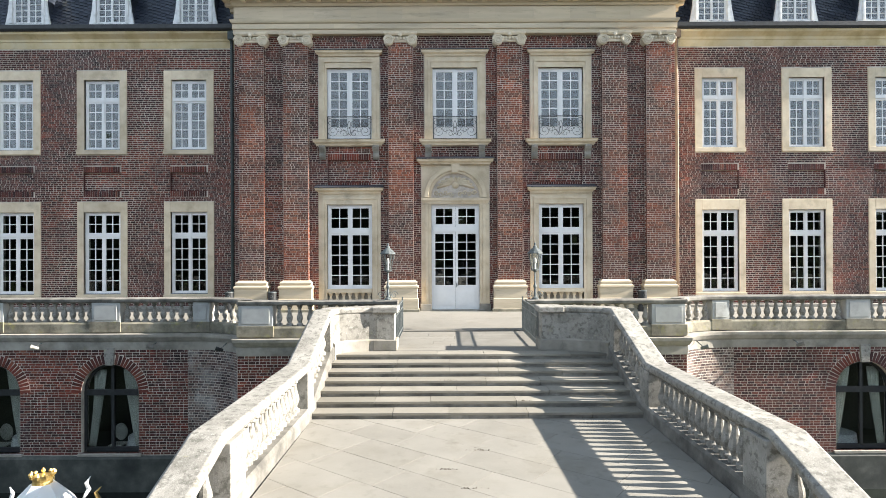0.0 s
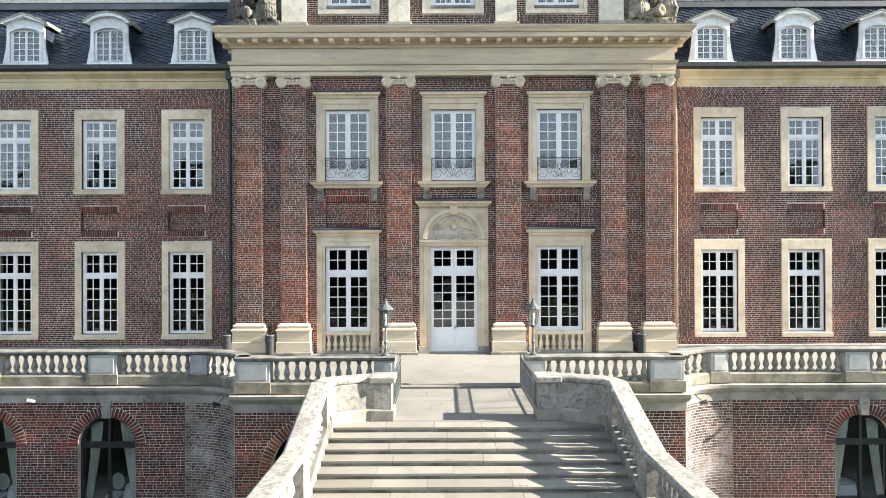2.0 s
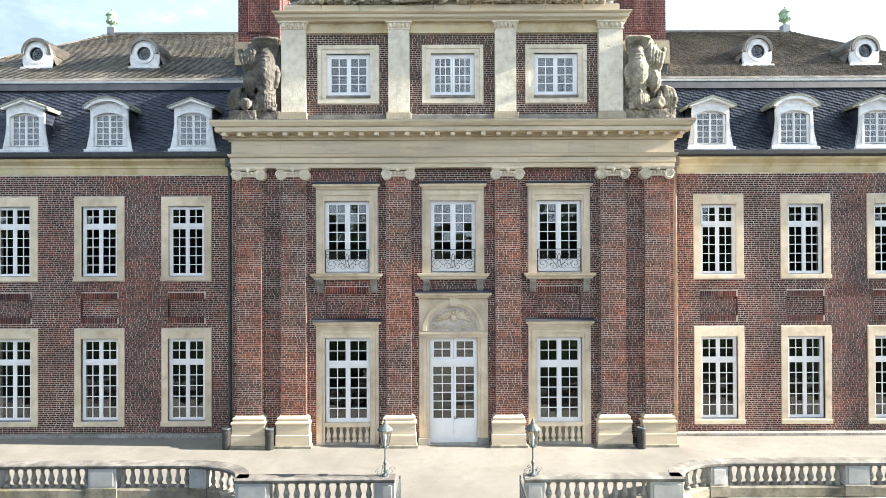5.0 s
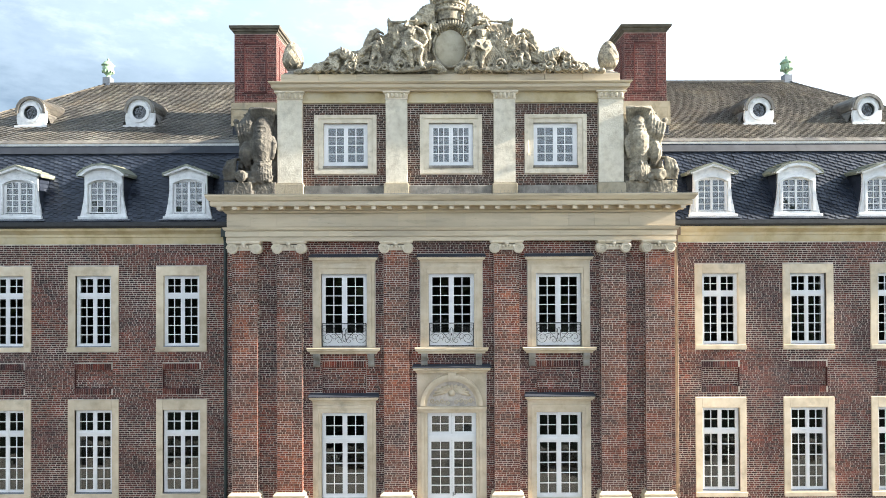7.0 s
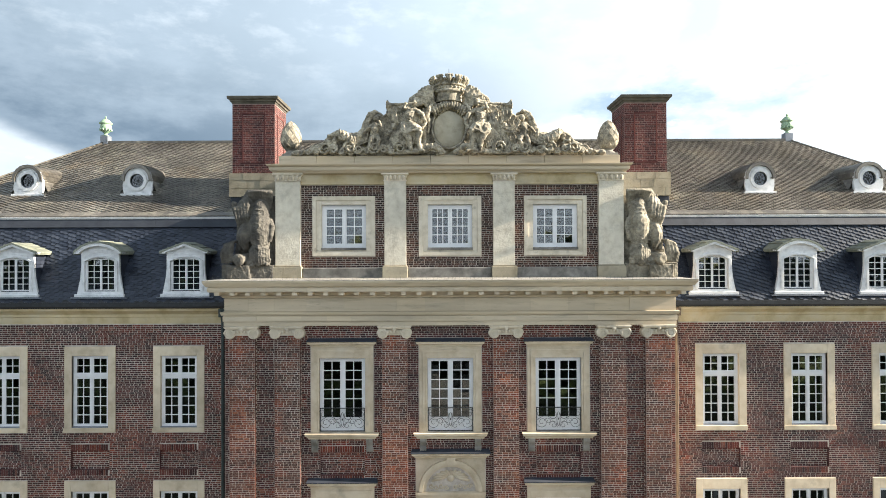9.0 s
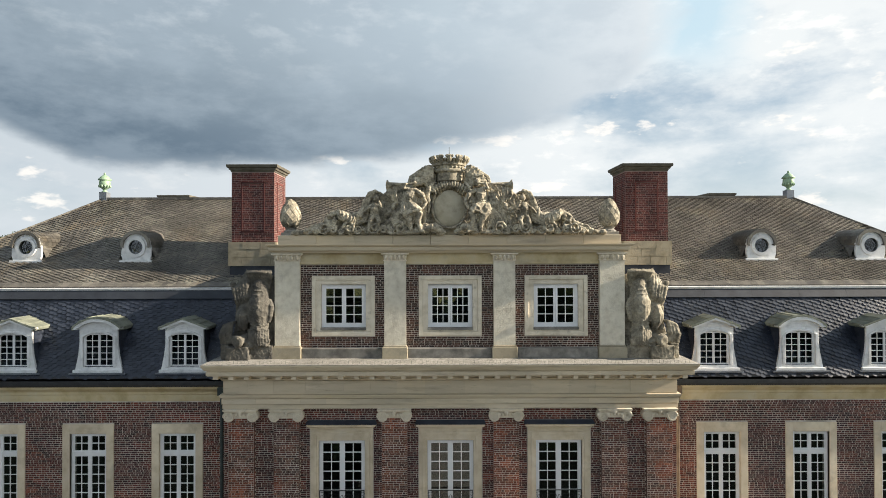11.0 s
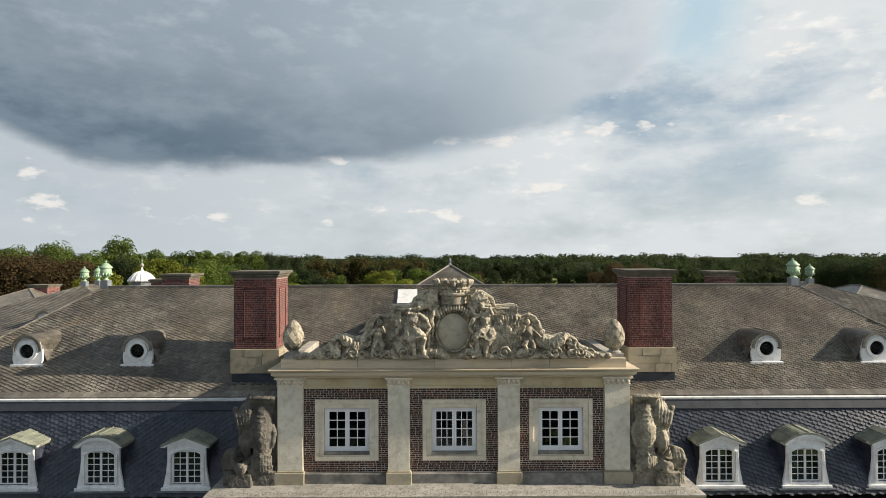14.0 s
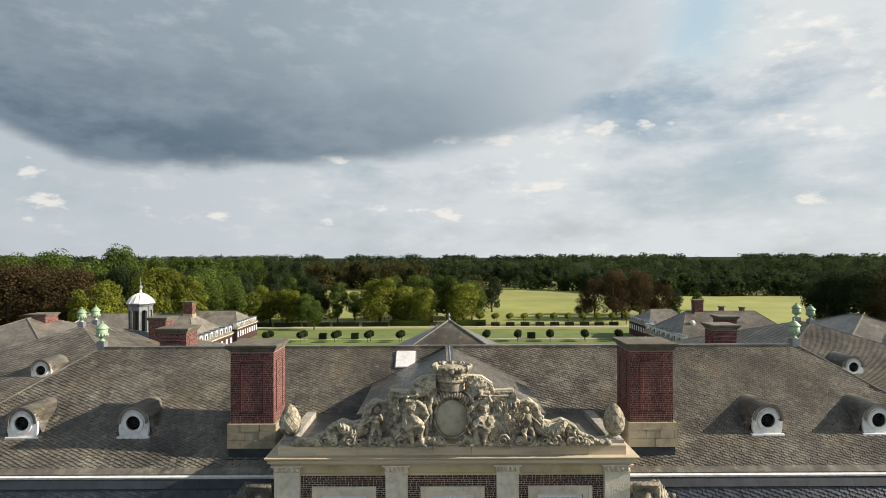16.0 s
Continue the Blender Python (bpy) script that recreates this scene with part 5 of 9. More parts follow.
# bridge deck, upper landing and steps
SX0, SX1 = -3.3, 3.62
TOP_Y, TREAD, RISE, NSTEP = -10.82, 0.438, 0.1265, 7
LAND_Z = -RISE * NSTEP
BOT_Y = TOP_Y - TREAD * (NSTEP - 1)
END_Y = -18.0
stair = part("bridge", B().box(-1.98, 2.14, -10.0, CY - 0.03, -0.35, -0.06).box(SX0 - 0.05, SX1 + 0.05, TOP_Y + 0.02, -9.9, -6.0, -0.06).box(SX0 - 0.05, SX1 + 0.05, END_Y, TOP_Y, -6.0, LAND_Z - 0.1)
             .box(-1.6, 1.7, -8.6, -8.0, -6.0, -0.3), M_JOINT, kind="structure", label="stone bridge and landing before the terrace")


def clip_poly(poly, x0, x1, y0, y1):
    for ax, lim, sg in ((0, x0, 1), (0, x1, -1), (1, y0, 1), (1, y1, -1)):
        res = []
        for i, p in enumerate(poly):
            q = poly[(i + 1) % len(poly)]
            ip, iq = sg * (p[ax] - lim) >= 0, sg * (q[ax] - lim) >= 0
            if ip:
                res.append(p)
            if ip != iq:
                k = (lim - p[ax]) / (q[ax] - p[ax])
                res.append((p[0] + (q[0] - p[0]) * k, p[1] + (q[1] - p[1]) * k))
        poly = res
        if len(poly) < 3:
            return []
    return poly


def flags(parent, x0, x1, y0, y1, z, length, width, turn, gap=0.012, seed=3):
    """Paving slabs in running rows, turned by an angle and trimmed to a rectangle; every slab a part."""
    rnd = random.Random(seed)
    ca, sa = math.cos(radians(turn)), math.sin(radians(turn))
    R = max(x1 - x0, y1 - y0) * 1.2
    cx, cy = (x0 + x1) / 2, (y0 + y1) / 2
    v = -R
    while v < R:
        u = -R - rnd.uniform(0, length)
        while u < R:
            ln = length * rnd.uniform(0.75, 1.25)
            poly = [(cx + a * ca - b_ * sa, cy + a * sa + b_ * ca) for a, b_ in ((u + gap, v + gap), (u + ln - gap, v + gap), (u + ln - gap, v + width - gap), (u + gap, v + width - gap))]
            poly = clip_poly(poly, x0, x1, y0, y1)
            if len(poly) >= 3:
                zt = z + rnd.uniform(-0.0012, 0.0012)
                n = len(poly)
                b_ = B().add([(x, y, z - 0.09) for x, y in poly] + [(x, y, zt) for x, y in poly], [tuple(range(n, 2 * n))] + [(i, (i + 1) % n, (i + 1) % n + n, i + n) for i in range(n)])
                part("paving_slab", b_, M_PAVE, parent)
            u += ln
        v += width


flags(stair, SX0, SX1, END_Y, BOT_Y, LAND_Z, 1.5, 0.78, -38, 0.004)
flags(stair, -1.95, 2.1, TOP_Y + 0.45, CY - 0.2, 0.0, 2.1, 0.52, 0, 0.004)
flags(stair, SX0, -1.97, TOP_Y + 0.45, -9.95, 0.0, 1.4, 0.6, 0, 0.004)
flags(stair, 2.12, SX1, TOP_Y + 0.45, -9.95, 0.0, 1.4, 0.6, 0, 0.004)
steps = thing("front_steps", "wide worn stone steps up to the terrace bridge", "stairs", kind="structure")
rs = random.Random(8)
for i in range(NSTEP):
    zt = -RISE * i
    y1 = TOP_Y - TREAD * i + TREAD
    x = SX0
    while x < SX1 - 0.05:
        ln = min(rs.uniform(1.1, 2.2), SX1 - x)
        if SX1 - x - ln < 0.5:
            ln = SX1 - x
        part("step_stone", B().box(x + 0.004, x + ln - 0.004, y1 - TREAD - 0.03, y1 + 0.03 if i else y1 + 0.0, zt - 0.05, zt + rs.uniform(-0.004, 0.004)), M_STEP, steps)
        part("riser", B().box(x + 0.004, x + ln - 0.004, y1 - TREAD, y1, zt - RISE, zt - 0.052), M_DIRTY, steps)
        x += ln
for i in range(9):
    part("step_stone", B().box(SX0, SX1, END_Y - 0.42 * (i + 1), END_Y - 0.42 * i, -6.0, LAND_Z - 0.14 * (i + 1)), M_STEP, steps)
FORE_Z = LAND_Z - 0.14 * 9


# stair walls: curved parapet at the top, sloping and level rail below
def stair_rail(s, xin):
    b = thing("stair_balustrade", "pale weathered stone stair balustrade with a broad lichened coping", "balustrade", kind="structure")
    xo = xin + s * 0.24
    xp = -2.1 if s < 0 else 2.3
    curve = [(xp, -10.02, 0.0), (xp + s * 0.45, -10.05, 0.0), (xp + s * 0.8, -10.2, 0.0), (xo - s * 0.15, -10.42, 0.0), (xo, -10.8, 0.0)]
    runp = [(xo, -10.8, 0.0), (xo, -13.35, LAND_Z), (xo + s * 0.05, END_Y, LAND_Z), (xo + s * 0.05, END_Y - 3.8, FORE_Z)]
    if s < 0:
        cv, rn = curve[::-1], runp[::-1]
    else:
        cv, rn = curve, runp
    wide = [(-0.30, 0.98), (0.16, 0.98), (0.19, 1.02), (0.19, 1.10), (0.14, 1.14), (-0.28, 1.14), (-0.33, 1.10), (-0.33, 1.02)]
    part("parapet", B().sweep([(-0.2, -0.3), (0.2, -0.3), (0.2, 0.98), (-0.2, 0.98)], cv), M_RAIL, b, bevel=0.01)
    part("parapet_foot", B().sweep([(-0.27, -0.3), (0.27, -0.3), (0.27, 0.27), (0.22, 0.31), (-0.22, 0.31), (-0.27, 0.27)], cv), M_GREYST, b)
    part("coping", B().sweep(wide, cv), M_RAIL, b, bevel=0.015)
    part("rail", B().sweep(wide, rn), M_RAIL, b, bevel=0.015)
    part("string", B().sweep([(-0.24, -0.9), (0.24, -0.9), (0.24, 0.22), (0.20, 0.27), (-0.20, 0.27), (-0.24, 0.22)], rn), M_DIRTY, b)
    px, py = xp - s * 0.02, -10.0
    pr2 = part("pier", B().box(px - 0.24, px + 0.24, py - 0.26, py + 0.26, 0.0, 1.0), M_RAIL, b, bevel=0.012)
    part("pier_foot", B().box(px - 0.31, px + 0.31, py - 0.33, py + 0.33, 0.0, 0.28), M_GREYST, pr2, bevel=0.02)
    part("pier_cap", B().box(px - 0.34, px + 0.34, py - 0.36, py + 0.36, 0.99, 1.15), M_RAIL, pr2, bevel=0.03)
    short = baluster_mesh(0.72, M_RAIL, 12, 1.0)
    for y in (-13.3, END_Y + 0.1):
        yy = (-13.65, -13.1) if y > -14 else (END_Y - 0.05, END_Y + 0.55)
        part("pier", B().box(xo - 0.2, xo + 0.2, yy[0], yy[1], LAND_Z + 0.2, LAND_Z + 1.0), M_RAIL, b, bevel=0.012)
    part("pier", B().box(xo - 0.2, xo + 0.2, -11.2, -10.75, 0.0, 1.0), M_RAIL, b, bevel=0.012)
    k = 8
    for i in range(k):
        f = (i + 0.5) / k
        y = -11.2 - f * 1.9
        z = LAND_Z * (-10.8 - y) / 2.55
        part("baluster", short, None, b, at=(xo, y, z + 0.26))
    k = 15
    for i in range(k):
        y = -13.75 - (i + 0.5) / k * (18.0 - 13.75 - 0.6)
        part("baluster", short, None, b, at=(xo + s * 0.03, y, LAND_Z + 0.26))
    for i in range(9):
        y = END_Y - 0.3 - i * 0.36
        part("baluster", short, None, b, at=(xo + s * 0.05, y, LAND_Z + (FORE_Z - LAND_Z) * (END_Y - y) / 3.8 + 0.26))
    return b


stair_rail(-1, SX0)
stair_rail(1, SX1)


def gate_rail(x):
    g = thing("iron_railing", "grey blue wrought iron railing on the bridge edge", "railing", kind="structure")
    g.location = (x, 0, 0)
    y0, y1 = -9.7, CY - 0.05
    part("rail", B().box(-0.02, 0.02, y0, y1, 0.98, 1.02).box(-0.015, 0.015, y0, y1, 0.78, 0.81).box(-0.015, 0.015, y0, y1, 0.12, 0.15), M_IRON, g)
    n = 24
    bar = B().box(-0.012, 0.012, -0.014, 0.014, 0.0, 0.98).mesh("bar", M_IRON)
    for i in range(n + 1):
        part("bar", bar, None, g, at=(0, y0 + (y1 - y0) * i / n, 0.0))
    for i in range(0, n, 2):
        c = y0 + (y1 - y0) * (i + 1) / n
        pts = [(0.0, c + 0.075 * math.cos(a), 0.9 + 0.075 * math.sin(a)) for a in [2 * math.pi * k / 12 for k in range(13)]]
        part("ring", B().tube(pts, 0.008, 5), M_IRON, g)
    for y in (y0, y1):
        part("post", B().box(-0.025, 0.025, y - 0.025, y + 0.025, 0.0, 1.12), M_IRON, g)
    return g


gate_rail(-1.88)
gate_rail(2.04)


# ---------------------------------------------------------------- roofs
def slates(parent, o, ux, vx, poly, material, w=0.42, ex=0.27, singles=0, zone=None, seed=2, turn=0.0):
    """Overlapping slates with rounded tails on a slope. o: origin; ux along the eaves, vx up the slope; poly: outline in (u, v)."""
    rnd = random.Random(seed)
    o, ux, vx = Vector(o), Vector(ux).normalized(), Vector(vx).normalized()
    nx = ux.cross(vx).normalized()
    if nx.z < 0:
        nx = -nx
    if turn:                                  # courses that climb across the slope
        ct, st = math.cos(radians(turn)), math.sin(radians(turn))
        ux, vx = ux * ct + vx * st, vx * ct - ux * st
        keep = zone
        poly = [(a * ct + b_ * st, b_ * ct - a * st) for a, b_ in poly]
        zone = (lambda u, v: keep(u * ct - v * st, u * st + v * ct)) if keep else None

    def inside(u, v):
        c = False
        for (x1, y1), (x2, y2) in zip(poly, poly[1:] + poly[:1]):
            if (y1 > v) != (y2 > v) and u < (x2 - x1) * (v - y1) / (y2 - y1) + x1:
                c = not c
        return c

    us, vs_ = [p[0] for p in poly], [p[1] for p in poly]
    shape = [(-0.5, 1.25), (-0.5, 0.22), (-0.3, 0.03), (0.0, -0.04), (0.3, 0.03), (0.5, 0.22), (0.5, 1.25)]
    acc, made, row = B(), 0, 0
    tilt = 0.046
    lt = [(a * w * 0.92, b_ * ex, 0.004 + tilt * (1.25 - b_) / 1.25) for a, b_ in shape]
    lb = [(x, y, z - 0.030) for x, y, z in lt[1:6]]
    lf = [tuple(range(7))] + [(i + 1, i + 2, 7 + i + 1, 7 + i) for i in range(4)]
    me = B().add(lt + lb, lf).mesh("slate", material)
    rot = Matrix((ux, vx, nx)).transposed().to_4x4()
    v = min(vs_)
    while v < max(vs_) + ex * 0.3:
        u = min(us) + (w / 2 if row % 2 else 0.0)
        while u < max(us) + w * 0.5:
            if inside(min(max(u, min(us) + 0.01), max(us) - 0.01), min(v + ex * 0.45, max(vs_) - 0.01)):
                sk, lift = rnd.uniform(-0.02, 0.02), rnd.uniform(0, 0.014)
                base = o + ux * (u + rnd.uniform(-0.012, 0.012)) + vx * (v + rnd.uniform(-0.012, 0.012)) + nx * lift
                if made < singles and zone(u, v):
                    ob = new("slate", me)
                    ob.parent = parent
                    ob.matrix_basis = Matrix.Translation(base) @ rot
                    made += 1
                else:
                    acc.add([base + ux * (x + sk * y) + vx * y + nx * z for x, y, z in lt + lb], lf)
            u += w
        v += ex
        row += 1
    mesh = bpy.data.meshes.new("slating")
    mesh.from_pydata(acc.v, [], acc.f)
    mesh.materials.append(material)
    part("slating", mesh, None, parent, kind="stuff")


BRK_Y, BRK_Z, RDG_Y, RDG_Z = 3.65, 16.95, 10.8, 22.0
EAV_Y, EAV_Z = 1.85, 12.9
RX, HX = 20.95, 28.1
back = 2 * RDG_Y
roof = part("main_roof", B().add(
    [(-HX, BRK_Y, BRK_Z), (HX, BRK_Y, BRK_Z), (HX, back - BRK_Y, BRK_Z), (-HX, back - BRK_Y, BRK_Z), (-RX, RDG_Y, RDG_Z), (RX, RDG_Y, RDG_Z)],
    [(0, 1, 5, 4), (2, 3, 4, 5), (1, 2, 5), (3, 0, 4), (0, 3, 2, 1)]), M_UNDER, kind="structure", label="grey slate hipped upper roof of the palace")
low_roof = part("mansard_roof", B().add(
    [(-30, EAV_Y, EAV_Z), (30, EAV_Y, EAV_Z), (30, back - EAV_Y, EAV_Z), (-30, back - EAV_Y, EAV_Z), (-HX, BRK_Y + 0.1, BRK_Z - 0.1), (HX, BRK_Y + 0.1, BRK_Z - 0.1), (HX, back - BRK_Y, BRK_Z - 0.1), (-HX, back - BRK_Y, BRK_Z - 0.1)],
    [(0, 1, 5, 4), (2, 3, 7, 6), (1, 2, 6, 5), (3, 0, 4, 7), (4, 5, 6, 7)]), M_UNDER, kind="structure", label="steep dark slate mansard slope above the eaves")
v_up = Vector((0, RDG_Y - BRK_Y, RDG_Z - BRK_Z))
L_up = v_up.length
slates(roof, (0, BRK_Y - 0.1, BRK_Z - 0.06), (1, 0, 0), v_up, [(-HX, 0.2), (HX, 0.2), (RX, L_up), (-RX, L_up)], M_SLATE, 0.215, 0.165, 300, lambda u, v: 13 < u < 18 and 1.2 < v < 4.5, turn=-24)
v_lo = Vector((0, BRK_Y - EAV_Y, BRK_Z - EAV_Z))
L_lo = v_lo.length
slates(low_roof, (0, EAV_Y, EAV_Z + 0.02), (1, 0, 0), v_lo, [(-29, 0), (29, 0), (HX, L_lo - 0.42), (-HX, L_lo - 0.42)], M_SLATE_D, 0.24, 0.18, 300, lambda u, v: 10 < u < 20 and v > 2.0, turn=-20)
for s in (-1, 1):
    hv = Vector((-s * (HX - RX), 0, RDG_Z - BRK_Z))
    slates(roof, (s * HX, RDG_Y, BRK_Z), (0, 1, 0), hv, [(-(RDG_Y - BRK_Y), 0), (RDG_Y - BRK_Y, 0), (0, hv.length)], M_SLATE, 0.34, 0.24)
    part("hip", B().tube([(s * RX, RDG_Y, RDG_Z + 0.03), (s * HX, BRK_Y, BRK_Z + 0.03)], 0.07, 6), M_SLATE, roof)
rp = B()
x = -RX
while x < RX:
    rp.box(x + 0.005, x + 0.595, RDG_Y - 0.2, RDG_Y + 0.2, RDG_Z - 0.06, RDG_Z + 0.075)
    x += 0.6
part("ridge_capping", rp, M_SLATE, roof)
part("eaves_board", B().sweep([(-0.2, -0.32), (0.08, -0.32), (0.12, -0.12), (0.20, -0.02), (0.23, 0.06), (-0.2, 0.10)], [(-HX - 0.1, BRK_Y, BRK_Z - 0.06), (-7.7, BRK_Y, BRK_Z - 0.06)]).sweep([(-0.2, -0.32), (0.08, -0.32), (0.12, -0.12), (0.20, -0.02), (0.23, 0.06), (-0.2, 0.10)], [(7.7, BRK_Y, BRK_Z - 0.06), (HX + 0.1, BRK_Y, BRK_Z - 0.06)]), M_WHITE_W, roof, "white painted moulding at the roof break")
n_lo = Vector((0, -v_lo.z, v_lo.y)).normalized()
fl0, fl1 = [Vector((0, EAV_Y, EAV_Z)) + v_lo * f for f in ((L_lo - 0.60) / L_lo, (L_lo - 0.12) / L_lo)]
a_, b_, c_, d_ = fl0 + n_lo * 0.03, fl0 + n_lo * 0.125, fl1 + n_lo * 0.125, fl1 + n_lo * 0.03
for x0, x1 in ((-HX, -7.8), (7.8, HX)):
    x = x0
    while x < x1 - 0.1:
        ln = min(2.3, x1 - x)
        part("lead_flashing", B().add([(x + q, p.y, p.z) for q in (0.004, ln - 0.004) for p in (a_, b_, c_, d_)], [(0, 1, 2, 3), (7, 6, 5, 4), (1, 5, 6, 2), (0, 4, 5, 1), (3, 2, 6, 7)]), M_FLASH, low_roof, "dark lead flashing")
        x += ln
# straight first course along the roof break
n_up = Vector((0, -v_up.z, v_up.y)).normalized()
st_, r5 = B(), random.Random(15)
for x0, x1 in ((-HX, -7.8), (7.8, HX)):
    x = x0
    while x < x1:
        e0 = Vector((x, BRK_Y + 0.0, BRK_Z + 0.03)) + n_up * (0.06 + r5.uniform(0, 0.012))
        e1 = e0 + v_up.normalized() * 0.34 - n_up * 0.01
        st_.add([e0, e0 + Vector((0.345, 0, 0)), e1 + Vector((0.345, 0, 0)), e1, e0 - n_up * 0.05, e0 + Vector((0.345, 0, 0)) - n_up * 0.05], [(0, 1, 2, 3), (4, 5, 1, 0)])
        x += 0.35
part("eaves_course", st_, M_SLATE, roof, kind="stuff")


def half_arc(hw, z0, h, n=10):
    """Points of a flat arch of half width hw and rise h, from right to left."""
    R = (hw * hw + h * h) / (2 * h)
    a = math.asin(min(1, hw / R))
    return [(R * math.sin(a - 2 * a * i / n), z0 + h - R + R * math.cos(a - 2 * a * i / n)) for i in range(n + 1)]


def dormer(kind_, name="dormer"):
    d = thing(name, "white painted roof dormer with a low pointed roof" if kind_ == "gable" else "white painted roof dormer with a rounded roof", "dormer", group="dormers of the mansard", kind="structure")
    z0, ze, top = 0.0, 2.02, 2.34
    shape = [(-1.10, 0.0), (1.10, 0.0), (1.02, 0.35), (0.93, 0.8), (0.88, 1.3), (0.88, ze)]
    head = [(0.0, top)] if kind_ == "gable" else half_arc(0.88, ze, top - ze)[1:-1]
    poly = shape + head + [(-x, z) for x, z in shape[2:][::-1]]
    b = B()
    wz0, wz1, wh = 0.22, 1.60, 0.70
    # front board built as strips round the window opening
    b.prism([(-1.10, 0.0), (1.10, 0.0), (1.05, wz0), (-1.05, wz0)], 0.0, 0.12)
    for s in (-1, 1):
        pts = [(s * wh, wz0), (s * 1.05, wz0), (s * 1.02, 0.35), (s * 0.93, 0.8), (s * 0.88, 1.3), (s * 0.88, wz1), (s * wh, wz1)]
        b.prism(pts if s > 0 else pts[::-1], 0.0, 0.12)
    top_in = half_arc(wh, wz1, 0.2, 8)
    up = [(0.88, ze)] + head + [(-0.88, ze)]
    b.prism([(0.88, wz1), (0.88, ze)] + head + [(-0.88, ze), (-0.88, wz1)] + [(x, z) for x, z in top_in[::-1]], 0.0, 0.12)
    part("front", b, M_WHITE_W, d, bevel=0.008)
    arch = [(wh + 0.12, wz0)] + half_arc(wh + 0.12, wz1 + 0.02, 0.27, 8) + [(-wh - 0.12, wz0)]
    inner = [(wh, wz0)] + half_arc(wh, wz1, 0.2, 8) + [(-wh, wz0)]
    part("window_casing", B().ring(arch, inner, -0.06, 0.03), M_WHITE_W, d, bevel=0.01)
    part("window_sill", B().box(-1.14, 1.14, -0.1, 0.03, -0.03, 0.10), M_WHITE_W, d, bevel=0.015)
    part("window_frame", B().ring([(wh, wz0)] + half_arc(wh, wz1, 0.2, 8) + [(-wh, wz0)], [(wh - 0.06, wz0 + 0.06)] + half_arc(wh - 0.06, wz1, 0.15, 8) + [(-wh + 0.06, wz0 + 0.06)], 0.06, 0.12), M_WHITE, d)
    for a, c in ((-wh + 0.05, -0.004), (0.004, wh - 0.05)):
        leaf(d, a, c, wz0 + 0.04, wz1 + 0.13, 2, 5, 0.07, M_WHITE, stile=0.045, bar=0.03)
    outer = [(1.12, ze - 0.04), (1.12, ze + 0.04)] + ([(0.0, top + 0.14)] if kind_ == "gable" else half_arc(1.12, ze + 0.04, top - ze + 0.14)[1:-1]) + [(-1.12, ze + 0.04), (-1.12, ze - 0.04)]
    inn = [(0.90, ze - 0.06), (0.90, ze - 0.02)] + ([(0.0, top - 0.03)] if kind_ == "gable" else half_arc(0.90, ze - 0.02, top - ze)[1:-1]) + [(-0.90, ze - 0.02), (-0.90, ze - 0.06)]
    part("hood_moulding", B().ring(outer, inn, -0.20, 0.1), M_WHITE_W, d)
    lift = [(x, z + 0.02) for x, z in outer]
    low_ = [(x * 0.97, z - 0.06) for x, z in outer]
    rf_ = part("dormer_roof", B().ring(lift, low_, -0.23, 2.2), M_LEADG, d, "grey-green lead dormer roof")
    for q in (-0.74, -0.36, 0.36, 0.74) if kind_ == "gable" else (-0.8, -0.42, 0.0, 0.42, 0.8):
        zz = (top + 0.16 - (top + 0.10 - ze) * abs(q) / 1.12) if kind_ == "gable" else [z + 0.02 for x, z in half_arc(1.12, ze + 0.04, top - ze + 0.14, 40) if abs(x - q) < 0.06][0]
        part("lead_roll", B().tube([(q, -0.22, zz + 0.012), (q, 1.9, zz + 0.012)], 0.022, 6), M_LEADG, rf_)
    for s in (-1, 1):
        ck = part("cheek", B().add([(s * 1.06, 0.12, 0.0), (s * 0.90, 0.12, 0.8), (s * 0.86, 0.12, ze), (s * 0.86, 2.1, ze), (s * 0.90, 1.0, 0.8), (s * 1.25, 0.3, 0.0)], [(0, 1, 4, 5), (1, 2, 3, 4)]), M_SLATE_D, d)
        rows_ = B()
        for k in range(9):
            z = 0.12 + k * 0.2
            hw = 0.875 + 0.2 * max(0, 0.8 - z) ** 1.5
            yb = 0.25 + 1.1 * z
            yy = 0.13
            while yy < yb:
                rows_.add([(s * (hw + 0.05), yy, z - 0.05), (s * (hw + 0.05), yy + 0.27, z - 0.03), (s * (hw + 0.012), yy + 0.27, z + 0.2), (s * (hw + 0.012), yy, z + 0.2)], [(0, 1, 2, 3)])
                yy += 0.28
        part("slating", rows_, M_SLATE_D, ck, kind="stuff")
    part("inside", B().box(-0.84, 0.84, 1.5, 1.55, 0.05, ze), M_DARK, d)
    part("lead_apron", B().box(-1.3, 1.3, -0.14, 0.0, -0.10, -0.04), M_LEAD, d)
    return d


DY, DZ = 1.95, 13.2
dg, ds = dormer("gable"), dormer("round")
for s in (-1, 1):
    for x, proto in ((12.2, dg), (16.15, ds), (20.1, dg)):
        m = pose(s * x, DY, DZ)
        if s < 0 and x < 17:
            proto.matrix_basis = m
        else:
            copy_thing(proto, m)


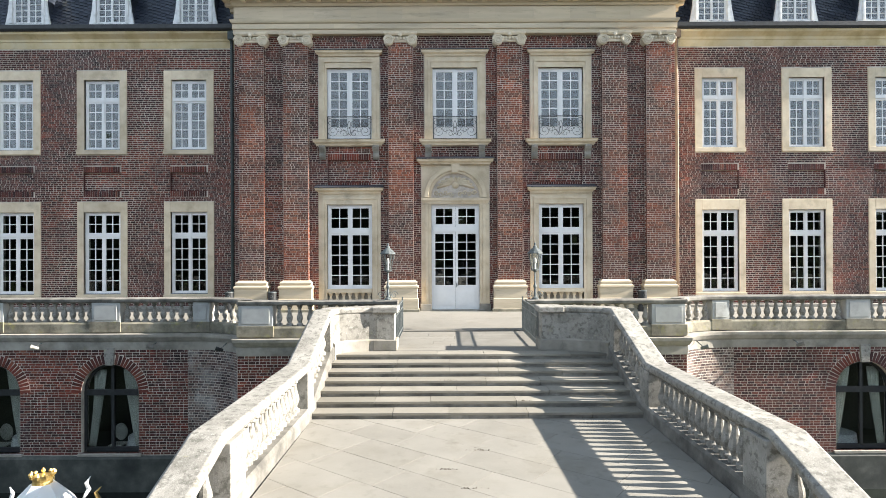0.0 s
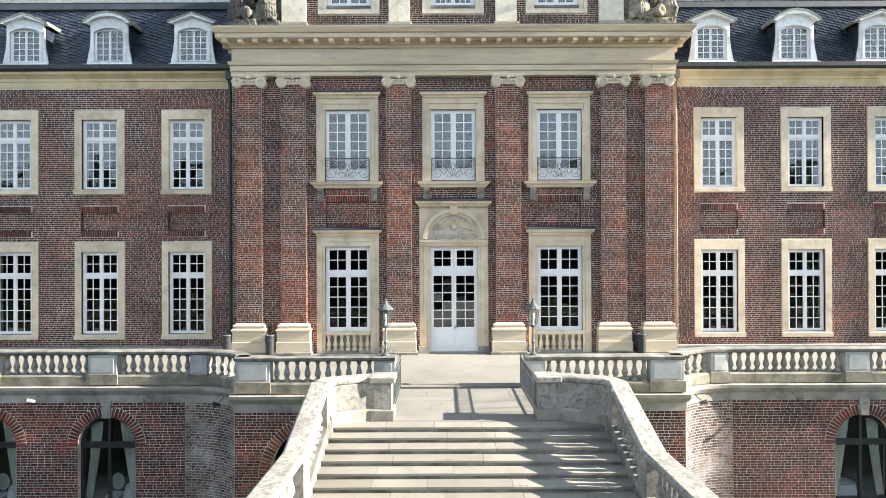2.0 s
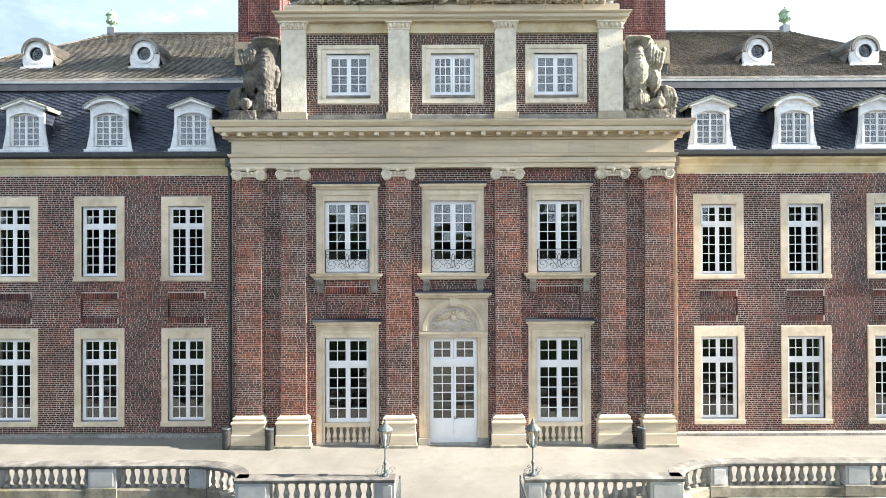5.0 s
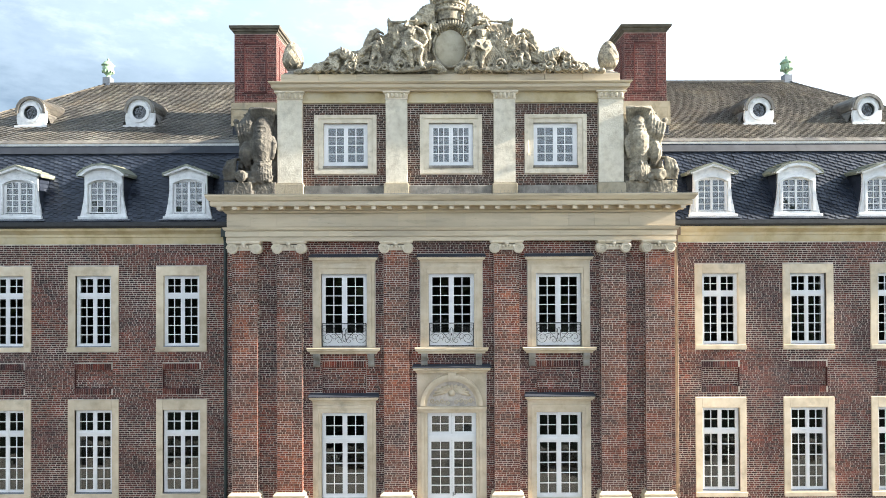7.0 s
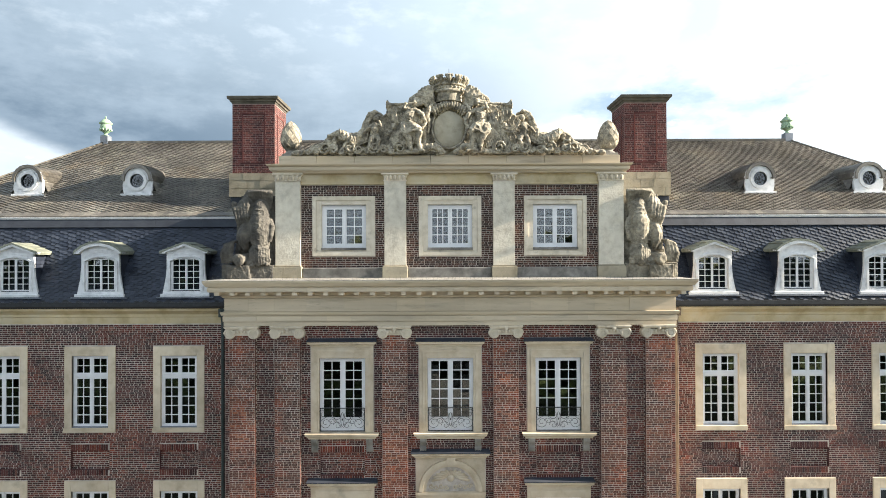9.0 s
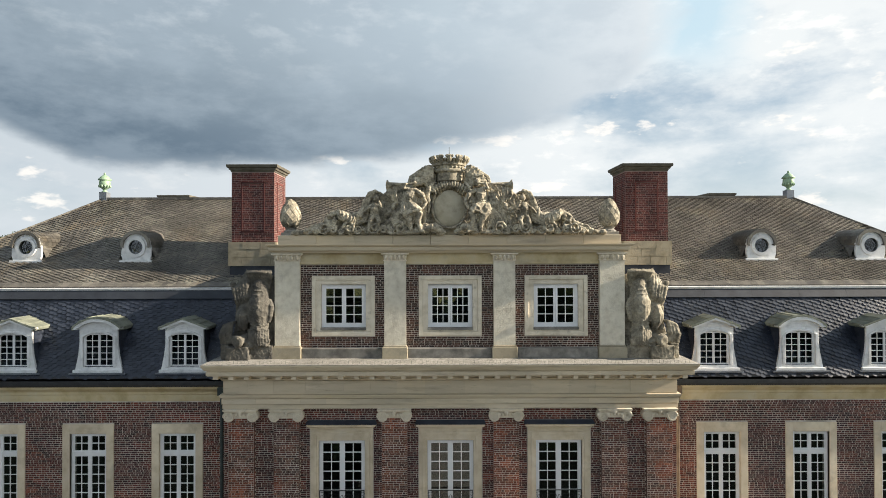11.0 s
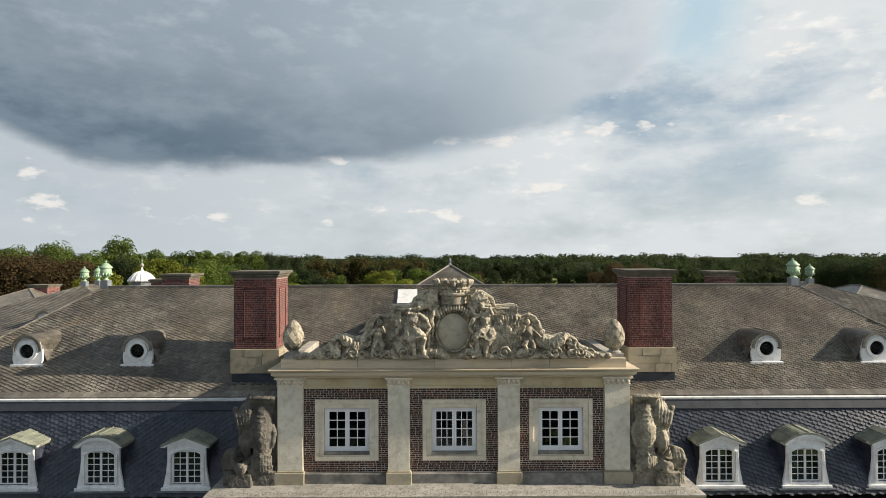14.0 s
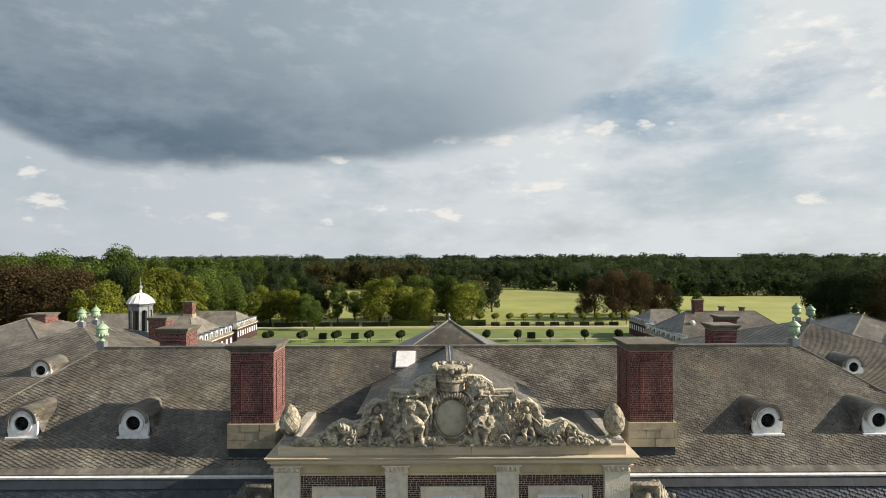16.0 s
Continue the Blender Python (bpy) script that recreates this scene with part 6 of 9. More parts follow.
def oculus(name="oculus_dormer"):
    d = thing(name, "small white roof dormer with a round window", "dormer", group="round dormers", kind="structure")
    r, cz, hw, n = 0.385, 0.70, 0.70, 24
    circ = lambda q, c=cz: [(q * math.cos(2 * math.pi * i / n), c + q * math.sin(2 * math.pi * i / n)) for i in range(n + 1)]
    outl = []
    for i in range(n + 1):
        a = 2 * math.pi * i / n
        if math.sin(a) >= 0:
            outl.append((hw * math.cos(a), cz + 0.08 + (hw - 0.04) * math.sin(a)))
        else:
            k = 1 / max(abs(math.cos(a)) / (hw + 0.07), abs(math.sin(a)) / (cz))
            outl.append((k * math.cos(a), cz + k * math.sin(a)))
    part("front", B().ring(outl, circ(r), 0.0, 0.14), M_WHITE_W, d, bevel=0.01)
    part("round_frame", B().ring(circ(r + 0.14), circ(r - 0.02), -0.07, 0.1), M_WHITE_W, d)
    part("lead_rim", B().ring(circ(r + 0.01), circ(r - 0.03), -0.02, 0.1), M_IRON, d)
    bars = B()
    for k in range(4):
        a = math.pi * k / 4 + 0.39
        bars.tube([(-(r - 0.04) * math.cos(a), 0.05, cz - (r - 0.04) * math.sin(a)), ((r - 0.04) * math.cos(a), 0.05, cz + (r - 0.04) * math.sin(a))], 0.012, 5)
    bars.tube([(0.2 * math.cos(2 * math.pi * k / 12), 0.05, cz + 0.2 * math.sin(2 * math.pi * k / 12)) for k in range(13)], 0.012, 5)
    part("glazing_bars", bars, M_BLACK, d)
    p = part("pane", B().prism(circ(r - 0.03)[:-1], 0.06, 0.068), M_GLASS_D, d)
    p.visible_shadow = False
    top = [(hw + 0.08, cz + 0.02), (hw + 0.08, cz + 0.10)] + [((hw + 0.07) * math.cos(math.pi * i / 12), cz + 0.10 + (hw + 0.04) * math.sin(math.pi * i / 12)) for i in range(1, 12)] + [(-hw - 0.08, cz + 0.10), (-hw - 0.08, cz + 0.02)]
    tin = [(hw - 0.02, cz + 0.02), (hw - 0.02, cz + 0.09)] + [((hw - 0.02) * math.cos(math.pi * i / 12), cz + 0.09 + (hw - 0.05) * math.sin(math.pi * i / 12)) for i in range(1, 12)] + [(-hw + 0.02, cz + 0.09), (-hw + 0.02, cz + 0.02)]
    part("hood_moulding", B().ring(top, tin, -0.05, 0.1), M_WHITE_W, d)
    rf = part("dormer_roof", B().ring([(x * 0.99, z + 0.012) for x, z in top], [(x * 0.95, z - 0.05) for x, z in tin], -0.12, 2.15), M_SLATE, d, "slated barrel roof of the dormer")
    sl = B()
    for j in range(6):
        y = 0.0 + j * 0.3
        for i in range(12):
            a0, a1 = math.pi * i / 12, math.pi * (i + 1) / 12 - 0.02
            R1, R2 = hw + 0.11, hw + 0.085
            sl.add([(R1 * math.cos(a0), y - 0.04, cz + 0.10 + R1 * 0.95 * math.sin(a0)), (R1 * math.cos(a1), y - 0.04, cz + 0.10 + R1 * 0.95 * math.sin(a1)), (R2 * math.cos(a1), y + 0.3, cz + 0.10 + R2 * 0.95 * math.sin(a1)), (R2 * math.cos(a0), y + 0.3, cz + 0.10 + R2 * 0.95 * math.sin(a0))], [(0, 1, 2, 3)])
    part("slating", sl, M_SLATE, rf, kind="stuff")
    for s in (-1, 1):
        ck = B()
        for k in range(6):
            z = 0.0 + k * 0.15
            hw2 = hw + 0.30 * (1 - k / 6) ** 1.6
            y = 0.14
            while y < 0.3 + z * 1.5 + 0.3:
                ck.add([(s * (hw2 + 0.03), y, z - 0.03), (s * (hw2 + 0.05), y + 0.3, z), (s * (hw2 - 0.06), y + 0.3, z + 0.18), (s * (hw2 - 0.07), y, z + 0.16)], [(0, 1, 2, 3)])
                y += 0.3
        part("cheek", ck, M_SLATE, d, kind="stuff")
    part("sill", B().box(-0.84, 0.84, -0.10, 0.2, -0.10, 0.02), M_WHITE_W, d, bevel=0.02)
    return d


oc = oculus()
oc.matrix_basis = pose(-16.25, 5.45, 18.28)
for x in (-21.95, 16.3, 22.0):
    copy_thing(oc, pose(x, 5.45, 18.28))


# ---------------------------------------------------------------- chimneys, urns, cones
def face_bricks(parent, hw, y, z0, z1, holes, mat_, ang, singles=0, seed=1):
    bricks(parent, pose(0, 0, 0, 0, 0, ang) @ pose(0, -y, 0), free(-hw, hw, holes), z0, z1, mat_, singles=singles, zone=lambda x_, z_: True, seed=seed)


def chimney(cx, cy, hw, z0, zb, z1, singles):
    c = thing("chimney", "tall square red brick chimney stack on a pale stone base", "chimney", at=(cx, cy, 0), kind="structure")
    st = part("stack", B().box(-hw, hw, -hw, hw, zb, z1 - 0.3), M_MORTAR_D, c)
    p = hw * 0.5
    for k, ang in enumerate((0, 90, -90)):
        # a sunk panel is shown by a raised margin of brick round it
        face_bricks(st, hw, hw, zb, z1 - 0.32, [(-p, p, zb + 0.55, z1 - 0.9)], M_CHIM, ang, singles if k == 0 else 0, 20 + k)
    for ang in (0, 90, -90):
        part("panel_margin", B().box(-p - 0.05, -p, -hw - 0.03, -hw + 0.01, zb + 0.5, z1 - 0.85).box(p, p + 0.05, -hw - 0.03, -hw + 0.01, zb + 0.5, z1 - 0.85)
                   .box(-p - 0.05, p + 0.05, -hw - 0.03, -hw + 0.01, z1 - 0.9, z1 - 0.82).box(-p - 0.05, p + 0.05, -hw - 0.03, -hw + 0.01, zb + 0.48, zb + 0.55), M_CHIM, st, at=pose(0, 0, 0, 0, 0, ang))
        face_bricks(st, p, hw - 0.001, zb + 0.55, z1 - 0.9, [], M_CHIM, ang, 0, 30)
    bs = part("stone_base", B().box(-hw - 0.12, hw + 0.12, -hw - 0.12, hw + 0.12, z0, zb), M_ASHLAR, c)
    r2 = random.Random(4)
    for ang in (0, 90, -90):
        z = z0
        while z < zb - 0.05:
            h = min(r2.uniform(0.38, 0.55), zb - z)
            x = -hw - 0.12
            while x < hw + 0.11:
                ln = min(r2.uniform(0.6, 1.1), hw + 0.12 - x)
                part("ashlar", B().box(x + 0.01, x + ln - 0.01, -hw - 0.14 - r2.uniform(0, 0.02), -hw - 0.115, z + 0.01, z + h - 0.01), M_ASHLAR, bs, at=pose(0, 0, 0, 0, 0, ang), bevel=0.0)
                x += ln
            z += h
    q = [(-hw, -hw, 0), (hw, -hw, 0), (hw, hw, 0), (-hw, hw, 0)]
    part("cap", B().sweep([(-0.3, z1 - 0.32), (0.02, z1 - 0.32), (0.05, z1 - 0.24), (0.10, z1 - 0.22), (0.12, z1 - 0.14), (0.20, z1 - 0.10), (0.22, z1), (-0.3, z1 + 0.03)], q, True).box(-hw + 0.2, hw - 0.2, -hw + 0.2, hw - 0.2, z1 - 0.3, z1 - 0.01), M_CAP, c, "moulded stone chimney cap")
    part("cover", B().box(-hw - 0.21, hw + 0.21, -hw - 0.21, hw + 0.21, z1 + 0.004, z1 + 0.04), M_CAP, c)
    return c


chimney(-9.86, 5.55, 1.07, 18.0, 19.2, 23.06, 300)
chimney(10.0, 5.55, 1.07, 18.0, 19.2, 23.06, 300)
for x in (-9.86, 10.0):
    part("chimney_saddle", B().box(x - 1.15, x + 1.15, 4.42, 6.7, 16.9, 17.998).box(x - 1.3, x + 1.3, 4.3, 4.42, 17.1, 17.5), M_FLASH, kind="structure", label="dark lead saddle under the chimney", bevel=0.02)


def urn(x, y, z, k=1.0):
    u = thing("roof_urn", "green copper urn finial on a lead-clad block", "finial", at=(x, y, z), group="roof urns")
    part("block", B().box(-0.3 * k, 0.3 * k, -0.3 * k, 0.3 * k, -0.6, 0.62 * k), M_LEAD, u)
    prof = [(0.16, 0.6), (0.24, 0.62), (0.24, 0.68), (0.14, 0.74), (0.13, 0.82), (0.22, 0.90), (0.36, 1.02), (0.42, 1.18), (0.42, 1.50), (0.38, 1.56), (0.50, 1.62), (0.50, 1.70), (0.40, 1.78), (0.30, 1.92), (0.16, 2.02), (0.08, 2.06)]
    b = B().lathe([(r * k, q * k) for r, q in prof], n=18)
    part("body", b, M_COPPER, u, smooth=True)
    part("knob", B().ball((0, 0, 2.14 * k), (0.09 * k, 0.09 * k, 0.12 * k)), M_COPPER, u)
    gd = B()
    for i in range(12):
        a = 2 * math.pi * i / 12
        gd.ball((0.42 * k * math.cos(a), 0.42 * k * math.sin(a), 1.12 * k), (0.07 * k, 0.07 * k, 0.12 * k), 6, 4)
    part("gadroon", gd, M_COPPER, u)
    return u


for x in (-20.95, 20.9):
    urn(x, RDG_Y, RDG_Z - 0.05, 0.74)


def pine_cone(x):
    c = thing("stone_cone", "weathered stone pine cone finial", "finial", at=(x, 0.95, 19.4), group="cone finials")
    part("pedestal", B().box(-0.34, 0.34, -0.34, 0.34, 0, 0.14).lathe([(0.3, 0.14), (0.3, 0.2), (0.2, 0.26), (0.24, 0.34), (0.3, 0.36)], n=14), M_GREYST, c, bevel=0.01)
    b = B()
    prof = [(0.22, 0.36), (0.36, 0.5), (0.43, 0.68), (0.45, 0.85), (0.42, 1.05), (0.34, 1.28), (0.22, 1.48), (0.09, 1.6), (0.03, 1.64)]
    b.lathe(prof, n=20)
    ridges = []

    def rad(z):
        for (r0, z0), (r1, z1) in zip(prof, prof[1:]):
            if z0 <= z <= z1:
                return r0 + (r1 - r0) * (z - z0) / (z1 - z0)
        return 0.03
    for sg in (-1, 1):
        for k in range(9):
            pts = []
            for j in range(15):
                z = 0.4 + 1.18 * j / 14
                a = 2 * math.pi * k / 9 + sg * 2.0 * j / 14
                pts.append((rad(z) * math.cos(a), rad(z) * math.sin(a), z))
            ridges.append((pts, [0.034 - 0.0014 * j for j in range(15)]))
    body = part("cone", b, M_SCULPT, c, smooth=True)
    for pts, rr in ridges:
        part("scale_ridge", B().tube(pts, rr, 5), M_SCULPT, body)
    return c


pine_cone(-7.05)
pine_cone(7.1)
sk = thing("skylight", "small white roof hatch lying on the slates", "skylight", kind="structure")
sk.matrix_basis = Matrix.Translation((-2.55, 9.35, RDG_Z - (RDG_Y - 9.35) * v_up.z / v_up.y)) @ pose(0, 0, 0, math.degrees(math.atan2(v_up.z, v_up.y)), 0, 0)
part("hatch_frame", B().box(-0.62, 0.62, -0.1, 1.3, 0.0, 0.12), M_LEAD, sk)
part("hatch_lid", B().box(-0.56, 0.56, -0.04, 1.24, 0.124, 0.16), M_WHITE_W, sk)

# rear pyramid roof over the garden front
rear = part("rear_roof", B().add([(-4.8, 10.4, 20.3), (4.9, 10.4, 20.3), (4.9, 19.5, 20.3), (-4.8, 19.5, 20.3), (0.05, 14.2, 23.2)], [(0, 1, 4), (1, 2, 4), (2, 3, 4), (3, 0, 4), (3, 2, 1, 0)]), M_SLATE, kind="structure", label="grey slate pyramid roof over the garden front")
part("hip", B().tube([(0.05, 14.2, 23.22), (-4.8, 10.4, 20.33)], 0.07, 6).tube([(0.05, 14.2, 23.22), (4.9, 10.4, 20.33)], 0.07, 6), M_SLATE, rear)
part("knob", B().lathe([(0.12, 0.0), (0.12, 0.1), (0.05, 0.2), (0.1, 0.35), (0.04, 0.5)], (0.05, 14.2, 23.15), 10), M_LEAD, rear)


# cross roof from the ridge to the carved pediment
cross = part("cross_roof", B().add([(-4.2, 1.5, 20.3), (4.2, 1.5, 20.3), (4.2, 8.45, 20.3), (-4.2, 8.45, 20.3), (0, 3.4, 21.95), (0, 10.85, 21.95)], [(0, 1, 4), (1, 2, 5, 4), (2, 3, 5), (3, 0, 4, 5), (3, 2, 1, 0)]), M_UNDER, kind="structure", label="grey slate cross roof behind the carved pediment")
for s in (-1, 1):
    cv = Vector((-s * 4.2, 0, 1.65))
    slates(cross, (s * 4.25, 0, 20.32), (0, 1, 0), cv, [(1.6, 0), (8.4, 0), (10.8, cv.length), (3.4, cv.length)], M_SLATE, 0.25, 0.19)
part("ridge_capping", B().tube([(0, 3.4, 21.98), (0, 10.8, 21.98)], 0.11, 6), M_LEAD, cross)
part("cross_roof_wall", B().box(-4.1, 4.1, 1.6, 8.0, 19.1, 20.28), M_SLATE, cross)


def block_roof(name, label, x0, x1, y0, y1, ze, zr, along_y, wall_z=-5.0, peak=0.0):
    """A hipped roof on plain walls."""
    hw = (x1 - x0) / 2 if along_y else (y1 - y0) / 2
    cx, cy = (x0 + x1) / 2, (y0 + y1) / 2
    in_ = peak or hw * 0.9
    r0, r1 = ((cx, y0 + in_), (cx, y1 - in_)) if along_y else ((x0 + in_, cy), (x1 - in_, cy))
    h = thing(name, label, "building")
    P = [(x0, y0, ze), (x1, y0, ze), (x1, y1, ze), (x0, y1, ze), (*r0, zr), (*r1, zr)]
    F = [(0, 1, 4), (1, 2, 5, 4), (2, 3, 5), (3, 0, 4, 5), (3, 2, 1, 0)] if along_y else [(0, 1, 5, 4), (1, 2, 5), (2, 3, 4, 5), (3, 0, 4), (3, 2, 1, 0)]
    rf = part("roof", B().add(P, F), M_SLATE, h)
    rr = B()
    for i, j in ((0, 4), (3, 4 if not along_y else 5), (1, 5 if not along_y else 4), (2, 5), (4, 5)):
        rr.tube([P[i], P[j]], 0.1, 5)
    part("ridge_capping", rr, M_SLATE, rf)
    part("wall", B().box(x0 + 0.4, x1 - 0.4, y0 + 0.4, y1 - 0.4, wall_z, ze - 0.02), M_BRICK, h)
    return h, rf, P


for s in (-1, 1):
    CX = s * 32.7
    h, rf, P = block_roof("corner_pavilion", "corner pavilion with a large grey slate roof", CX - 14.3, CX + 14.3, 13.7, 43.9, 16.0, 21.2, True, peak=14.3)
    vv = Vector((0, 14.3, 5.2))
    slates(rf, (CX, 13.65, 16.02), (1, 0, 0), vv, [(-14.3, 0), (14.3, 0), (0, vv.length)], M_SLATE, 0.27, 0.21, turn=-24)
    vs_ = Vector((s * 14.3, 0, 5.2))
    slates(rf, (CX - s * 14.35, 28.8, 16.02), (0, 1, 0), vs_, [(-15.1, 0), (15.1, 0), (0.8, vs_.length), (-0.8, vs_.length)], M_SLATE, 0.32, 0.24)
    urn(CX, 28.0, 21.1, 0.82)
    urn(CX + s * -0.25, 29.7, 21.1, 0.82)
    copy_thing(oc, pose(s * 30.9, 20.0, 18.15))
    copy_thing(oc, pose(s * 37.5, 18.4, 17.6))
    block_roof("rear_block", "rear corner block with a grey slate roof", s * 51 - 11, s * 51 + 11, 36.0, 60.0, 15.4, 19.9, True, peak=11)
    copy_thing(oc, pose(s * 52.0, 40.5, 17.3))
chimney(-18.6, 15.9, 0.90, 14, 18.6, 22.6, 0)
chimney(-27.5, 32.0, 0.80, 14, 17.6, 21.6, 0)
chimney(18.85, 15.9, 0.74, 14, 18.6, 22.65, 0)
chimney(26.9, 32.0, 0.78, 14, 17.6, 21.5, 0)
chimney(-50.5, 49.0, 1.2, 12, 15.6, 20.3, 0)


# ---------------------------------------------------------------- ground and garden
GZ = -4.6
part("ground", B().add([(-4000, -4000, GZ - 1.2), (4000, -4000, GZ - 1.2), (4000, 16, GZ - 1.2), (-4000, 16, GZ - 1.2), (4000, 60, GZ), (-4000, 60, GZ), (4000, 4500, GZ), (-4000, 4500, GZ)],
                                [(0, 1, 2, 3), (3, 2, 4, 5), (5, 4, 6, 7)]), M_FIELD, kind="structure", label="broad green pasture reaching to the woods")
part("forecourt", B().box(-6.5, 6.8, -70, END_Y - 3.78, -6.0, FORE_Z), M_PAVE, kind="structure", label="paved approach in front of the stairs")
part("lawn", B().box(-160, 160, 150, 226, GZ, GZ + 0.12), M_GRASS, kind="structure", label="mown lawns of the garden parterre")


def strip(name, label, x0, x1, y0, y1, z, mat_):
    return part(name, B().box(x0, x1, y0, y1, z - 0.1, z), mat_, kind="structure", label=label)


for y in (176.0, 196.0):
    strip("gravel_walk", "pale gravel walk across the garden", -130, 130, y, y + 1.6, GZ + 0.15, M_PATH)
strip("gravel_walk", "pale gravel walk on the axis of the garden", -3.2, 3.2, 150, 250, GZ + 0.18, M_PATH)
strip("gravel_walk", "pale gravel walk behind the hedge", -130, 130, 231, 236, GZ + 0.1, M_PATH)


part("far_ground", B().add([(-4000, 690, GZ + 0.06), (4000, 690, GZ + 0.06), (4000, 4500, GZ + 0.06), (-4000, 4500, GZ + 0.06)], [(0, 1, 2, 3)]), M_LEAF_D, kind="structure", label="dark wooded country reaching to the horizon")


# ---------------------------------------------------------------- trees
def leaves(b, rnd, c, r, n, size):
    """A clump: many small crossed leaf sprays in an uneven ball."""
    for _ in range(n):
        while True:
            p = Vector((rnd.uniform(-1, 1), rnd.uniform(-1, 1), rnd.uniform(-1, 1)))
            if 0.3 < p.length < 1:
                break
        p = p.normalized() * p.length ** 0.45
        q = Vector((c[0] + p.x * r[0], c[1] + p.y * r[1], c[2] + p.z * r[2]))
        s = size * rnd.uniform(0.6, 1.35)
        nrm = (p + Vector((rnd.uniform(-0.7, 0.7), rnd.uniform(-0.7, 0.7), rnd.uniform(-0.4, 0.9)))).normalized()
        a = nrm.orthogonal().normalized()
        a.rotate(Matrix.Rotation(rnd.uniform(0, 6.3), 3, nrm))
        e = nrm.cross(a)
        b.add([q + a * s, q + e * s * 0.75 + nrm * s * 0.2, q - a * s, q - e * s * 0.75 - nrm * s * 0.15], [(0, 1, 2, 3)])


def crown_mesh(rnd, h, w, lobes, n, size, material, low=0.28):
    b = B()
    leaves(b, rnd, (0, 0, h * (0.5 + low / 2)), (w * 0.36, w * 0.36, h * (0.5 - low / 2) * 0.86), n, size)
    for _ in range(lobes):
        a, f = rnd.uniform(0, 6.3), rnd.uniform(low + 0.05, 0.93)
        rad = w * 0.5 * math.sin(math.pi * min(0.97, 0.18 + 0.82 * (f - low) / (1 - low))) ** 0.6
        k = rnd.uniform(0.7, 1.0)
        lr = w * rnd.uniform(0.15, 0.25)
        leaves(b, rnd, (rad * k * 0.75 * math.cos(a), rad * k * 0.75 * math.sin(a), h * f), (lr, lr, lr * 0.8), n // 6, size)
    me = bpy.data.meshes.new("crown")
    me.from_pydata(b.v, [], b.f)
    me.materials.append(material)
    return me


def tree(name, label, seed, h, w, material, lobes=36, n=1500, size=0.30, low=0.12, category="tree", group=""):
    rnd = random.Random(seed)
    t = thing(name, label, category, group=group)
    tr = B().tube([(0, 0, -0.3), (0.06 * rnd.uniform(-1, 1), 0, h * 0.2), (0.2 * rnd.uniform(-1, 1), 0.2, h * 0.5), (0, 0, h * 0.78)], [w * 0.045, w * 0.035, w * 0.025, w * 0.006], 8)
    for i in range(7):
        a, f = rnd.uniform(0, 6.3), rnd.uniform(0.26, 0.6)
        tr.tube([(0, 0, h * f), (w * 0.18 * math.cos(a), w * 0.18 * math.sin(a), h * (f + 0.08)), (w * 0.36 * math.cos(a), w * 0.36 * math.sin(a), h * (f + 0.22))], [w * 0.018, w * 0.012, w * 0.004], 5)
    part("trunk", tr, M_BARK, t)
    part("crown", crown_mesh(rnd, h, w, lobes, n, size, material, low), None, t)
    return t


KINDS = [tree("deciduous_tree", "tall green broadleaf tree in the park", 1, 22, 15, M_LEAF),
         tree("deciduous_tree", "broad yellow-green lime tree in early autumn", 2, 20, 15, M_LEAF_Y),
         tree("deciduous_tree", "dark green tree at the edge of the wood", 3, 24, 16, M_LEAF_D),
         tree("copper_beech", "dark copper beech tree", 4, 23, 18, M_LEAF_R, lobes=30, n=1200, low=0.16),
         tree("deciduous_tree", "yellow-green slender tree in the park", 5, 21, 10, M_LEAF_Y, lobes=26),
         tree("deciduous_tree", "green slender tree in the park", 6, 23, 11, M_LEAF, lobes=26),
         tree("deciduous_tree", "very tall green park tree with a rounded crown", 7, 25, 17, M_LEAF, lobes=34)]
used = set()


def plant(k, x, y, s, sx=1.0):
    m = pose(x, y, GZ, 0, 0, (x * 37 + y * 11) % 360) @ Matrix.Diagonal((s * sx, s * sx, s, 1))
    if k in used:
        sc = KINDS[k].scale
        return copy_thing(KINDS[k], m @ Matrix.Diagonal((1 / sc.x, 1 / sc.y, 1 / sc.z, 1)))
    KINDS[k].matrix_basis = m
    used.add(k)
    return KINDS[k]


rt = random.Random(21)
# groups that close the garden in the middle
for k, x, y, s, sx in ((0, -62, 258, 0.80, 0.9), (2, -66, 262, 0.9, 0.9), (5, -48.5, 246, 0.86, 1.05), (0, -55, 226, 0.56, 0.9), (2, -58, 250, 0.8, 1), (0, -61, 238, 0.66, 1.0), (4, -68, 240, 0.8, 1.2), (1, -72, 246, 0.8, 1.0), (0, -43, 262, 0.62, 1.0), (0, -70, 262, 0.8, 1),
                       (1, -29, 246, 1.04, 1.3), (1, -18, 250, 0.84, 1.2), (0, -11, 262, 0.98, 1.15), (1, -8.5, 244, 0.80, 1.1), (1, 9.5, 246, 0.92, 1.3), (0, 14, 262, 0.85, 1.1), (0, -24, 262, 0.95, 1.1), (5, 2, 268, 0.95, 1.3), (3, 17, 275, 0.85, 0.7), (1, 4, 275, 0.9, 1), (5, -3, 285, 0.95, 1),
                       (2, 27, 300, 0.82, 0.95)):
    plant(k, x, y, s, sx)
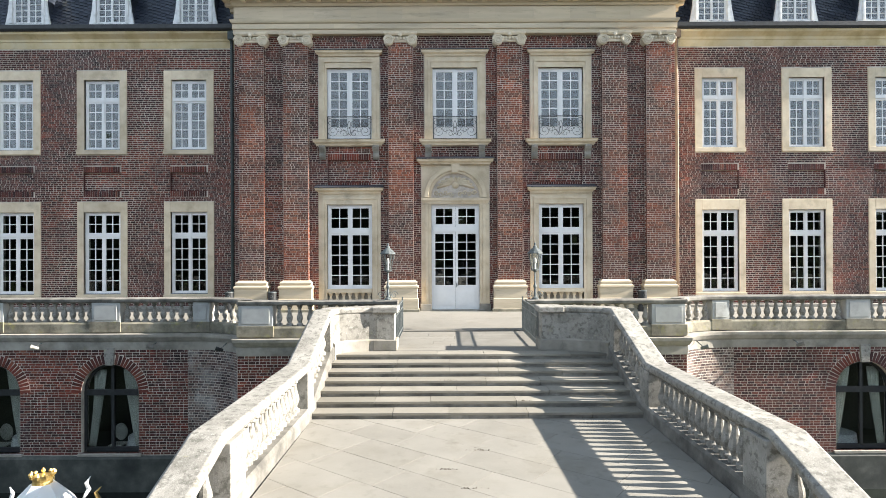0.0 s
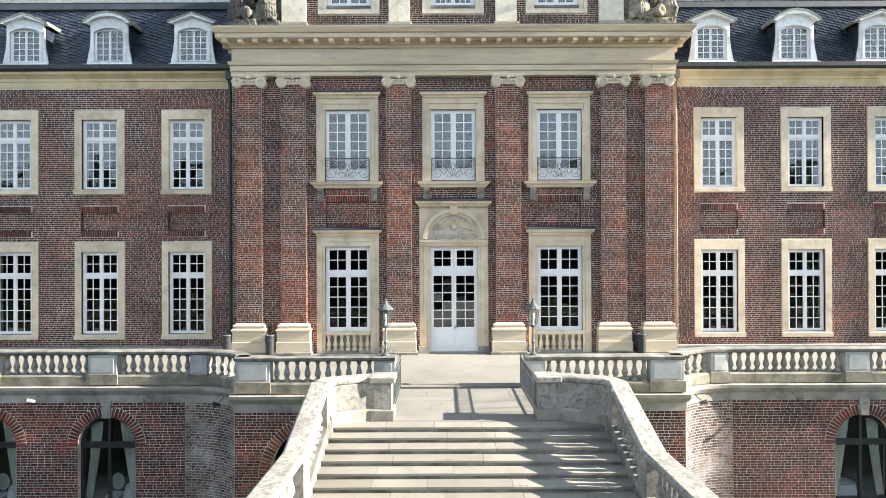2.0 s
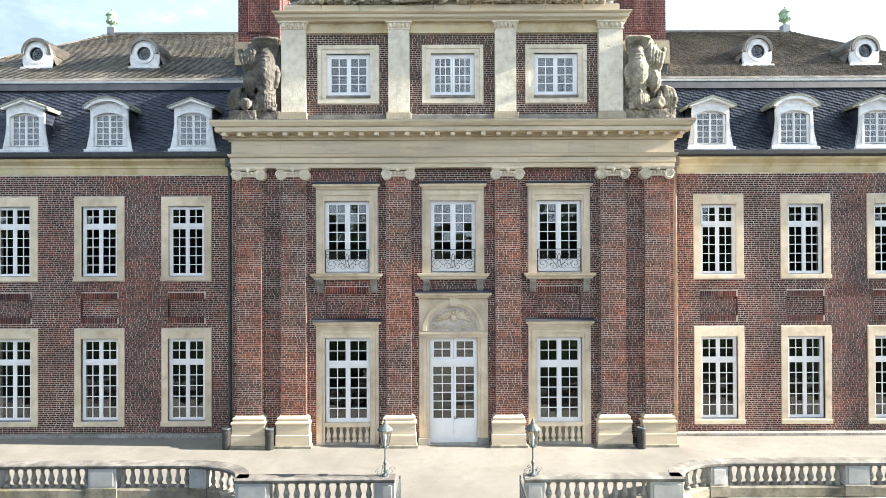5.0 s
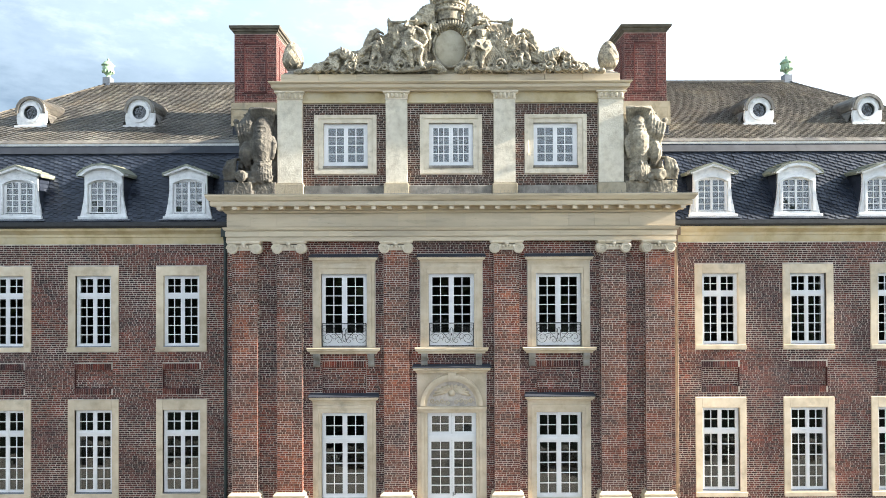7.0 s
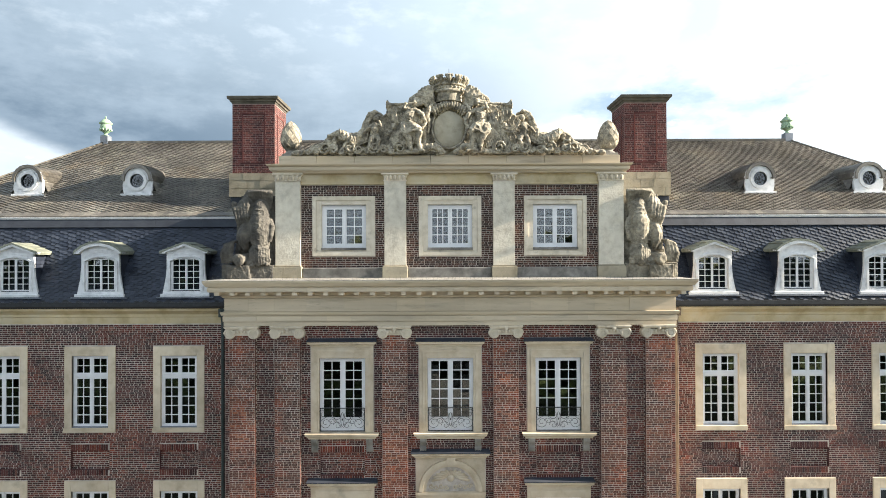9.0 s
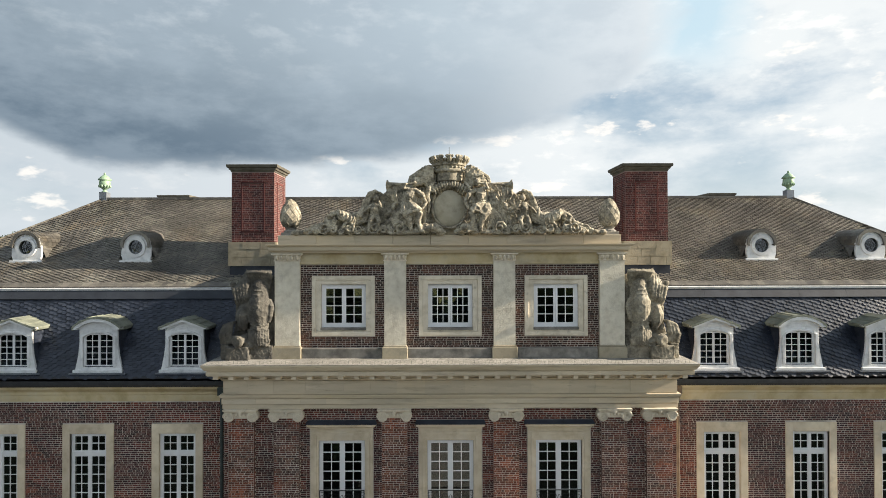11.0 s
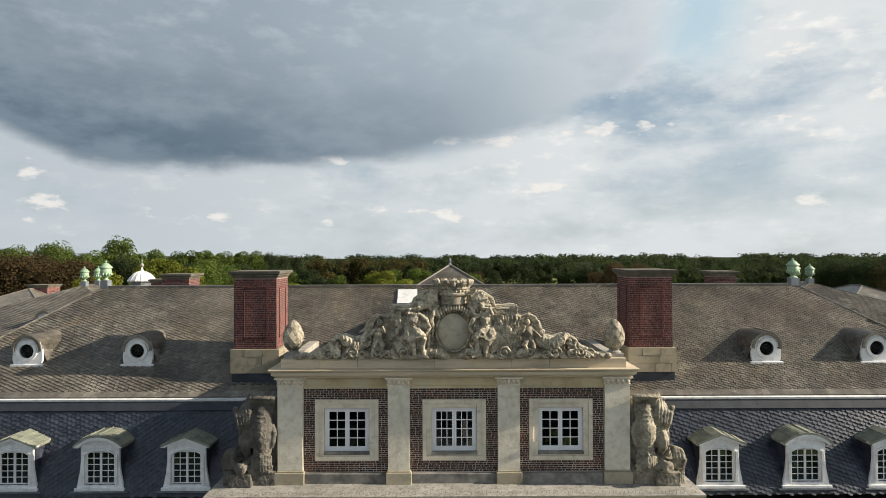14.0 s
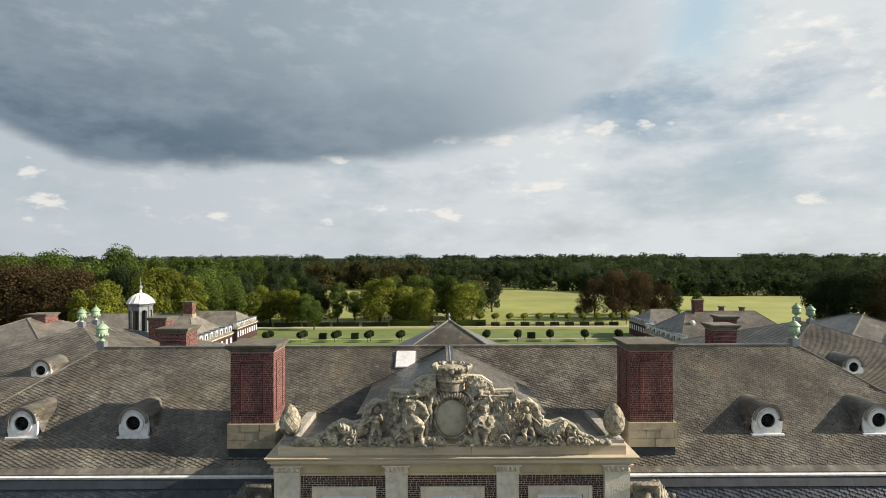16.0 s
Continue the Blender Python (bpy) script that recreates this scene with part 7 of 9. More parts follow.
# left park edge: kind, bearing (side over distance), distance, height, width factor
EX, EY = -0.4, -24.9
HEIGHT = (22, 20, 24, 23, 21, 23, 25)
for k, q, d, h, sx in ((3, -0.775, 215, 29, 1.0), (3, -0.735, 205, 28, 1.0), (3, -0.70, 212, 28.5, 1.0), (6, -0.655, 245, 35.0, 0.85), (3, -0.672, 205, 26, 1.0), (3, -0.628, 210, 27, 1.0), (6, -0.72, 255, 33.5, 0.9),
                       (6, -0.545, 245, 37.0, 0.68), (5, -0.58, 240, 31.5, 1.0), (0, -0.60, 232, 29, 0.9), (2, -0.555, 228, 28, 0.8), (4, -0.585, 198, 24.5, 0.9), (4, -0.565, 203, 25, 0.95), (4, -0.61, 196, 22, 0.9),
                       (1, -0.492, 222, 27, 0.85), (1, -0.462, 226, 26.5, 0.85), (4, -0.43, 228, 25.5, 1.1), (0, -0.405, 240, 26.5, 0.85), (2, -0.52, 235, 27, 0.8), (0, -0.36, 262, 22.5, 0.9), (0, -0.385, 280, 26, 0.9), (2, -0.34, 300, 24, 0.9),
                       (4, -0.318, 268, 16, 1.25), (4, -0.292, 270, 16.5, 1.25), (1, -0.305, 285, 17, 0.8), (0, -0.262, 300, 20, 0.9), (2, -0.285, 320, 23, 0.9),
                       (0, -0.48, 290, 31, 0.75), (5, -0.45, 310, 31.5, 1.0), (5, -0.42, 315, 32, 1.0), (5, -0.395, 320, 32, 1.0), (5, -0.37, 325, 31.5, 1.0), (5, -0.345, 335, 31.5, 1.0), (0, -0.315, 340, 30.5, 0.7), (2, -0.30, 350, 30, 0.8), (2, -0.275, 345, 28, 0.8), (2, -0.25, 360, 28, 0.8), (5, -0.51, 300, 31, 1.0), (2, -0.63, 280, 31, 0.9), (2, -0.68, 285, 31, 0.9), (2, -0.76, 290, 32, 0.9),
                       (2, -0.53, 262, 27, 0.9), (2, -0.60, 262, 28, 0.9), (2, -0.44, 270, 25, 0.9)):
    plant(k, EX + q * d, EY + d, h / HEIGHT[k], sx)
# right clumps
for k, x, y, s, sx in ((3, 69, 262, 0.60, 0.9), (3, 76, 270, 0.84, 0.8), (3, 82, 258, 1.04, 0.8), (3, 88.5, 266, 0.86, 0.85), (3, 95, 259, 1.02, 0.8), (3, 101, 268, 0.90, 0.8), (3, 107, 262, 0.74, 0.9), (2, 114, 266, 0.62, 1.0), (3, 91, 284, 0.95, 0.8), (2, 103, 282, 0.86, 0.9),
                       (2, 150, 205, 1.0, 1.0), (2, 160, 200, 1.1, 1), (3, 166, 190, 1.1, 1), (2, 172, 205, 1.15, 1), (2, 182, 210, 1.2, 1), (0, 143, 305, 0.45, 1), (2, 158, 215, 1.1, 1)):
    plant(k, x, y, s, sx)


# far woods, one body of countless trees
def woods(name, label, spots_, material, seed, size):
    rnd = random.Random(seed)
    acc = B()
    for x, y, h, w in spots_:
        for _ in range(9):
            a, q = rnd.uniform(0, 6.3), rnd.uniform(0.10, 0.36) * w
            lr = w * rnd.uniform(0.14, 0.25)
            leaves(acc, rnd, (x + q * math.cos(a), y + q * math.sin(a), GZ + h * rnd.uniform(0.38, 0.86)), (lr, lr, lr * 0.95), 30, size * max(1, w / 16))
        leaves(acc, rnd, (x + rnd.uniform(-0.2, 0.2) * w, y - w * 0.15, GZ + h * 0.28), (w * 0.55, w * 0.45, h * 0.30), 70, size * 1.1 * max(1, w / 16))
        leaves(acc, rnd, (x + rnd.uniform(-0.2, 0.2) * w, y, GZ + h * 0.86), (w * 0.26, w * 0.26, h * 0.16), 16, size * 0.8 * max(1, w / 16))
    me = bpy.data.meshes.new(name)
    me.from_pydata(acc.v, [], acc.f)
    me.materials.append(material)
    o = new(name, me)
    return tagged(o, label, "woods", kind="stuff")


lists = {0: [], 1: [], 2: [], 3: []}
for i in range(330):                       # the edge of the wood behind the meadow
    x = rt.uniform(-190, 430)
    far = 512 - 1.1 * min(75, max(0, x - 90)) - 0.05 * max(0, x - 165) + 8 * math.sin(x * 0.03) + rt.uniform(0, 60)
    tall = 25.0 if -10 < x < 110 else 21.5 if x < 110 else 17.5 + (far - 420) * 0.04
    lists[rt.choice((0, 2, 2, 2, 2))].append((x, far, tall + rt.triangular(-10, 4.0, 0), rt.uniform(7, 16)))
for i in range(110):                       # lower bushy margin
    x = rt.uniform(60, 330)
    lists[rt.choice((0, 0, 2))].append((x, 503 - 1.1 * min(75, max(0, x - 90)) - 0.05 * max(0, x - 165) + rt.uniform(-6, 4), rt.uniform(9, 15), rt.uniform(8, 12)))
for i in range(34):                        # brown tinged crowns
    x = rt.uniform(-170, -15)
    lists[3].append((x, rt.uniform(490, 540), rt.uniform(24, 28), rt.uniform(12, 18)))
for i in range(150):
    x = rt.uniform(-420, 620)
    lists[rt.choice((0, 2, 2))].append((x, rt.uniform(590, 680), rt.uniform(17, 24), rt.uniform(14, 24)))
for i in range(120):
    x = rt.uniform(-420, -150)
    lists[rt.choice((0, 2, 2))].append((x, rt.uniform(330, 460), rt.uniform(20, 27), rt.uniform(11, 17)))
for i in range(240):
    x = rt.uniform(-1000, 1200)
    lists[rt.choice((0, 2))].append((x, rt.uniform(900, 1100), rt.uniform(18, 24), rt.uniform(26, 36)))
for i in range(150):
    x = rt.uniform(-2600, 2800)
    lists[rt.choice((0, 2))].append((x, rt.uniform(2000, 2500), rt.uniform(14, 20), rt.uniform(70, 95)))
woods("far_woods", "brown tinged woodland beyond the meadow", lists[3], M_LEAF_B, 45, 0.8)
woods("far_woods", "mixed green woodland beyond the meadow", lists[0], M_LEAF_W, 41, 0.75)
woods("far_woods", "dark green woodland beyond the meadow", lists[2], M_LEAF_D, 42, 0.75)
behind = [(rt.uniform(-150, 110), rt.uniform(-88, -60), rt.uniform(15, 22), rt.uniform(11, 16)) for _ in range(130)]
part("moat_water", B().box(-200, -7.2, -55, 10, -5.79, -5.75).box(7.5, 200, -55, 10, -5.79, -5.75), M_WATER, kind="structure", label="dark still water of the moat")
part("bank", B().box(-200, 200, -130, -55, -5.9, -3.4), M_GRASS, kind="structure", label="grassy far bank of the moat")
woods("woods_opposite", "dark green trees facing the palace front", behind, M_LEAF_D, 44, 1.8)


# clipped garden trees
def topiary(name, label, seed, h, w, material):
    rnd = random.Random(seed)
    t = thing(name, label, "tree", group="clipped trees on the lawn")
    part("trunk", B().tube([(0, 0, -0.2), (0, 0, h * 0.75)], [0.11, 0.09], 7), M_BARK, t)
    b = B()
    leaves(b, rnd, (0, 0, h - w * 0.42), (w / 2, w / 2, w * 0.44), 420, 0.22)
    leaves(b, rnd, (0, 0, h - w * 0.42), (w * 0.42, w * 0.42, w * 0.38), 200, 0.3)
    me = bpy.data.meshes.new("crown")
    me.from_pydata(b.v, [], b.f)
    me.materials.append(material)
    part("crown", me, None, t)
    return t


tp = topiary("clipped_tree", "small clipped round tree on the lawn", 51, 4.0, 2.9, M_LEAF_D)
first = True
for x in (-52.0, -39.5, -27.5, -16.0, 15.5, 27.0, 38.8, 51.5, 64.0, -64.5):
    for dx, yy in ((0, 189.0), (0.6, 192.5)):
        m = pose(x + dx, yy, GZ + 0.12)
        if first:
            tp.matrix_basis = m
            first = False
        else:
            copy_thing(tp, m)
tp2 = topiary("young_tree", "young tree standing before the hedge", 52, 5.2, 2.7, M_LEAF_Y)
first = True
for i in range(11):
    for dx, yy in ((0, 240.0), (1.2, 243.0)):
        x = 16.4 + i * 6.6
        m = pose(x + dx, yy, GZ)
        if first:
            tp2.matrix_basis = m
            first = False
        else:
            copy_thing(tp2, m)


def hedge(x0, x1, y0, y1, h, material=M_LEAF_D, seed=5):
    rnd = random.Random(seed + int(x0 * 7))
    b = B().box(x0, x1, y0, y1, GZ, GZ + h * 0.93)
    for _ in range(int(60 * (x1 - x0) * h / 3)):
        x, z = rnd.uniform(x0, x1), rnd.uniform(0.1, h)
        y = y0 - 0.05
        if rnd.random() < 0.45:
            z, y = h, rnd.uniform(y0, y1)
        s = rnd.uniform(0.12, 0.26)
        b.add([(x - s, y, GZ + z - s), (x + s, y - 0.08, GZ + z - s * 0.6), (x + s * 0.8, y, GZ + z + s), (x - s * 0.7, y - 0.05, GZ + z + s * 0.7)], [(0, 1, 2, 3)])
    o = part("hedge", b, material)
    return tagged(o, "clipped dark green hedge block", "hedge", group="garden hedges")


for i in range(10):
    hedge(14.8 + i * 6.6, 18.4 + i * 6.6, 236, 238, 1.5)
for i in range(5):
    hedge(-88 + i * 13.0, -76.5 + i * 13.0, 236, 238, 1.6)
for x in (-33.4, 33.2, -45.5):
    hedge(x - 1.3, x + 1.3, 196.5, 199, 2.2)
for x0, x1 in ((-24, -6), (6.0, 19)):
    hedge(x0, x1, 238, 241, 2.2, M_LEAF)


# ---------------------------------------------------------------- outlying buildings
def range_house(s, x0, x1, y0, y1, ze, zr, peak, n, dw, oval=()):
    """Brick range with a hipped slate roof; white dormers stand along the eaves that face the garden axis."""
    h, rf, P = block_roof("service_range", "long brick range with a grey slate hipped roof and white dormers", x0, x1, y0, y1, ze, zr, False, GZ, peak=peak)
    wx = x1 if s < 0 else x0
    for i in range(n):
        y = y0 + 1.6 + i * (y1 - y0 - 3.2) / (n - 1)
        dm = part("dormer", B().prism([(-dw, 0), (dw, 0), (dw, 1.3 * dw + 0.5), (dw * 0.6, 1.3 * dw + 0.85), (-dw * 0.6, 1.3 * dw + 0.85), (-dw, 1.3 * dw + 0.5)], 0.0, 1.6), M_WHITE_W, h, at=pose(wx + s * 0.5, y, ze + 0.3, 0, 0, -s * 90))
        part("dormer_window", B().box(-dw * 0.55, dw * 0.55, -0.03, 0.0, 0.25, 1.3 * dw + 0.35), M_BLACK, dm)
        part("dormer_roof", B().box(-dw - 0.12, dw + 0.12, -0.15, 2.0, 1.3 * dw + 0.86, 1.3 * dw + 0.98), M_LEAD, dm)
        part("window", B().box(-0.55, 0.55, -0.06, 0.02, 0, 1.9), M_WHITE, h, at=pose(wx + s * 0.4, y, ze - 3.2, 0, 0, -s * 90))
    part("eaves", B().box(x0 + 0.2, x1 - 0.2, y0 + 0.2, y1 - 0.2, ze - 0.35, ze - 0.03), M_STONE, h)
    for f, g in oval:                        # small round dormers on the near slope
        cx = x0 + (x1 - x0) * f
        hy = y0 + (y1 - y0) / 2 * g
        hz = ze + (zr - ze) * g
        part("round_dormer", B().ball((cx, hy, hz + 0.3), (0.7, 0.6, 0.7), 12, 8), M_WHITE_W, h)
    return h


for s in (-1, 1):
    lo, hi = sorted((s * (60.0 if s < 0 else 57.0), s * (100.0 if s < 0 else 89.0)))
    range_house(s, lo, hi, 117, 144, 5.3, 12.2, 7.0, 8, 0.75, ((0.75, 0.5),) if s < 0 else ((0.2, 0.6), (0.42, 0.35)))
    lo, hi = sorted((s * 74.0, s * (112.0 if s < 0 else 92.0)))
    range_house(s, lo, hi, 187, 211, 1.0, 6.2, 5.0, 9, 0.6)
    chimney(s * 67, 130.5, 1.1, 9, 12.0, 15.2, 0)
for x, z in ((74.5, 13.2), (80.0, 13.0)):
    chimney(x, 133, 0.5, 10, 11.4, z, 0)


def bell_turret(x, y):
    t = thing("bell_turret", "octagonal lead-clad bell turret with arched openings and a white domed cap", "turret", at=(x, y, 0), kind="structure")
    R = 1.74
    ap, hw = R * math.cos(math.pi / 8), R * math.sin(math.pi / 8)
    part("drum", B().lathe([(R + 0.3, 5.0), (R + 0.3, 13.6), (R + 0.42, 13.7), (R + 0.42, 13.95), (R + 0.1, 14.05)], n=8), M_LEAD, t)
    for i in range(8):
        a = math.pi / 4 * i - math.pi / 2
        at = pose(ap * math.cos(a), ap * math.sin(a), 0, 0, 0, math.degrees(a) + 90)
        n = 10
        arch = [(0.42, 15.3)] + [(0.42 * math.cos(math.pi * k / n), 18.35 + 0.42 * math.sin(math.pi * k / n)) for k in range(n + 1)] + [(-0.42, 15.3)]
        edge = [(hw, 15.3)] + [(hw * min(1, max(-1, 1.5 * math.cos(math.pi * k / n))), 18.35 + min(0.95, 1.6 * math.sin(math.pi * k / n))) for k in range(n + 1)] + [(-hw, 15.3)]
        f = part("face", B().ring(edge, arch, 0.0, 0.16).box(-hw, hw, 0.0, 0.16, 14.0, 15.3), M_LEAD, t, at=at)
        part("arch_trim", B().ring([(px * 1.16, pz + (0.05 if pz > 16 else 0.0)) for px, pz in arch], arch, -0.06, 0.02), M_RAIL, f)
        part("sill", B().box(-hw, hw, -0.08, 0.05, 15.22, 15.34), M_RAIL, f)
        part("corner_strip", B().box(-hw - 0.07, -hw + 0.09, -0.06, 0.06, 14.0, 19.3), M_LEAD, f)
    # solid black drum in place of the shaded hollow behind the arches
    part("bell_chamber", B().lathe([(1.0, 14.0), (1.0, 19.3)], n=8), M_BLACK, t, "black core standing in for the shade inside the bell chamber")
    part("head", B().lathe([(R, 19.28), (R + 0.1, 19.4), (R + 0.15, 19.55), (R + 0.40, 19.68), (R + 0.42, 19.80), (R, 19.86)], n=8), M_LEAD, t)
    dome = part("dome", B().lathe([(R + 0.40, 19.82), (R + 0.22, 20.05), (R - 0.02, 20.45), (R - 0.45, 20.90), (0.75, 21.22), (0.34, 21.38), (0.20, 21.6), (0.12, 22.0)], n=24), M_WHITE_W, t, "white metal dome", smooth=True)
    for i in range(16):
        a = math.pi / 8 * i
        part("dome_rib", B().tube([(q * math.cos(a), q * math.sin(a), z) for q, z in ((R + 0.42, 19.84), (R + 0.24, 20.07), (R, 20.47), (R - 0.43, 20.92), (0.77, 21.24), (0.36, 21.40))], 0.04, 5), M_WHITE_W, dome)
    part("ball", B().ball((0, 0, 22.35), (0.30, 0.30, 0.30)), M_RAIL, t)
    part("spike", B().tube([(0, 0, 22.6), (0, 0, 23.0), (0, 0, 24.1)], [0.10, 0.05, 0.02], 6).ball((0, 0, 23.05), (0.13, 0.13, 0.13), 8, 6), M_COPPER, t)


bell_turret(-49.2, 70.5)
block_roof("rear_wing", "rear wing with a low grey slate roof", -82, -58, 60, 104, 8.0, 12.4, True, GZ)
block_roof("rear_wing", "rear wing with a low grey slate roof", 58, 82, 60, 104, 8.0, 12.4, True, GZ)
for x in (-5.5, 5.5):
    gp = thing("gate_pillar", "stone garden gate pillar with a pale figure on top", "pillar", at=(x, 252, GZ), group="garden gate pillars")
    part("shaft", B().box(-0.7, 0.7, -0.7, 0.7, 0, 3.6), M_BRICK, gp)
    part("cap", B().box(-0.9, 0.9, -0.9, 0.9, 3.6, 4.0), M_RAIL, gp)
    part("urn", B().lathe([(0.3, 4.0), (0.25, 4.3), (0.55, 4.9), (0.5, 5.6), (0.2, 6.2), (0.05, 6.4)], n=10), M_RAIL, gp)


# ---------------------------------------------------------------- carved stone on the attic
def carve(name, label, b, material, voxel, category="", parent=None, rough=0.010, folds=0.0):
    """Joins rough forms into one skin of stone with a chiselled surface."""
    o = part(name, b, material, parent, smooth=True)
    md = o.modifiers.new("remesh", "REMESH")
    md.mode, md.voxel_size, md.use_smooth_shade = "VOXEL", voxel, True
    for key, kind_, scale, amount in (("drapery relief", "MUSGRAVE", 0.20, folds), ("carved relief", "CLOUDS", 0.06, rough)):
        if not amount:
            continue
        if key not in bpy.data.textures:
            tx = bpy.data.textures.new(key, kind_)
            tx.noise_scale = scale
            if kind_ == "MUSGRAVE":
                tx.musgrave_type, tx.octaves, tx.lacunarity = "RIDGED_MULTIFRACTAL", 2.0, 2.2
        dp_ = o.modifiers.new(key, "DISPLACE")
        dp_.texture, dp_.strength, dp_.mid_level, dp_.texture_coords = bpy.data.textures[key], amount, 0.5, "LOCAL"
    return tagged(o, label, category)


pediment = thing("pediment_carving", "weathered carved stone pediment group with a crown, shield, trumpets and garlands", "sculpture")
PY, PZ = 0.42, 19.38
half = [(-6.8, 0.0), (-6.82, 0.18), (-6.6, 0.24), (-6.25, 0.20), (-5.9, 0.36), (-5.4, 0.55), (-5.05, 0.95), (-4.75, 1.08), (-4.3, 0.94), (-3.95, 1.02), (-3.78, 1.6), (-3.35, 1.95), (-2.95, 1.82), (-2.72, 1.98), (-2.68, 2.36),
        (-1.85, 2.32), (-1.76, 2.62), (-1.3, 2.93), (-0.85, 2.96), (-0.66, 2.96)]
outline = [(x, PZ + z) for x, z in half] + [(-x, PZ + z) for x, z in half[::-1]]
part("backplate", B().prism(outline[::-1], PY + 0.22, PY + 0.55), M_PLATE, pediment, "pale stone slab behind the figures", bevel=0.02)
oval = lambda q, y, n=28: [(0.74 * q * math.cos(2 * math.pi * i / n), PY + y, PZ + 1.22 + 0.88 * q * math.sin(2 * math.pi * i / n)) for i in range(n + 1)]
shield = B().ball((0, PY + 0.10, PZ + 1.22), (0.72, 0.24, 0.88), 32, 18)
shield = part("shield", shield, M_PLATE, pediment, "smooth pale oval shield", smooth=True)
part("shield_rim", B().tube(oval(1.02, -0.02), 0.055, 8), M_SCULPT, shield, smooth=True)
hood = B()
for k in range(13):                                                      # scalloped hood over the shield
    x = -0.66 + 0.11 * k
    drop = 0.62 * x * x
    hood.tube([(x * 0.82, PY - 0.02, PZ + 2.00 - 1.1 * drop), (x * 0.98, PY - 0.24, PZ + 2.20 - drop), (x * 1.06, PY - 0.20, PZ + 2.34 - drop), (x * 1.05, PY - 0.04, PZ + 2.40 - drop)], [0.045, 0.062, 0.060, 0.04], 7)
for sx in (-1, 1):
    hood.tube([(sx * (0.74 + p[0]), PY - 0.2, PZ + 1.98 + p[2]) for p in scroll(0, 0, 0.15, 1.6, 18)], 0.05, 7)
part("shield_hood", hood, M_SCULPT, shield, smooth=True)
CWN = 0.90
crown_b = B().lathe([(0.64 * CWN, 2.36), (0.66 * CWN, 2.72), (0.76 * CWN, 2.76), (0.77 * CWN, 2.84), (0.70 * CWN, 2.88), (0.71 * CWN, 3.0), (0.80 * CWN, 3.04), (0.80 * CWN, 3.10), (0.74 * CWN, 3.14), (0.76 * CWN, 3.26), (0.5 * CWN, 3.36), (0.1, 3.42)], (0, PY + 0.25, PZ), 26)
for i in range(12):                                                      # leaves of the crown
    a = 2 * math.pi * i / 12
    c, q = math.cos(a) * CWN, math.sin(a) * CWN
    crown_b.tube([(0.76 * c, PY + 0.25 + 0.76 * q, PZ + 3.12), (0.86 * c, PY + 0.25 + 0.86 * q, PZ + 3.30), (0.93 * c, PY + 0.25 + 0.93 * q, PZ + 3.44)], [0.07, 0.13, 0.09], 7)
    for e in (-0.16, 0.16):
        c2, q2 = math.cos(a + e) * CWN, math.sin(a + e) * CWN
        crown_b.ball((0.93 * c2, PY + 0.25 + 0.93 * q2, PZ + 3.38), (0.06, 0.06, 0.07), 7, 5)
    c, q = math.cos(a + 0.26) * CWN, math.sin(a + 0.26) * CWN
    crown_b.tube([(0.78 * c, PY + 0.25 + 0.78 * q, PZ + 3.10), (0.80 * c, PY + 0.25 + 0.80 * q, PZ + 3.24)], [0.03, 0.02], 6)
    crown_b.ball((0.81 * c, PY + 0.25 + 0.81 * q, PZ + 3.27), (0.065, 0.065, 0.065), 7, 5)
for i in range(22):
    a = 2 * math.pi * i / 22
    crown_b.ball((0.735 * CWN * math.cos(a), PY + 0.25 + 0.735 * CWN * math.sin(a), PZ + 2.94), (0.045, 0.045, 0.045), 6, 4)
part("crown_top", B().lathe([(0.02, 3.4), (0.012, 3.9)], (0, PY + 0.25, PZ), 5), M_IRON, carve("crown", "stone crown with leaf points", crown_b, M_SCULPT, 0.022, "", pediment, 0.006), "thin iron rod")


def mirrored(fn):
    for s in (-1, 1):
        fn(s)


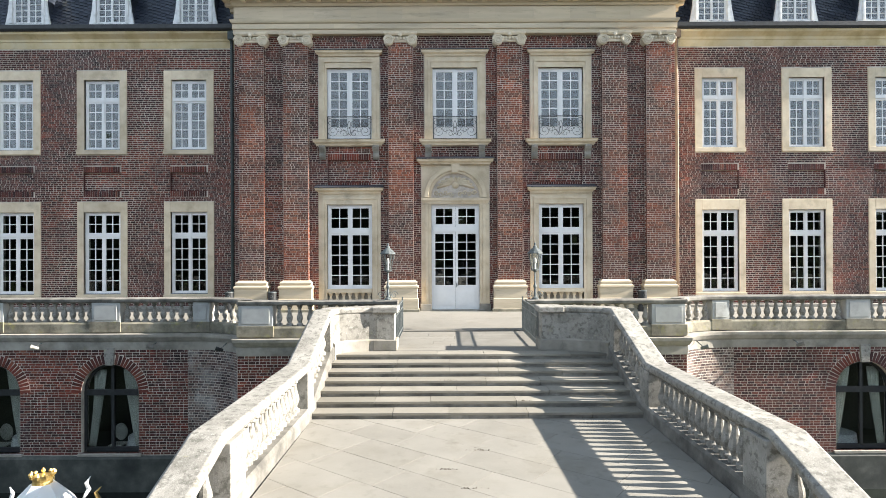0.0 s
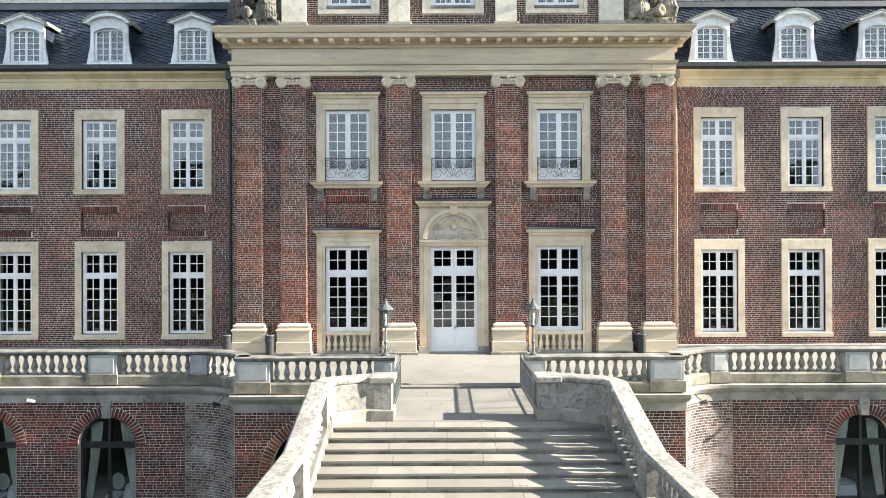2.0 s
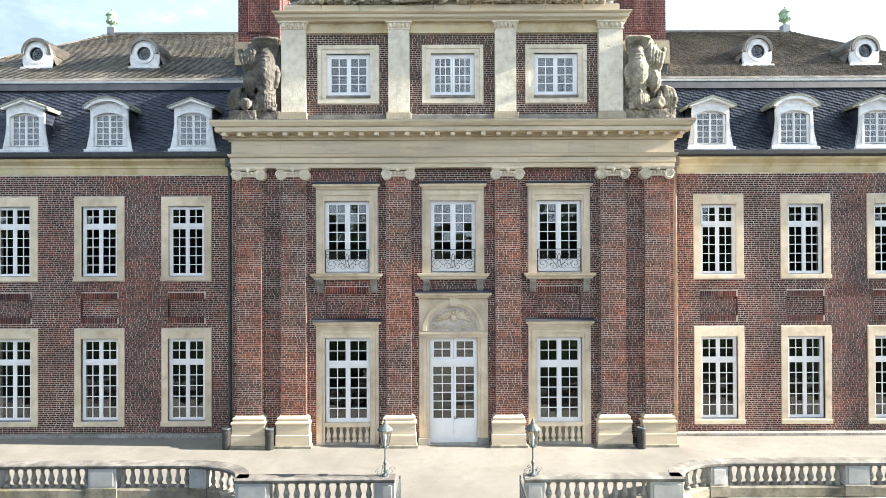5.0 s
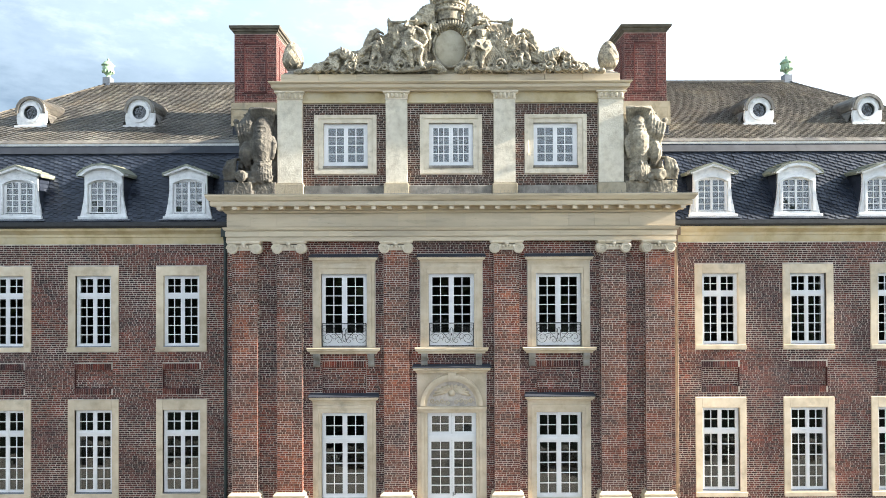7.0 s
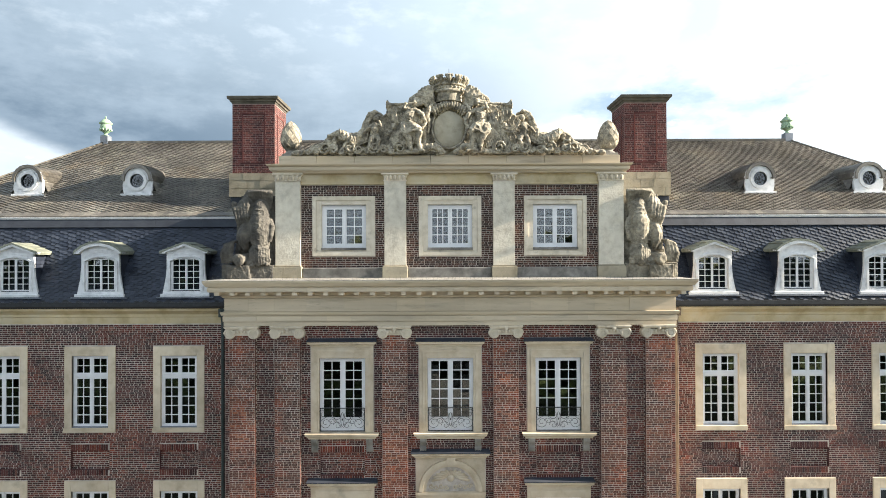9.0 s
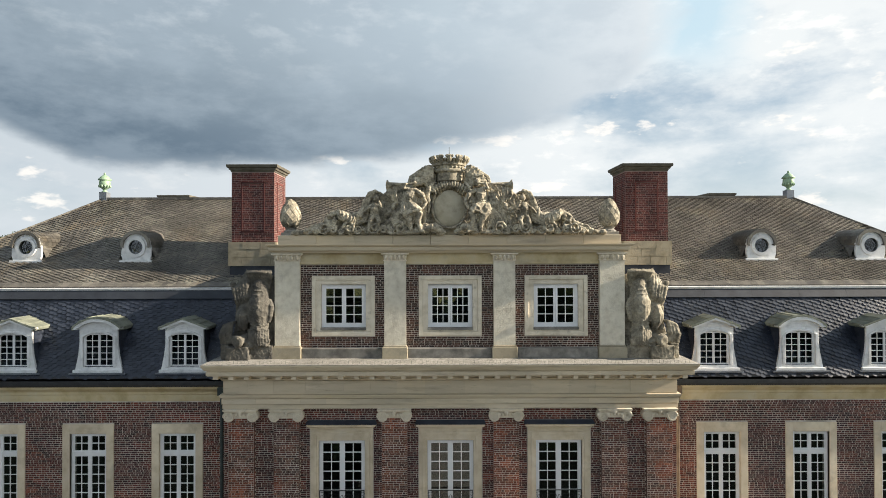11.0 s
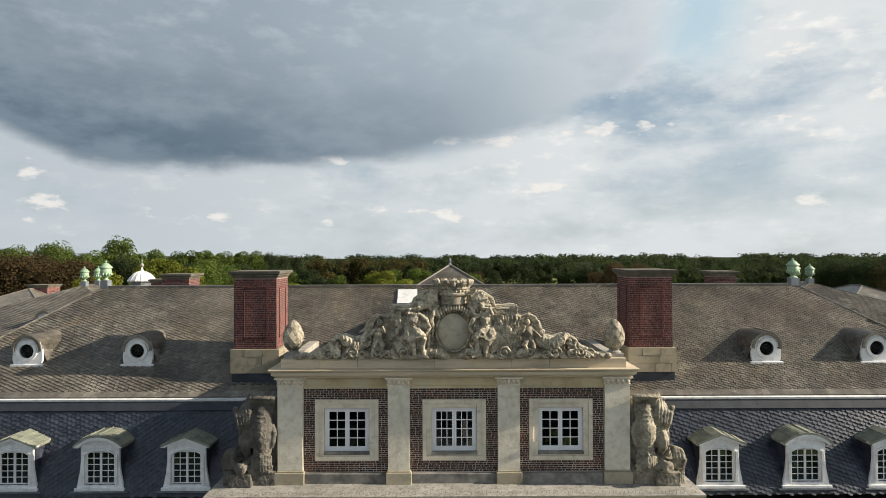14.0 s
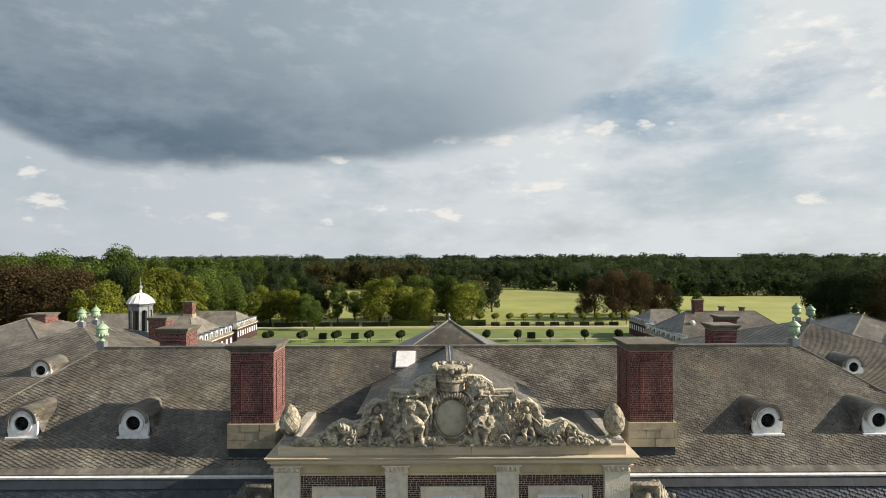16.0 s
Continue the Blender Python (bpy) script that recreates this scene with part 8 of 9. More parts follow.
def side_carving(s):
    ped = B()
    r = random.Random(100 + s)
    fx = 0.0 if s < 0 else -0.34                                         # one seated form leans closer to the shield
    T = lambda pts, rad, n=7: ped.tube([(s * x, PY + y, PZ + z) for x, y, z in pts], rad, n)
    K = lambda x, y, z, rx, ry, rz: ped.ball((s * x, PY + y, PZ + z), (rx, ry, rz), 12, 8)
    F = lambda pts, rad, n=7: T([(x + fx, y, z) for x, y, z in pts], rad, n)
    S = lambda cx, cz, rr, w, y=-0.14, turns=1.6: T([(p[0] + cx, y, p[2] + cz) for p in scroll(0, 0, rr, turns, 20)], w)
    # fluted mantle spread like a shell behind the crown
    for k in range(9):
        f = k / 8
        g = math.radians(98 - 104 * f)
        ox, oz = 0.86 + 0.72 * math.cos(g) * (0.75 + 0.25 * f), 2.20 + 0.78 * math.sin(g)
        T([(0.66 + 0.06 * f, 0.02, 2.12 - 0.2 * f), (0.72 + 0.45 * (ox - 0.72), -0.20, 2.2 + 0.55 * (oz - 2.2) + 0.12), (ox, -0.16 - 0.05 * (k % 2), oz), (ox + 0.05, 0.14, oz - 0.03)], [0.04, 0.075, 0.092, 0.05])
    T([(0.66, -0.16, 2.30), (0.86, -0.24, 2.05), (0.94, -0.22, 1.70), (0.86, -0.2, 1.35), (0.92, -0.2, 0.95)], [0.06, 0.08, 0.085, 0.07, 0.04])
    # seated draped form blowing a trumpet
    F([(1.78, -0.10, 1.42), (1.70, -0.22, 1.72), (1.62, -0.20, 2.02)], [0.23, 0.27, 0.17], 12)
    K(1.52 + fx, -0.26, 2.28, 0.13, 0.15, 0.17)
    K(1.58 + fx, -0.18, 2.36, 0.15, 0.14, 0.13)
    F([(1.78, -0.16, 1.38), (1.50, -0.46, 1.16), (1.24, -0.52, 1.0)], [0.2, 0.19, 0.14], 10)
    F([(1.24, -0.52, 1.0), (1.34, -0.44, 0.62), (1.24, -0.42, 0.22)], [0.13, 0.11, 0.07], 9)
    F([(1.24, -0.42, 0.22), (1.08, -0.52, 0.14)], [0.08, 0.05], 7)
    F([(1.98, -0.16, 1.34), (1.92, -0.44, 1.02), (1.72, -0.46, 0.62), (1.66, -0.40, 0.2)], [0.2, 0.18, 0.12, 0.07], 9)
    F([(1.52, -0.26, 1.98), (1.18, -0.36, 1.76), (1.02, -0.34, 1.42), (1.16, -0.36, 1.12)], [0.11, 0.10, 0.08, 0.06], 8)
    F([(1.72, -0.26, 2.0), (1.98, -0.38, 2.04), (1.86, -0.42, 2.24)], [0.1, 0.09, 0.06], 8)
    T([(1.52 + fx, -0.38, 2.24), (2.0, -0.36, 2.20), (2.48, -0.30, 2.17)], [0.03, 0.05, 0.07], 8)
    T([(2.48, -0.30, 2.17), (2.60, -0.29, 2.17), (2.70, -0.28, 2.18)], [0.07, 0.12, 0.22], 12)
    for k in range(5):                                                   # banner of the trumpet
        x0 = 2.28 + 0.09 * k
        T([(x0, -0.26, 2.1), (x0 + 0.03, -0.34 + 0.06 * (k % 2), 1.75), (x0 - 0.04, -0.26, 1.35 + 0.05 * k)], [0.05, 0.06, 0.04])
    K(2.42, -0.3, 1.25, 0.09, 0.09, 0.14)
    for k in range(12):                                                  # skirt folds fanning to the hem
        f = k / 11
        F([(1.55 + 0.5 * f, -0.30 + 0.1 * f, 1.42 - 0.08 * f), (1.45 + 0.95 * f, -0.46 + 0.22 * f, 1.02 - 0.16 * f + 0.05 * (k % 2)), (1.42 + 1.32 * f, -0.36 + 0.2 * f, 0.62 - 0.3 * f), (1.5 + 1.35 * f, -0.24, 0.34 - 0.2 * f)], [0.035, 0.055, 0.045, 0.03])
    for k in range(6):                                                   # folds across the breast and lap
        F([(1.50 + 0.02 * k, -0.40, 1.86 - 0.09 * k), (1.72, -0.46, 1.74 - 0.10 * k), (1.94, -0.30, 1.80 - 0.10 * k)], 0.028, 6)
        F([(1.28 + 0.05 * k, -0.62, 1.12 - 0.02 * k), (1.5 + 0.06 * k, -0.60, 1.02 - 0.03 * k), (1.72 + 0.08 * k, -0.52, 1.12 - 0.03 * k)], 0.03, 6)
    # cape arching over a small standing form
    for k in range(7):
        f = k / 6
        T([(2.92 + 0.1 * f, 0.0, 1.78 + 0.1 * f), (3.20 + 0.28 * f, -0.16, 1.94 - 0.1 * f), (3.48 + 0.26 * f, -0.12, 1.60 - 0.25 * f), (3.5 + 0.38 * f, -0.1, 1.05 - 0.2 * f)], [0.04, 0.07, 0.07, 0.04])
    T([(3.26, -0.16, 0.92), (3.24, -0.24, 1.16), (3.20, -0.22, 1.40)], [0.17, 0.19, 0.13], 11)
    K(3.16, -0.26, 1.60, 0.12, 0.13, 0.145)
    T([(3.32, -0.18, 0.92), (3.40, -0.32, 0.58), (3.52, -0.26, 0.10)], [0.12, 0.10, 0.06], 9)
    T([(3.18, -0.18, 0.92), (3.04, -0.36, 0.62), (3.16, -0.30, 0.22)], [0.12, 0.10, 0.06], 9)
    T([(3.12, -0.24, 1.36), (2.92, -0.38, 1.22), (3.04, -0.42, 1.48)], [0.07, 0.06, 0.05], 8)
    T([(3.30, -0.22, 1.34), (3.52, -0.34, 1.16), (3.72, -0.26, 0.98)], [0.07, 0.06, 0.05], 8)
    K(3.82, -0.22, 0.88, 0.11, 0.11, 0.14)
    # horn of plenty, curls and garland down the flank
    T([(3.98, -0.1, 0.42), (4.25, -0.26, 0.66), (4.62, -0.24, 0.86), (4.82, -0.14, 1.04)], [0.08, 0.2, 0.24, 0.12], 10)
    for k in range(5):
        T([(4.1 + 0.16 * k, -0.42, 0.46 + 0.09 * k), (4.05 + 0.16 * k, -0.46, 0.66 + 0.09 * k), (4.12 + 0.16 * k, -0.3, 0.86 + 0.07 * k)], 0.035, 6)
    for x0, z0, n, q in ((5.08, 0.62, 22, 0.2), (5.22, 0.30, 14, 0.16), (2.62, 1.0, 8, 0.1), (4.3, 0.26, 8, 0.16)):
        for _ in range(n):
            d = r.uniform(0.05, 0.09)
            K(x0 + r.uniform(-q, q), -0.12 - r.uniform(0, 0.16), z0 + r.uniform(-q, q) * 1.3, d, d, d)
    T([(4.86, -0.05, 1.04), (5.12, -0.10, 0.88), (5.42, -0.10, 0.54), (5.92, -0.08, 0.32), (6.3, -0.06, 0.16), (6.62, -0.05, 0.12)], [0.09, 0.12, 0.11, 0.10, 0.09, 0.10], 9)
    T([(5.5, -0.12, 0.1), (5.62, -0.16, 0.34), (5.9, -0.14, 0.22), (6.1, -0.1, 0.06)], [0.08, 0.09, 0.07, 0.05], 8)
    K(6.66, -0.02, 0.13, 0.17, 0.2, 0.13)
    for cx, cz, rr, w in ((5.85, 0.26, 0.2, 0.055), (0.52, 0.20, 0.24, 0.065), (1.0, 0.18, 0.18, 0.055), (2.42, 0.24, 0.24, 0.06), (4.62, 0.18, 0.16, 0.05), (3.78, 0.2, 0.18, 0.055), (2.86, 0.22, 0.2, 0.055), (4.84, 0.98, 0.13, 0.05), (2.1, 0.2, 0.17, 0.05), (3.1, 0.12, 0.11, 0.04)):
        S(cx, cz, rr, w)
    T([(0.2, -0.2, 0.12), (0.75, -0.42, 0.36), (1.25, -0.30, 0.16), (1.9, -0.28, 0.12), (2.5, -0.2, 0.08)], [0.08, 0.13, 0.10, 0.09, 0.06], 9)
    for k in range(7):                                                   # acanthus at the foot of the shield
        f = k / 6
        T([(0.35 + 0.6 * f, -0.2, 0.1), (0.5 + 0.62 * f, -0.38, 0.34 + 0.08 * math.sin(3 * f)), (0.62 + 0.66 * f, -0.30, 0.52 - 0.12 * f)], [0.05, 0.06, 0.035])
    for k in range(11):
        x0 = 2.55 + 0.36 * k
        T([(x0, -0.05, 0.05), (x0 + 0.14, -0.2, 0.16 + 0.05 * (k % 3)), (x0 + 0.32, -0.1, 0.05)], [0.05, 0.07, 0.04])
    for k in range(22):                                                  # leaves along the flank
        f = r.uniform(0.05, 0.5)
        j = min(len(half) - 2, int(f * (len(half) - 1)))
        g = f * (len(half) - 1) - j
        x = -(half[j][0] + (half[j + 1][0] - half[j][0]) * g)
        z = half[j][1] + (half[j + 1][1] - half[j][1]) * g
        K(x + r.uniform(-0.05, 0.05), r.uniform(-0.05, 0.2), z - r.uniform(0.04, 0.12), r.uniform(0.06, 0.12), 0.12, r.uniform(0.06, 0.1))
    for k in range(16):                                                  # curling leaves along the foot
        x0 = 0.35 + 0.36 * k
        q = 0.13 + 0.07 * ((k * 7) % 3)
        S(x0, q + 0.05, q, 0.042 + 0.012 * (k % 2), -0.26 - 0.04 * (k % 3), 1.5 if k % 2 else -1.5)
    for k in range(10):                                                  # mantle hanging in long folds behind the seated form
        f = k / 9
        T([(0.98 + 1.25 * f, -0.02, 2.1 - 0.25 * f), (1.02 + 1.35 * f, -0.16 - 0.06 * (k % 2), 1.5 - 0.2 * f), (1.06 + 1.5 * f, -0.10, 0.85 - 0.15 * f), (1.1 + 1.6 * f, -0.14 - 0.06 * (k % 2), 0.3)], [0.05, 0.075, 0.075, 0.05])
    for k in range(9):                                                   # swags between the small form and the flank
        f = k / 8
        T([(3.45 + 0.1 * f, -0.06, 1.55 - 0.9 * f), (3.95 + 0.15 * f, -0.20 - 0.05 * (k % 2), 0.95 - 0.55 * f), (4.55 + 0.1 * f, -0.08, 0.95 - 0.6 * f)], [0.04, 0.07, 0.04])
    ped.prism([(s * x, PZ + z) for x, z in ([(0.3, 0.02)] + [(-hx, hz * 0.97) for hx, hz in half][::-1])][::s], PY + 0.14, PY + 0.30)
    carve("relief", "", ped, M_SCULPT, 0.021, "", pediment, 0.012, 0.020)


mirrored(side_carving)


def trophy(s):
    """Hooded armour under a flaring shell, with banners, a leaf-shaped shield, a cannon and draped flags."""
    b = B()
    r = random.Random(5)
    P = lambda u, y, w: (s * (7.64 + u), 0.34 + y, 14.06 + w)
    T = lambda pts, rad, n=8: b.tube([P(*p) for p in pts], rad, n)
    K = lambda u, y, w, ru, ry, rw: b.ball(P(u, y, w), (ru, ry, rw), 14, 9)

    def slab(u0, u1, y0, y1, w0, w1):
        x0, x1 = sorted((P(u0, 0, 0)[0], P(u1, 0, 0)[0]))
        b.box(x0, x1, 0.34 + y0, 0.34 + y1, 14.06 + w0, 14.06 + w1)
    slab(0.0, 1.0, -0.20, 0.45, 0.0, 0.58)
    slab(0.95, 1.95, -0.42, 0.45, 0.0, 0.56)
    slab(1.90, 2.25, -0.10, 0.45, 0.0, 0.62)
    out_ = [(0.02, 0.5), (1.9, 0.5), (1.75, 1.3), (1.55, 1.9), (1.62, 2.7), (1.5, 3.3), (1.2, 3.7), (0.9, 3.6), (0.02, 3.6)]
    b.prism([(P(u, 0, 0)[0], 14.06 + w) for u, w in out_][::s], 0.50, 0.85)
    for k in range(11):                                                  # flaring shell canopy
        f = k / 10
        u = 0.06 + 0.98 * f
        T([(0.32 + 0.42 * f, 0.16, 2.75), (u * 0.8 + 0.1, 0.02, 3.35), (u, -0.22 - 0.10 * math.sin(math.pi * f), 3.74 + 0.05 * math.sin(math.pi * f)), (u, -0.18, 3.84)], [0.08, 0.085, 0.075, 0.035])
    # pointed cowl resting on the armour, with a narrow dark slit
    T([(0.57, 0.04, 2.55), (0.57, 0.02, 2.85), (0.57, 0.05, 3.15), (0.57, 0.10, 3.42), (0.57, 0.16, 3.58)], [0.42, 0.40, 0.35, 0.22, 0.05], 16)
    T([(0.32, -0.32, 2.78), (0.57, -0.42, 2.76), (0.82, -0.32, 2.78)], 0.045, 7)
    T([(0.38, -0.32, 2.96), (0.57, -0.38, 2.96), (0.76, -0.32, 2.96)], 0.03, 6)
    # cuirass, belly plates and a medallion
    T([(0.57, 0.02, 1.30), (0.57, -0.04, 1.62), (0.57, -0.10, 2.05), (0.57, -0.08, 2.42), (0.57, 0.0, 2.72)], [0.36, 0.38, 0.43, 0.46, 0.40], 18)
    for sx in (-1, 1):
        T([(0.57 + sx * 0.40, -0.05, 2.55), (0.57 + sx * 0.50, -0.12, 2.25), (0.57 + sx * 0.46, -0.16, 1.85), (0.57 + sx * 0.40, -0.12, 1.60)], [0.13, 0.14, 0.11, 0.08], 9)
    for k in range(4):                                                   # plates across the breast
        T([(0.20, -0.22, 2.30 - 0.26 * k), (0.57, -0.50 + 0.03 * k, 2.18 - 0.26 * k), (0.94, -0.22, 2.30 - 0.26 * k)], 0.03, 6)
    T([(0.22, -0.16, 1.36), (0.57, -0.42, 1.30), (0.92, -0.16, 1.36)], 0.06, 7)
    for k in range(9):                                                   # skirt of straps
        u = 0.18 + 0.098 * k
        T([(u, -0.22 - 0.12 * math.sin(math.pi * k / 8), 1.30), (u - 0.01, -0.26 - 0.14 * math.sin(math.pi * k / 8), 0.95), (u, -0.20 - 0.14 * math.sin(math.pi * k / 8), 0.60)], [0.05, 0.065, 0.055], 7)
    # leaf-shaped shield
    T([(1.24, -0.04, 1.22), (1.27, -0.16, 1.55), (1.30, -0.20, 1.90), (1.27, -0.12, 2.22), (1.20, -0.02, 2.45)], [0.08, 0.21, 0.25, 0.17, 0.04], 14)
    T([(1.22, -0.22, 1.28), (1.30, -0.42, 1.6), (1.32, -0.45, 1.9), (1.24, -0.25, 2.3)], 0.03, 6)
    # banners and plumes in long folds
    for k in range(16):
        f = k / 15
        y_ = -0.08 * (k % 3)
        T([(0.98 + 0.46 * f, 0.02, 2.0 + 0.1 * (k % 3)), (0.98 + 0.60 * f, -0.10 + y_, 2.70 - 0.12 * f), (1.00 + 0.68 * f, -0.06 + y_, 3.28 - 0.25 * f), (1.16 + 0.46 * f, 0.06, 3.86 - 0.72 * f + 0.05 * (k % 2))], [0.06, 0.085, 0.075, 0.03])
    T([(1.50, -0.05, 2.2), (1.66, -0.10, 2.85), (1.72, -0.08, 3.2)], [0.07, 0.085, 0.10], 9)
    K(1.72, -0.10, 3.24, 0.13, 0.10, 0.11)
    T([(1.05, 0.0, 0.9), (1.28, -0.02, 2.4), (1.40, 0.0, 3.6)], 0.035, 6)
    T([(1.55, 0.05, 1.2), (1.58, 0.05, 2.3)], [0.12, 0.06], 8)
    # cannon with its mouth towards the court
    T([(1.12, 0.10, 0.92), (1.38, -0.50, 0.82)], [0.19, 0.20], 18)
    T([(1.36, -0.46, 0.825), (1.40, -0.56, 0.81)], [0.255, 0.255], 18)
    T([(1.40, -0.56, 0.81), (1.42, -0.62, 0.80)], [0.24, 0.20], 18)
    slab(1.52, 1.90, -0.25, 0.2, 0.72, 1.02)
    for k in range(7):                                                   # draped flag hanging over the edge
        f = k / 6
        T([(1.55 + 0.18 * f, -0.05, 1.62 - 0.05 * f), (1.72 + 0.36 * f, -0.18, 1.60 - 0.16 * f), (1.78 + 0.44 * f, -0.20 - 0.05 * (k % 2), 1.15 - 0.1 * f), (1.78 + 0.42 * f, -0.14, 0.66)], [0.05, 0.085, 0.08, 0.05])
    for k in range(30):
        K(r.uniform(0.1, 1.1), -0.12 - r.uniform(0, 0.2), r.uniform(0.55, 0.85), r.uniform(0.05, 0.10), 0.08, r.uniform(0.05, 0.09))
    # the left trophy's shade comes from its darker stone colour
    carve("trophy_carving", "weathered carved stone trophy of armour, flags and a cannon", b, M_SCULPT_SHADE if s < 0 else M_SCULPT_M, 0.027, "sculpture", None, 0.014, 0.020)


trophy(-1)
trophy(1)
spk = B()
for i in range(130):
    x = -9.9 + i * 19.8 / 129
    spk.tube([(x, -0.75, 14.02), (x + 0.01, -0.78, 14.16)], 0.005, 3)
part("bird_spikes", spk, M_IRON, ent, kind="stuff")


# ---------------------------------------------------------------- things on the terrace
def lantern(x):
    l = thing("lantern", "cast iron lantern with a glazed tapering head and scrolled foot", "lamp", at=(x, -6.25, 1.0), group="lanterns beside the bridge")
    part("post", B().lathe([(0.12, 0.0), (0.12, 0.05), (0.05, 0.1), (0.035, 0.35), (0.06, 0.42), (0.06, 0.46), (0.03, 0.52), (0.028, 0.9), (0.07, 0.93), (0.05, 0.98)], n=10), M_IRON, l)
    for k in range(4):
        a = math.pi / 2 * k + 0.4
        pts = [((0.22 + p[0]) * math.cos(a), (0.22 + p[0]) * math.sin(a), 0.16 + p[2]) for p in scroll(0, 0, 0.13, 1.4, 14)]
        part("scroll_foot", B().tube(pts, 0.012, 5), M_IRON, l)
    bot, top, z0, z1 = 0.11, 0.21, 0.98, 1.52
    head = part("cage", B().lathe([(bot + 0.02, z0 - 0.03), (bot + 0.03, z0), (bot, z0 + 0.02)], n=6), M_IRON, l)
    for k in range(6):
        a = math.pi / 3 * k
        part("glazing_bar", B().tube([(bot * math.cos(a), bot * math.sin(a), z0), (top * math.cos(a), top * math.sin(a), z1)], 0.014, 5), M_IRON, head)
    for k in range(6):
        a, e = math.pi / 3 * k, math.pi / 3 * (k + 1)
        g = part("pane", B().add([(bot * math.cos(a), bot * math.sin(a), z0), (bot * math.cos(e), bot * math.sin(e), z0), (top * math.cos(e), top * math.sin(e), z1), (top * math.cos(a), top * math.sin(a), z1)], [(0, 1, 2, 3)]), M_LAMPGL, head)
        g.visible_shadow = False
    part("roof", B().lathe([(top + 0.05, z1), (top + 0.05, z1 + 0.03), (0.14, z1 + 0.14), (0.07, z1 + 0.2), (0.07, z1 + 0.24), (0.03, z1 + 0.28), (0.04, z1 + 0.33), (0.0, z1 + 0.38)], n=12), M_IRON, l)
    part("burner", B().lathe([(0.03, z0), (0.03, z0 + 0.2), (0.05, z0 + 0.25), (0.045, z0 + 0.36), (0.01, z0 + 0.4)], n=8), M_WHITE, l)
    return l


lantern(-2.38)
lantern(2.5)


def bin_(x, y):
    b = thing("litter_bin", "black cylindrical metal bin standing on the terrace", "bin", at=(x, y, 0), group="terrace bins")
    part("drum", B().lathe([(0.17, 0.0), (0.18, 0.02), (0.18, 0.86), (0.165, 0.86), (0.16, 0.6), (0.0, 0.6)], n=18), M_BLACK, b)
    part("lid", B().lathe([(0.19, 0.86), (0.19, 0.89), (0.14, 0.90), (0.135, 0.87)], n=18), M_IRON, b)
    part("hole_rim", B().tube([(0.05 * math.cos(2 * math.pi * k / 10) + 0.02, -0.185, 0.7 + 0.05 * math.sin(2 * math.pi * k / 10)) for k in range(11)], 0.008, 5), M_IRON, b)


bin_(-9.75, -0.45)
bin_(-7.88, -0.55)
bin_(7.98, -0.6)


def spot(x, y, z, dx, col):
    l = thing("floodlight", "small outdoor floodlight under the terrace ledge", "lamp", at=(x, y, z), group="floodlights on the terrace wall")
    part("arm", B().tube([(0, 0.2, 0.1), (0, -0.05, 0.05), (0.05 * dx, -0.12, 0.0)], 0.02, 6), M_IRON, l)
    hd = part("housing", B().lathe([(0.02, -0.13), (0.05, -0.12), (0.06, -0.04), (0.063, 0.08), (0.075, 0.09), (0.075, 0.125), (0.063, 0.125), (0.06, 0.10)], n=14), col, l, at=pose(0.1 * dx, -0.18, -0.05, 70, 0, 62 * dx))
    part("lens", B().lathe([(0.06, 0.10), (0.0, 0.104)], n=14), M_LAMPGL, hd)


for x, y, dx, col in ((-14.6, TY - 0.08, -1, M_RAIL), (-10.6, TY - 0.08, -1, M_DIRTY), (-8.0, -5.75, -1, M_BLACK), (8.15, -5.75, 1, M_IRON), (11.7, TY - 0.08, 1, M_DIRTY)):
    spot(x, y, -0.62, dx, col)

# round-arched basement windows
def arch_outline(hw, sill, spring, n=16):
    return [(hw, sill)] + [(hw * math.cos(math.pi * i / n), spring + hw * math.sin(math.pi * i / n)) for i in range(n + 1)] + [(-hw, sill)]


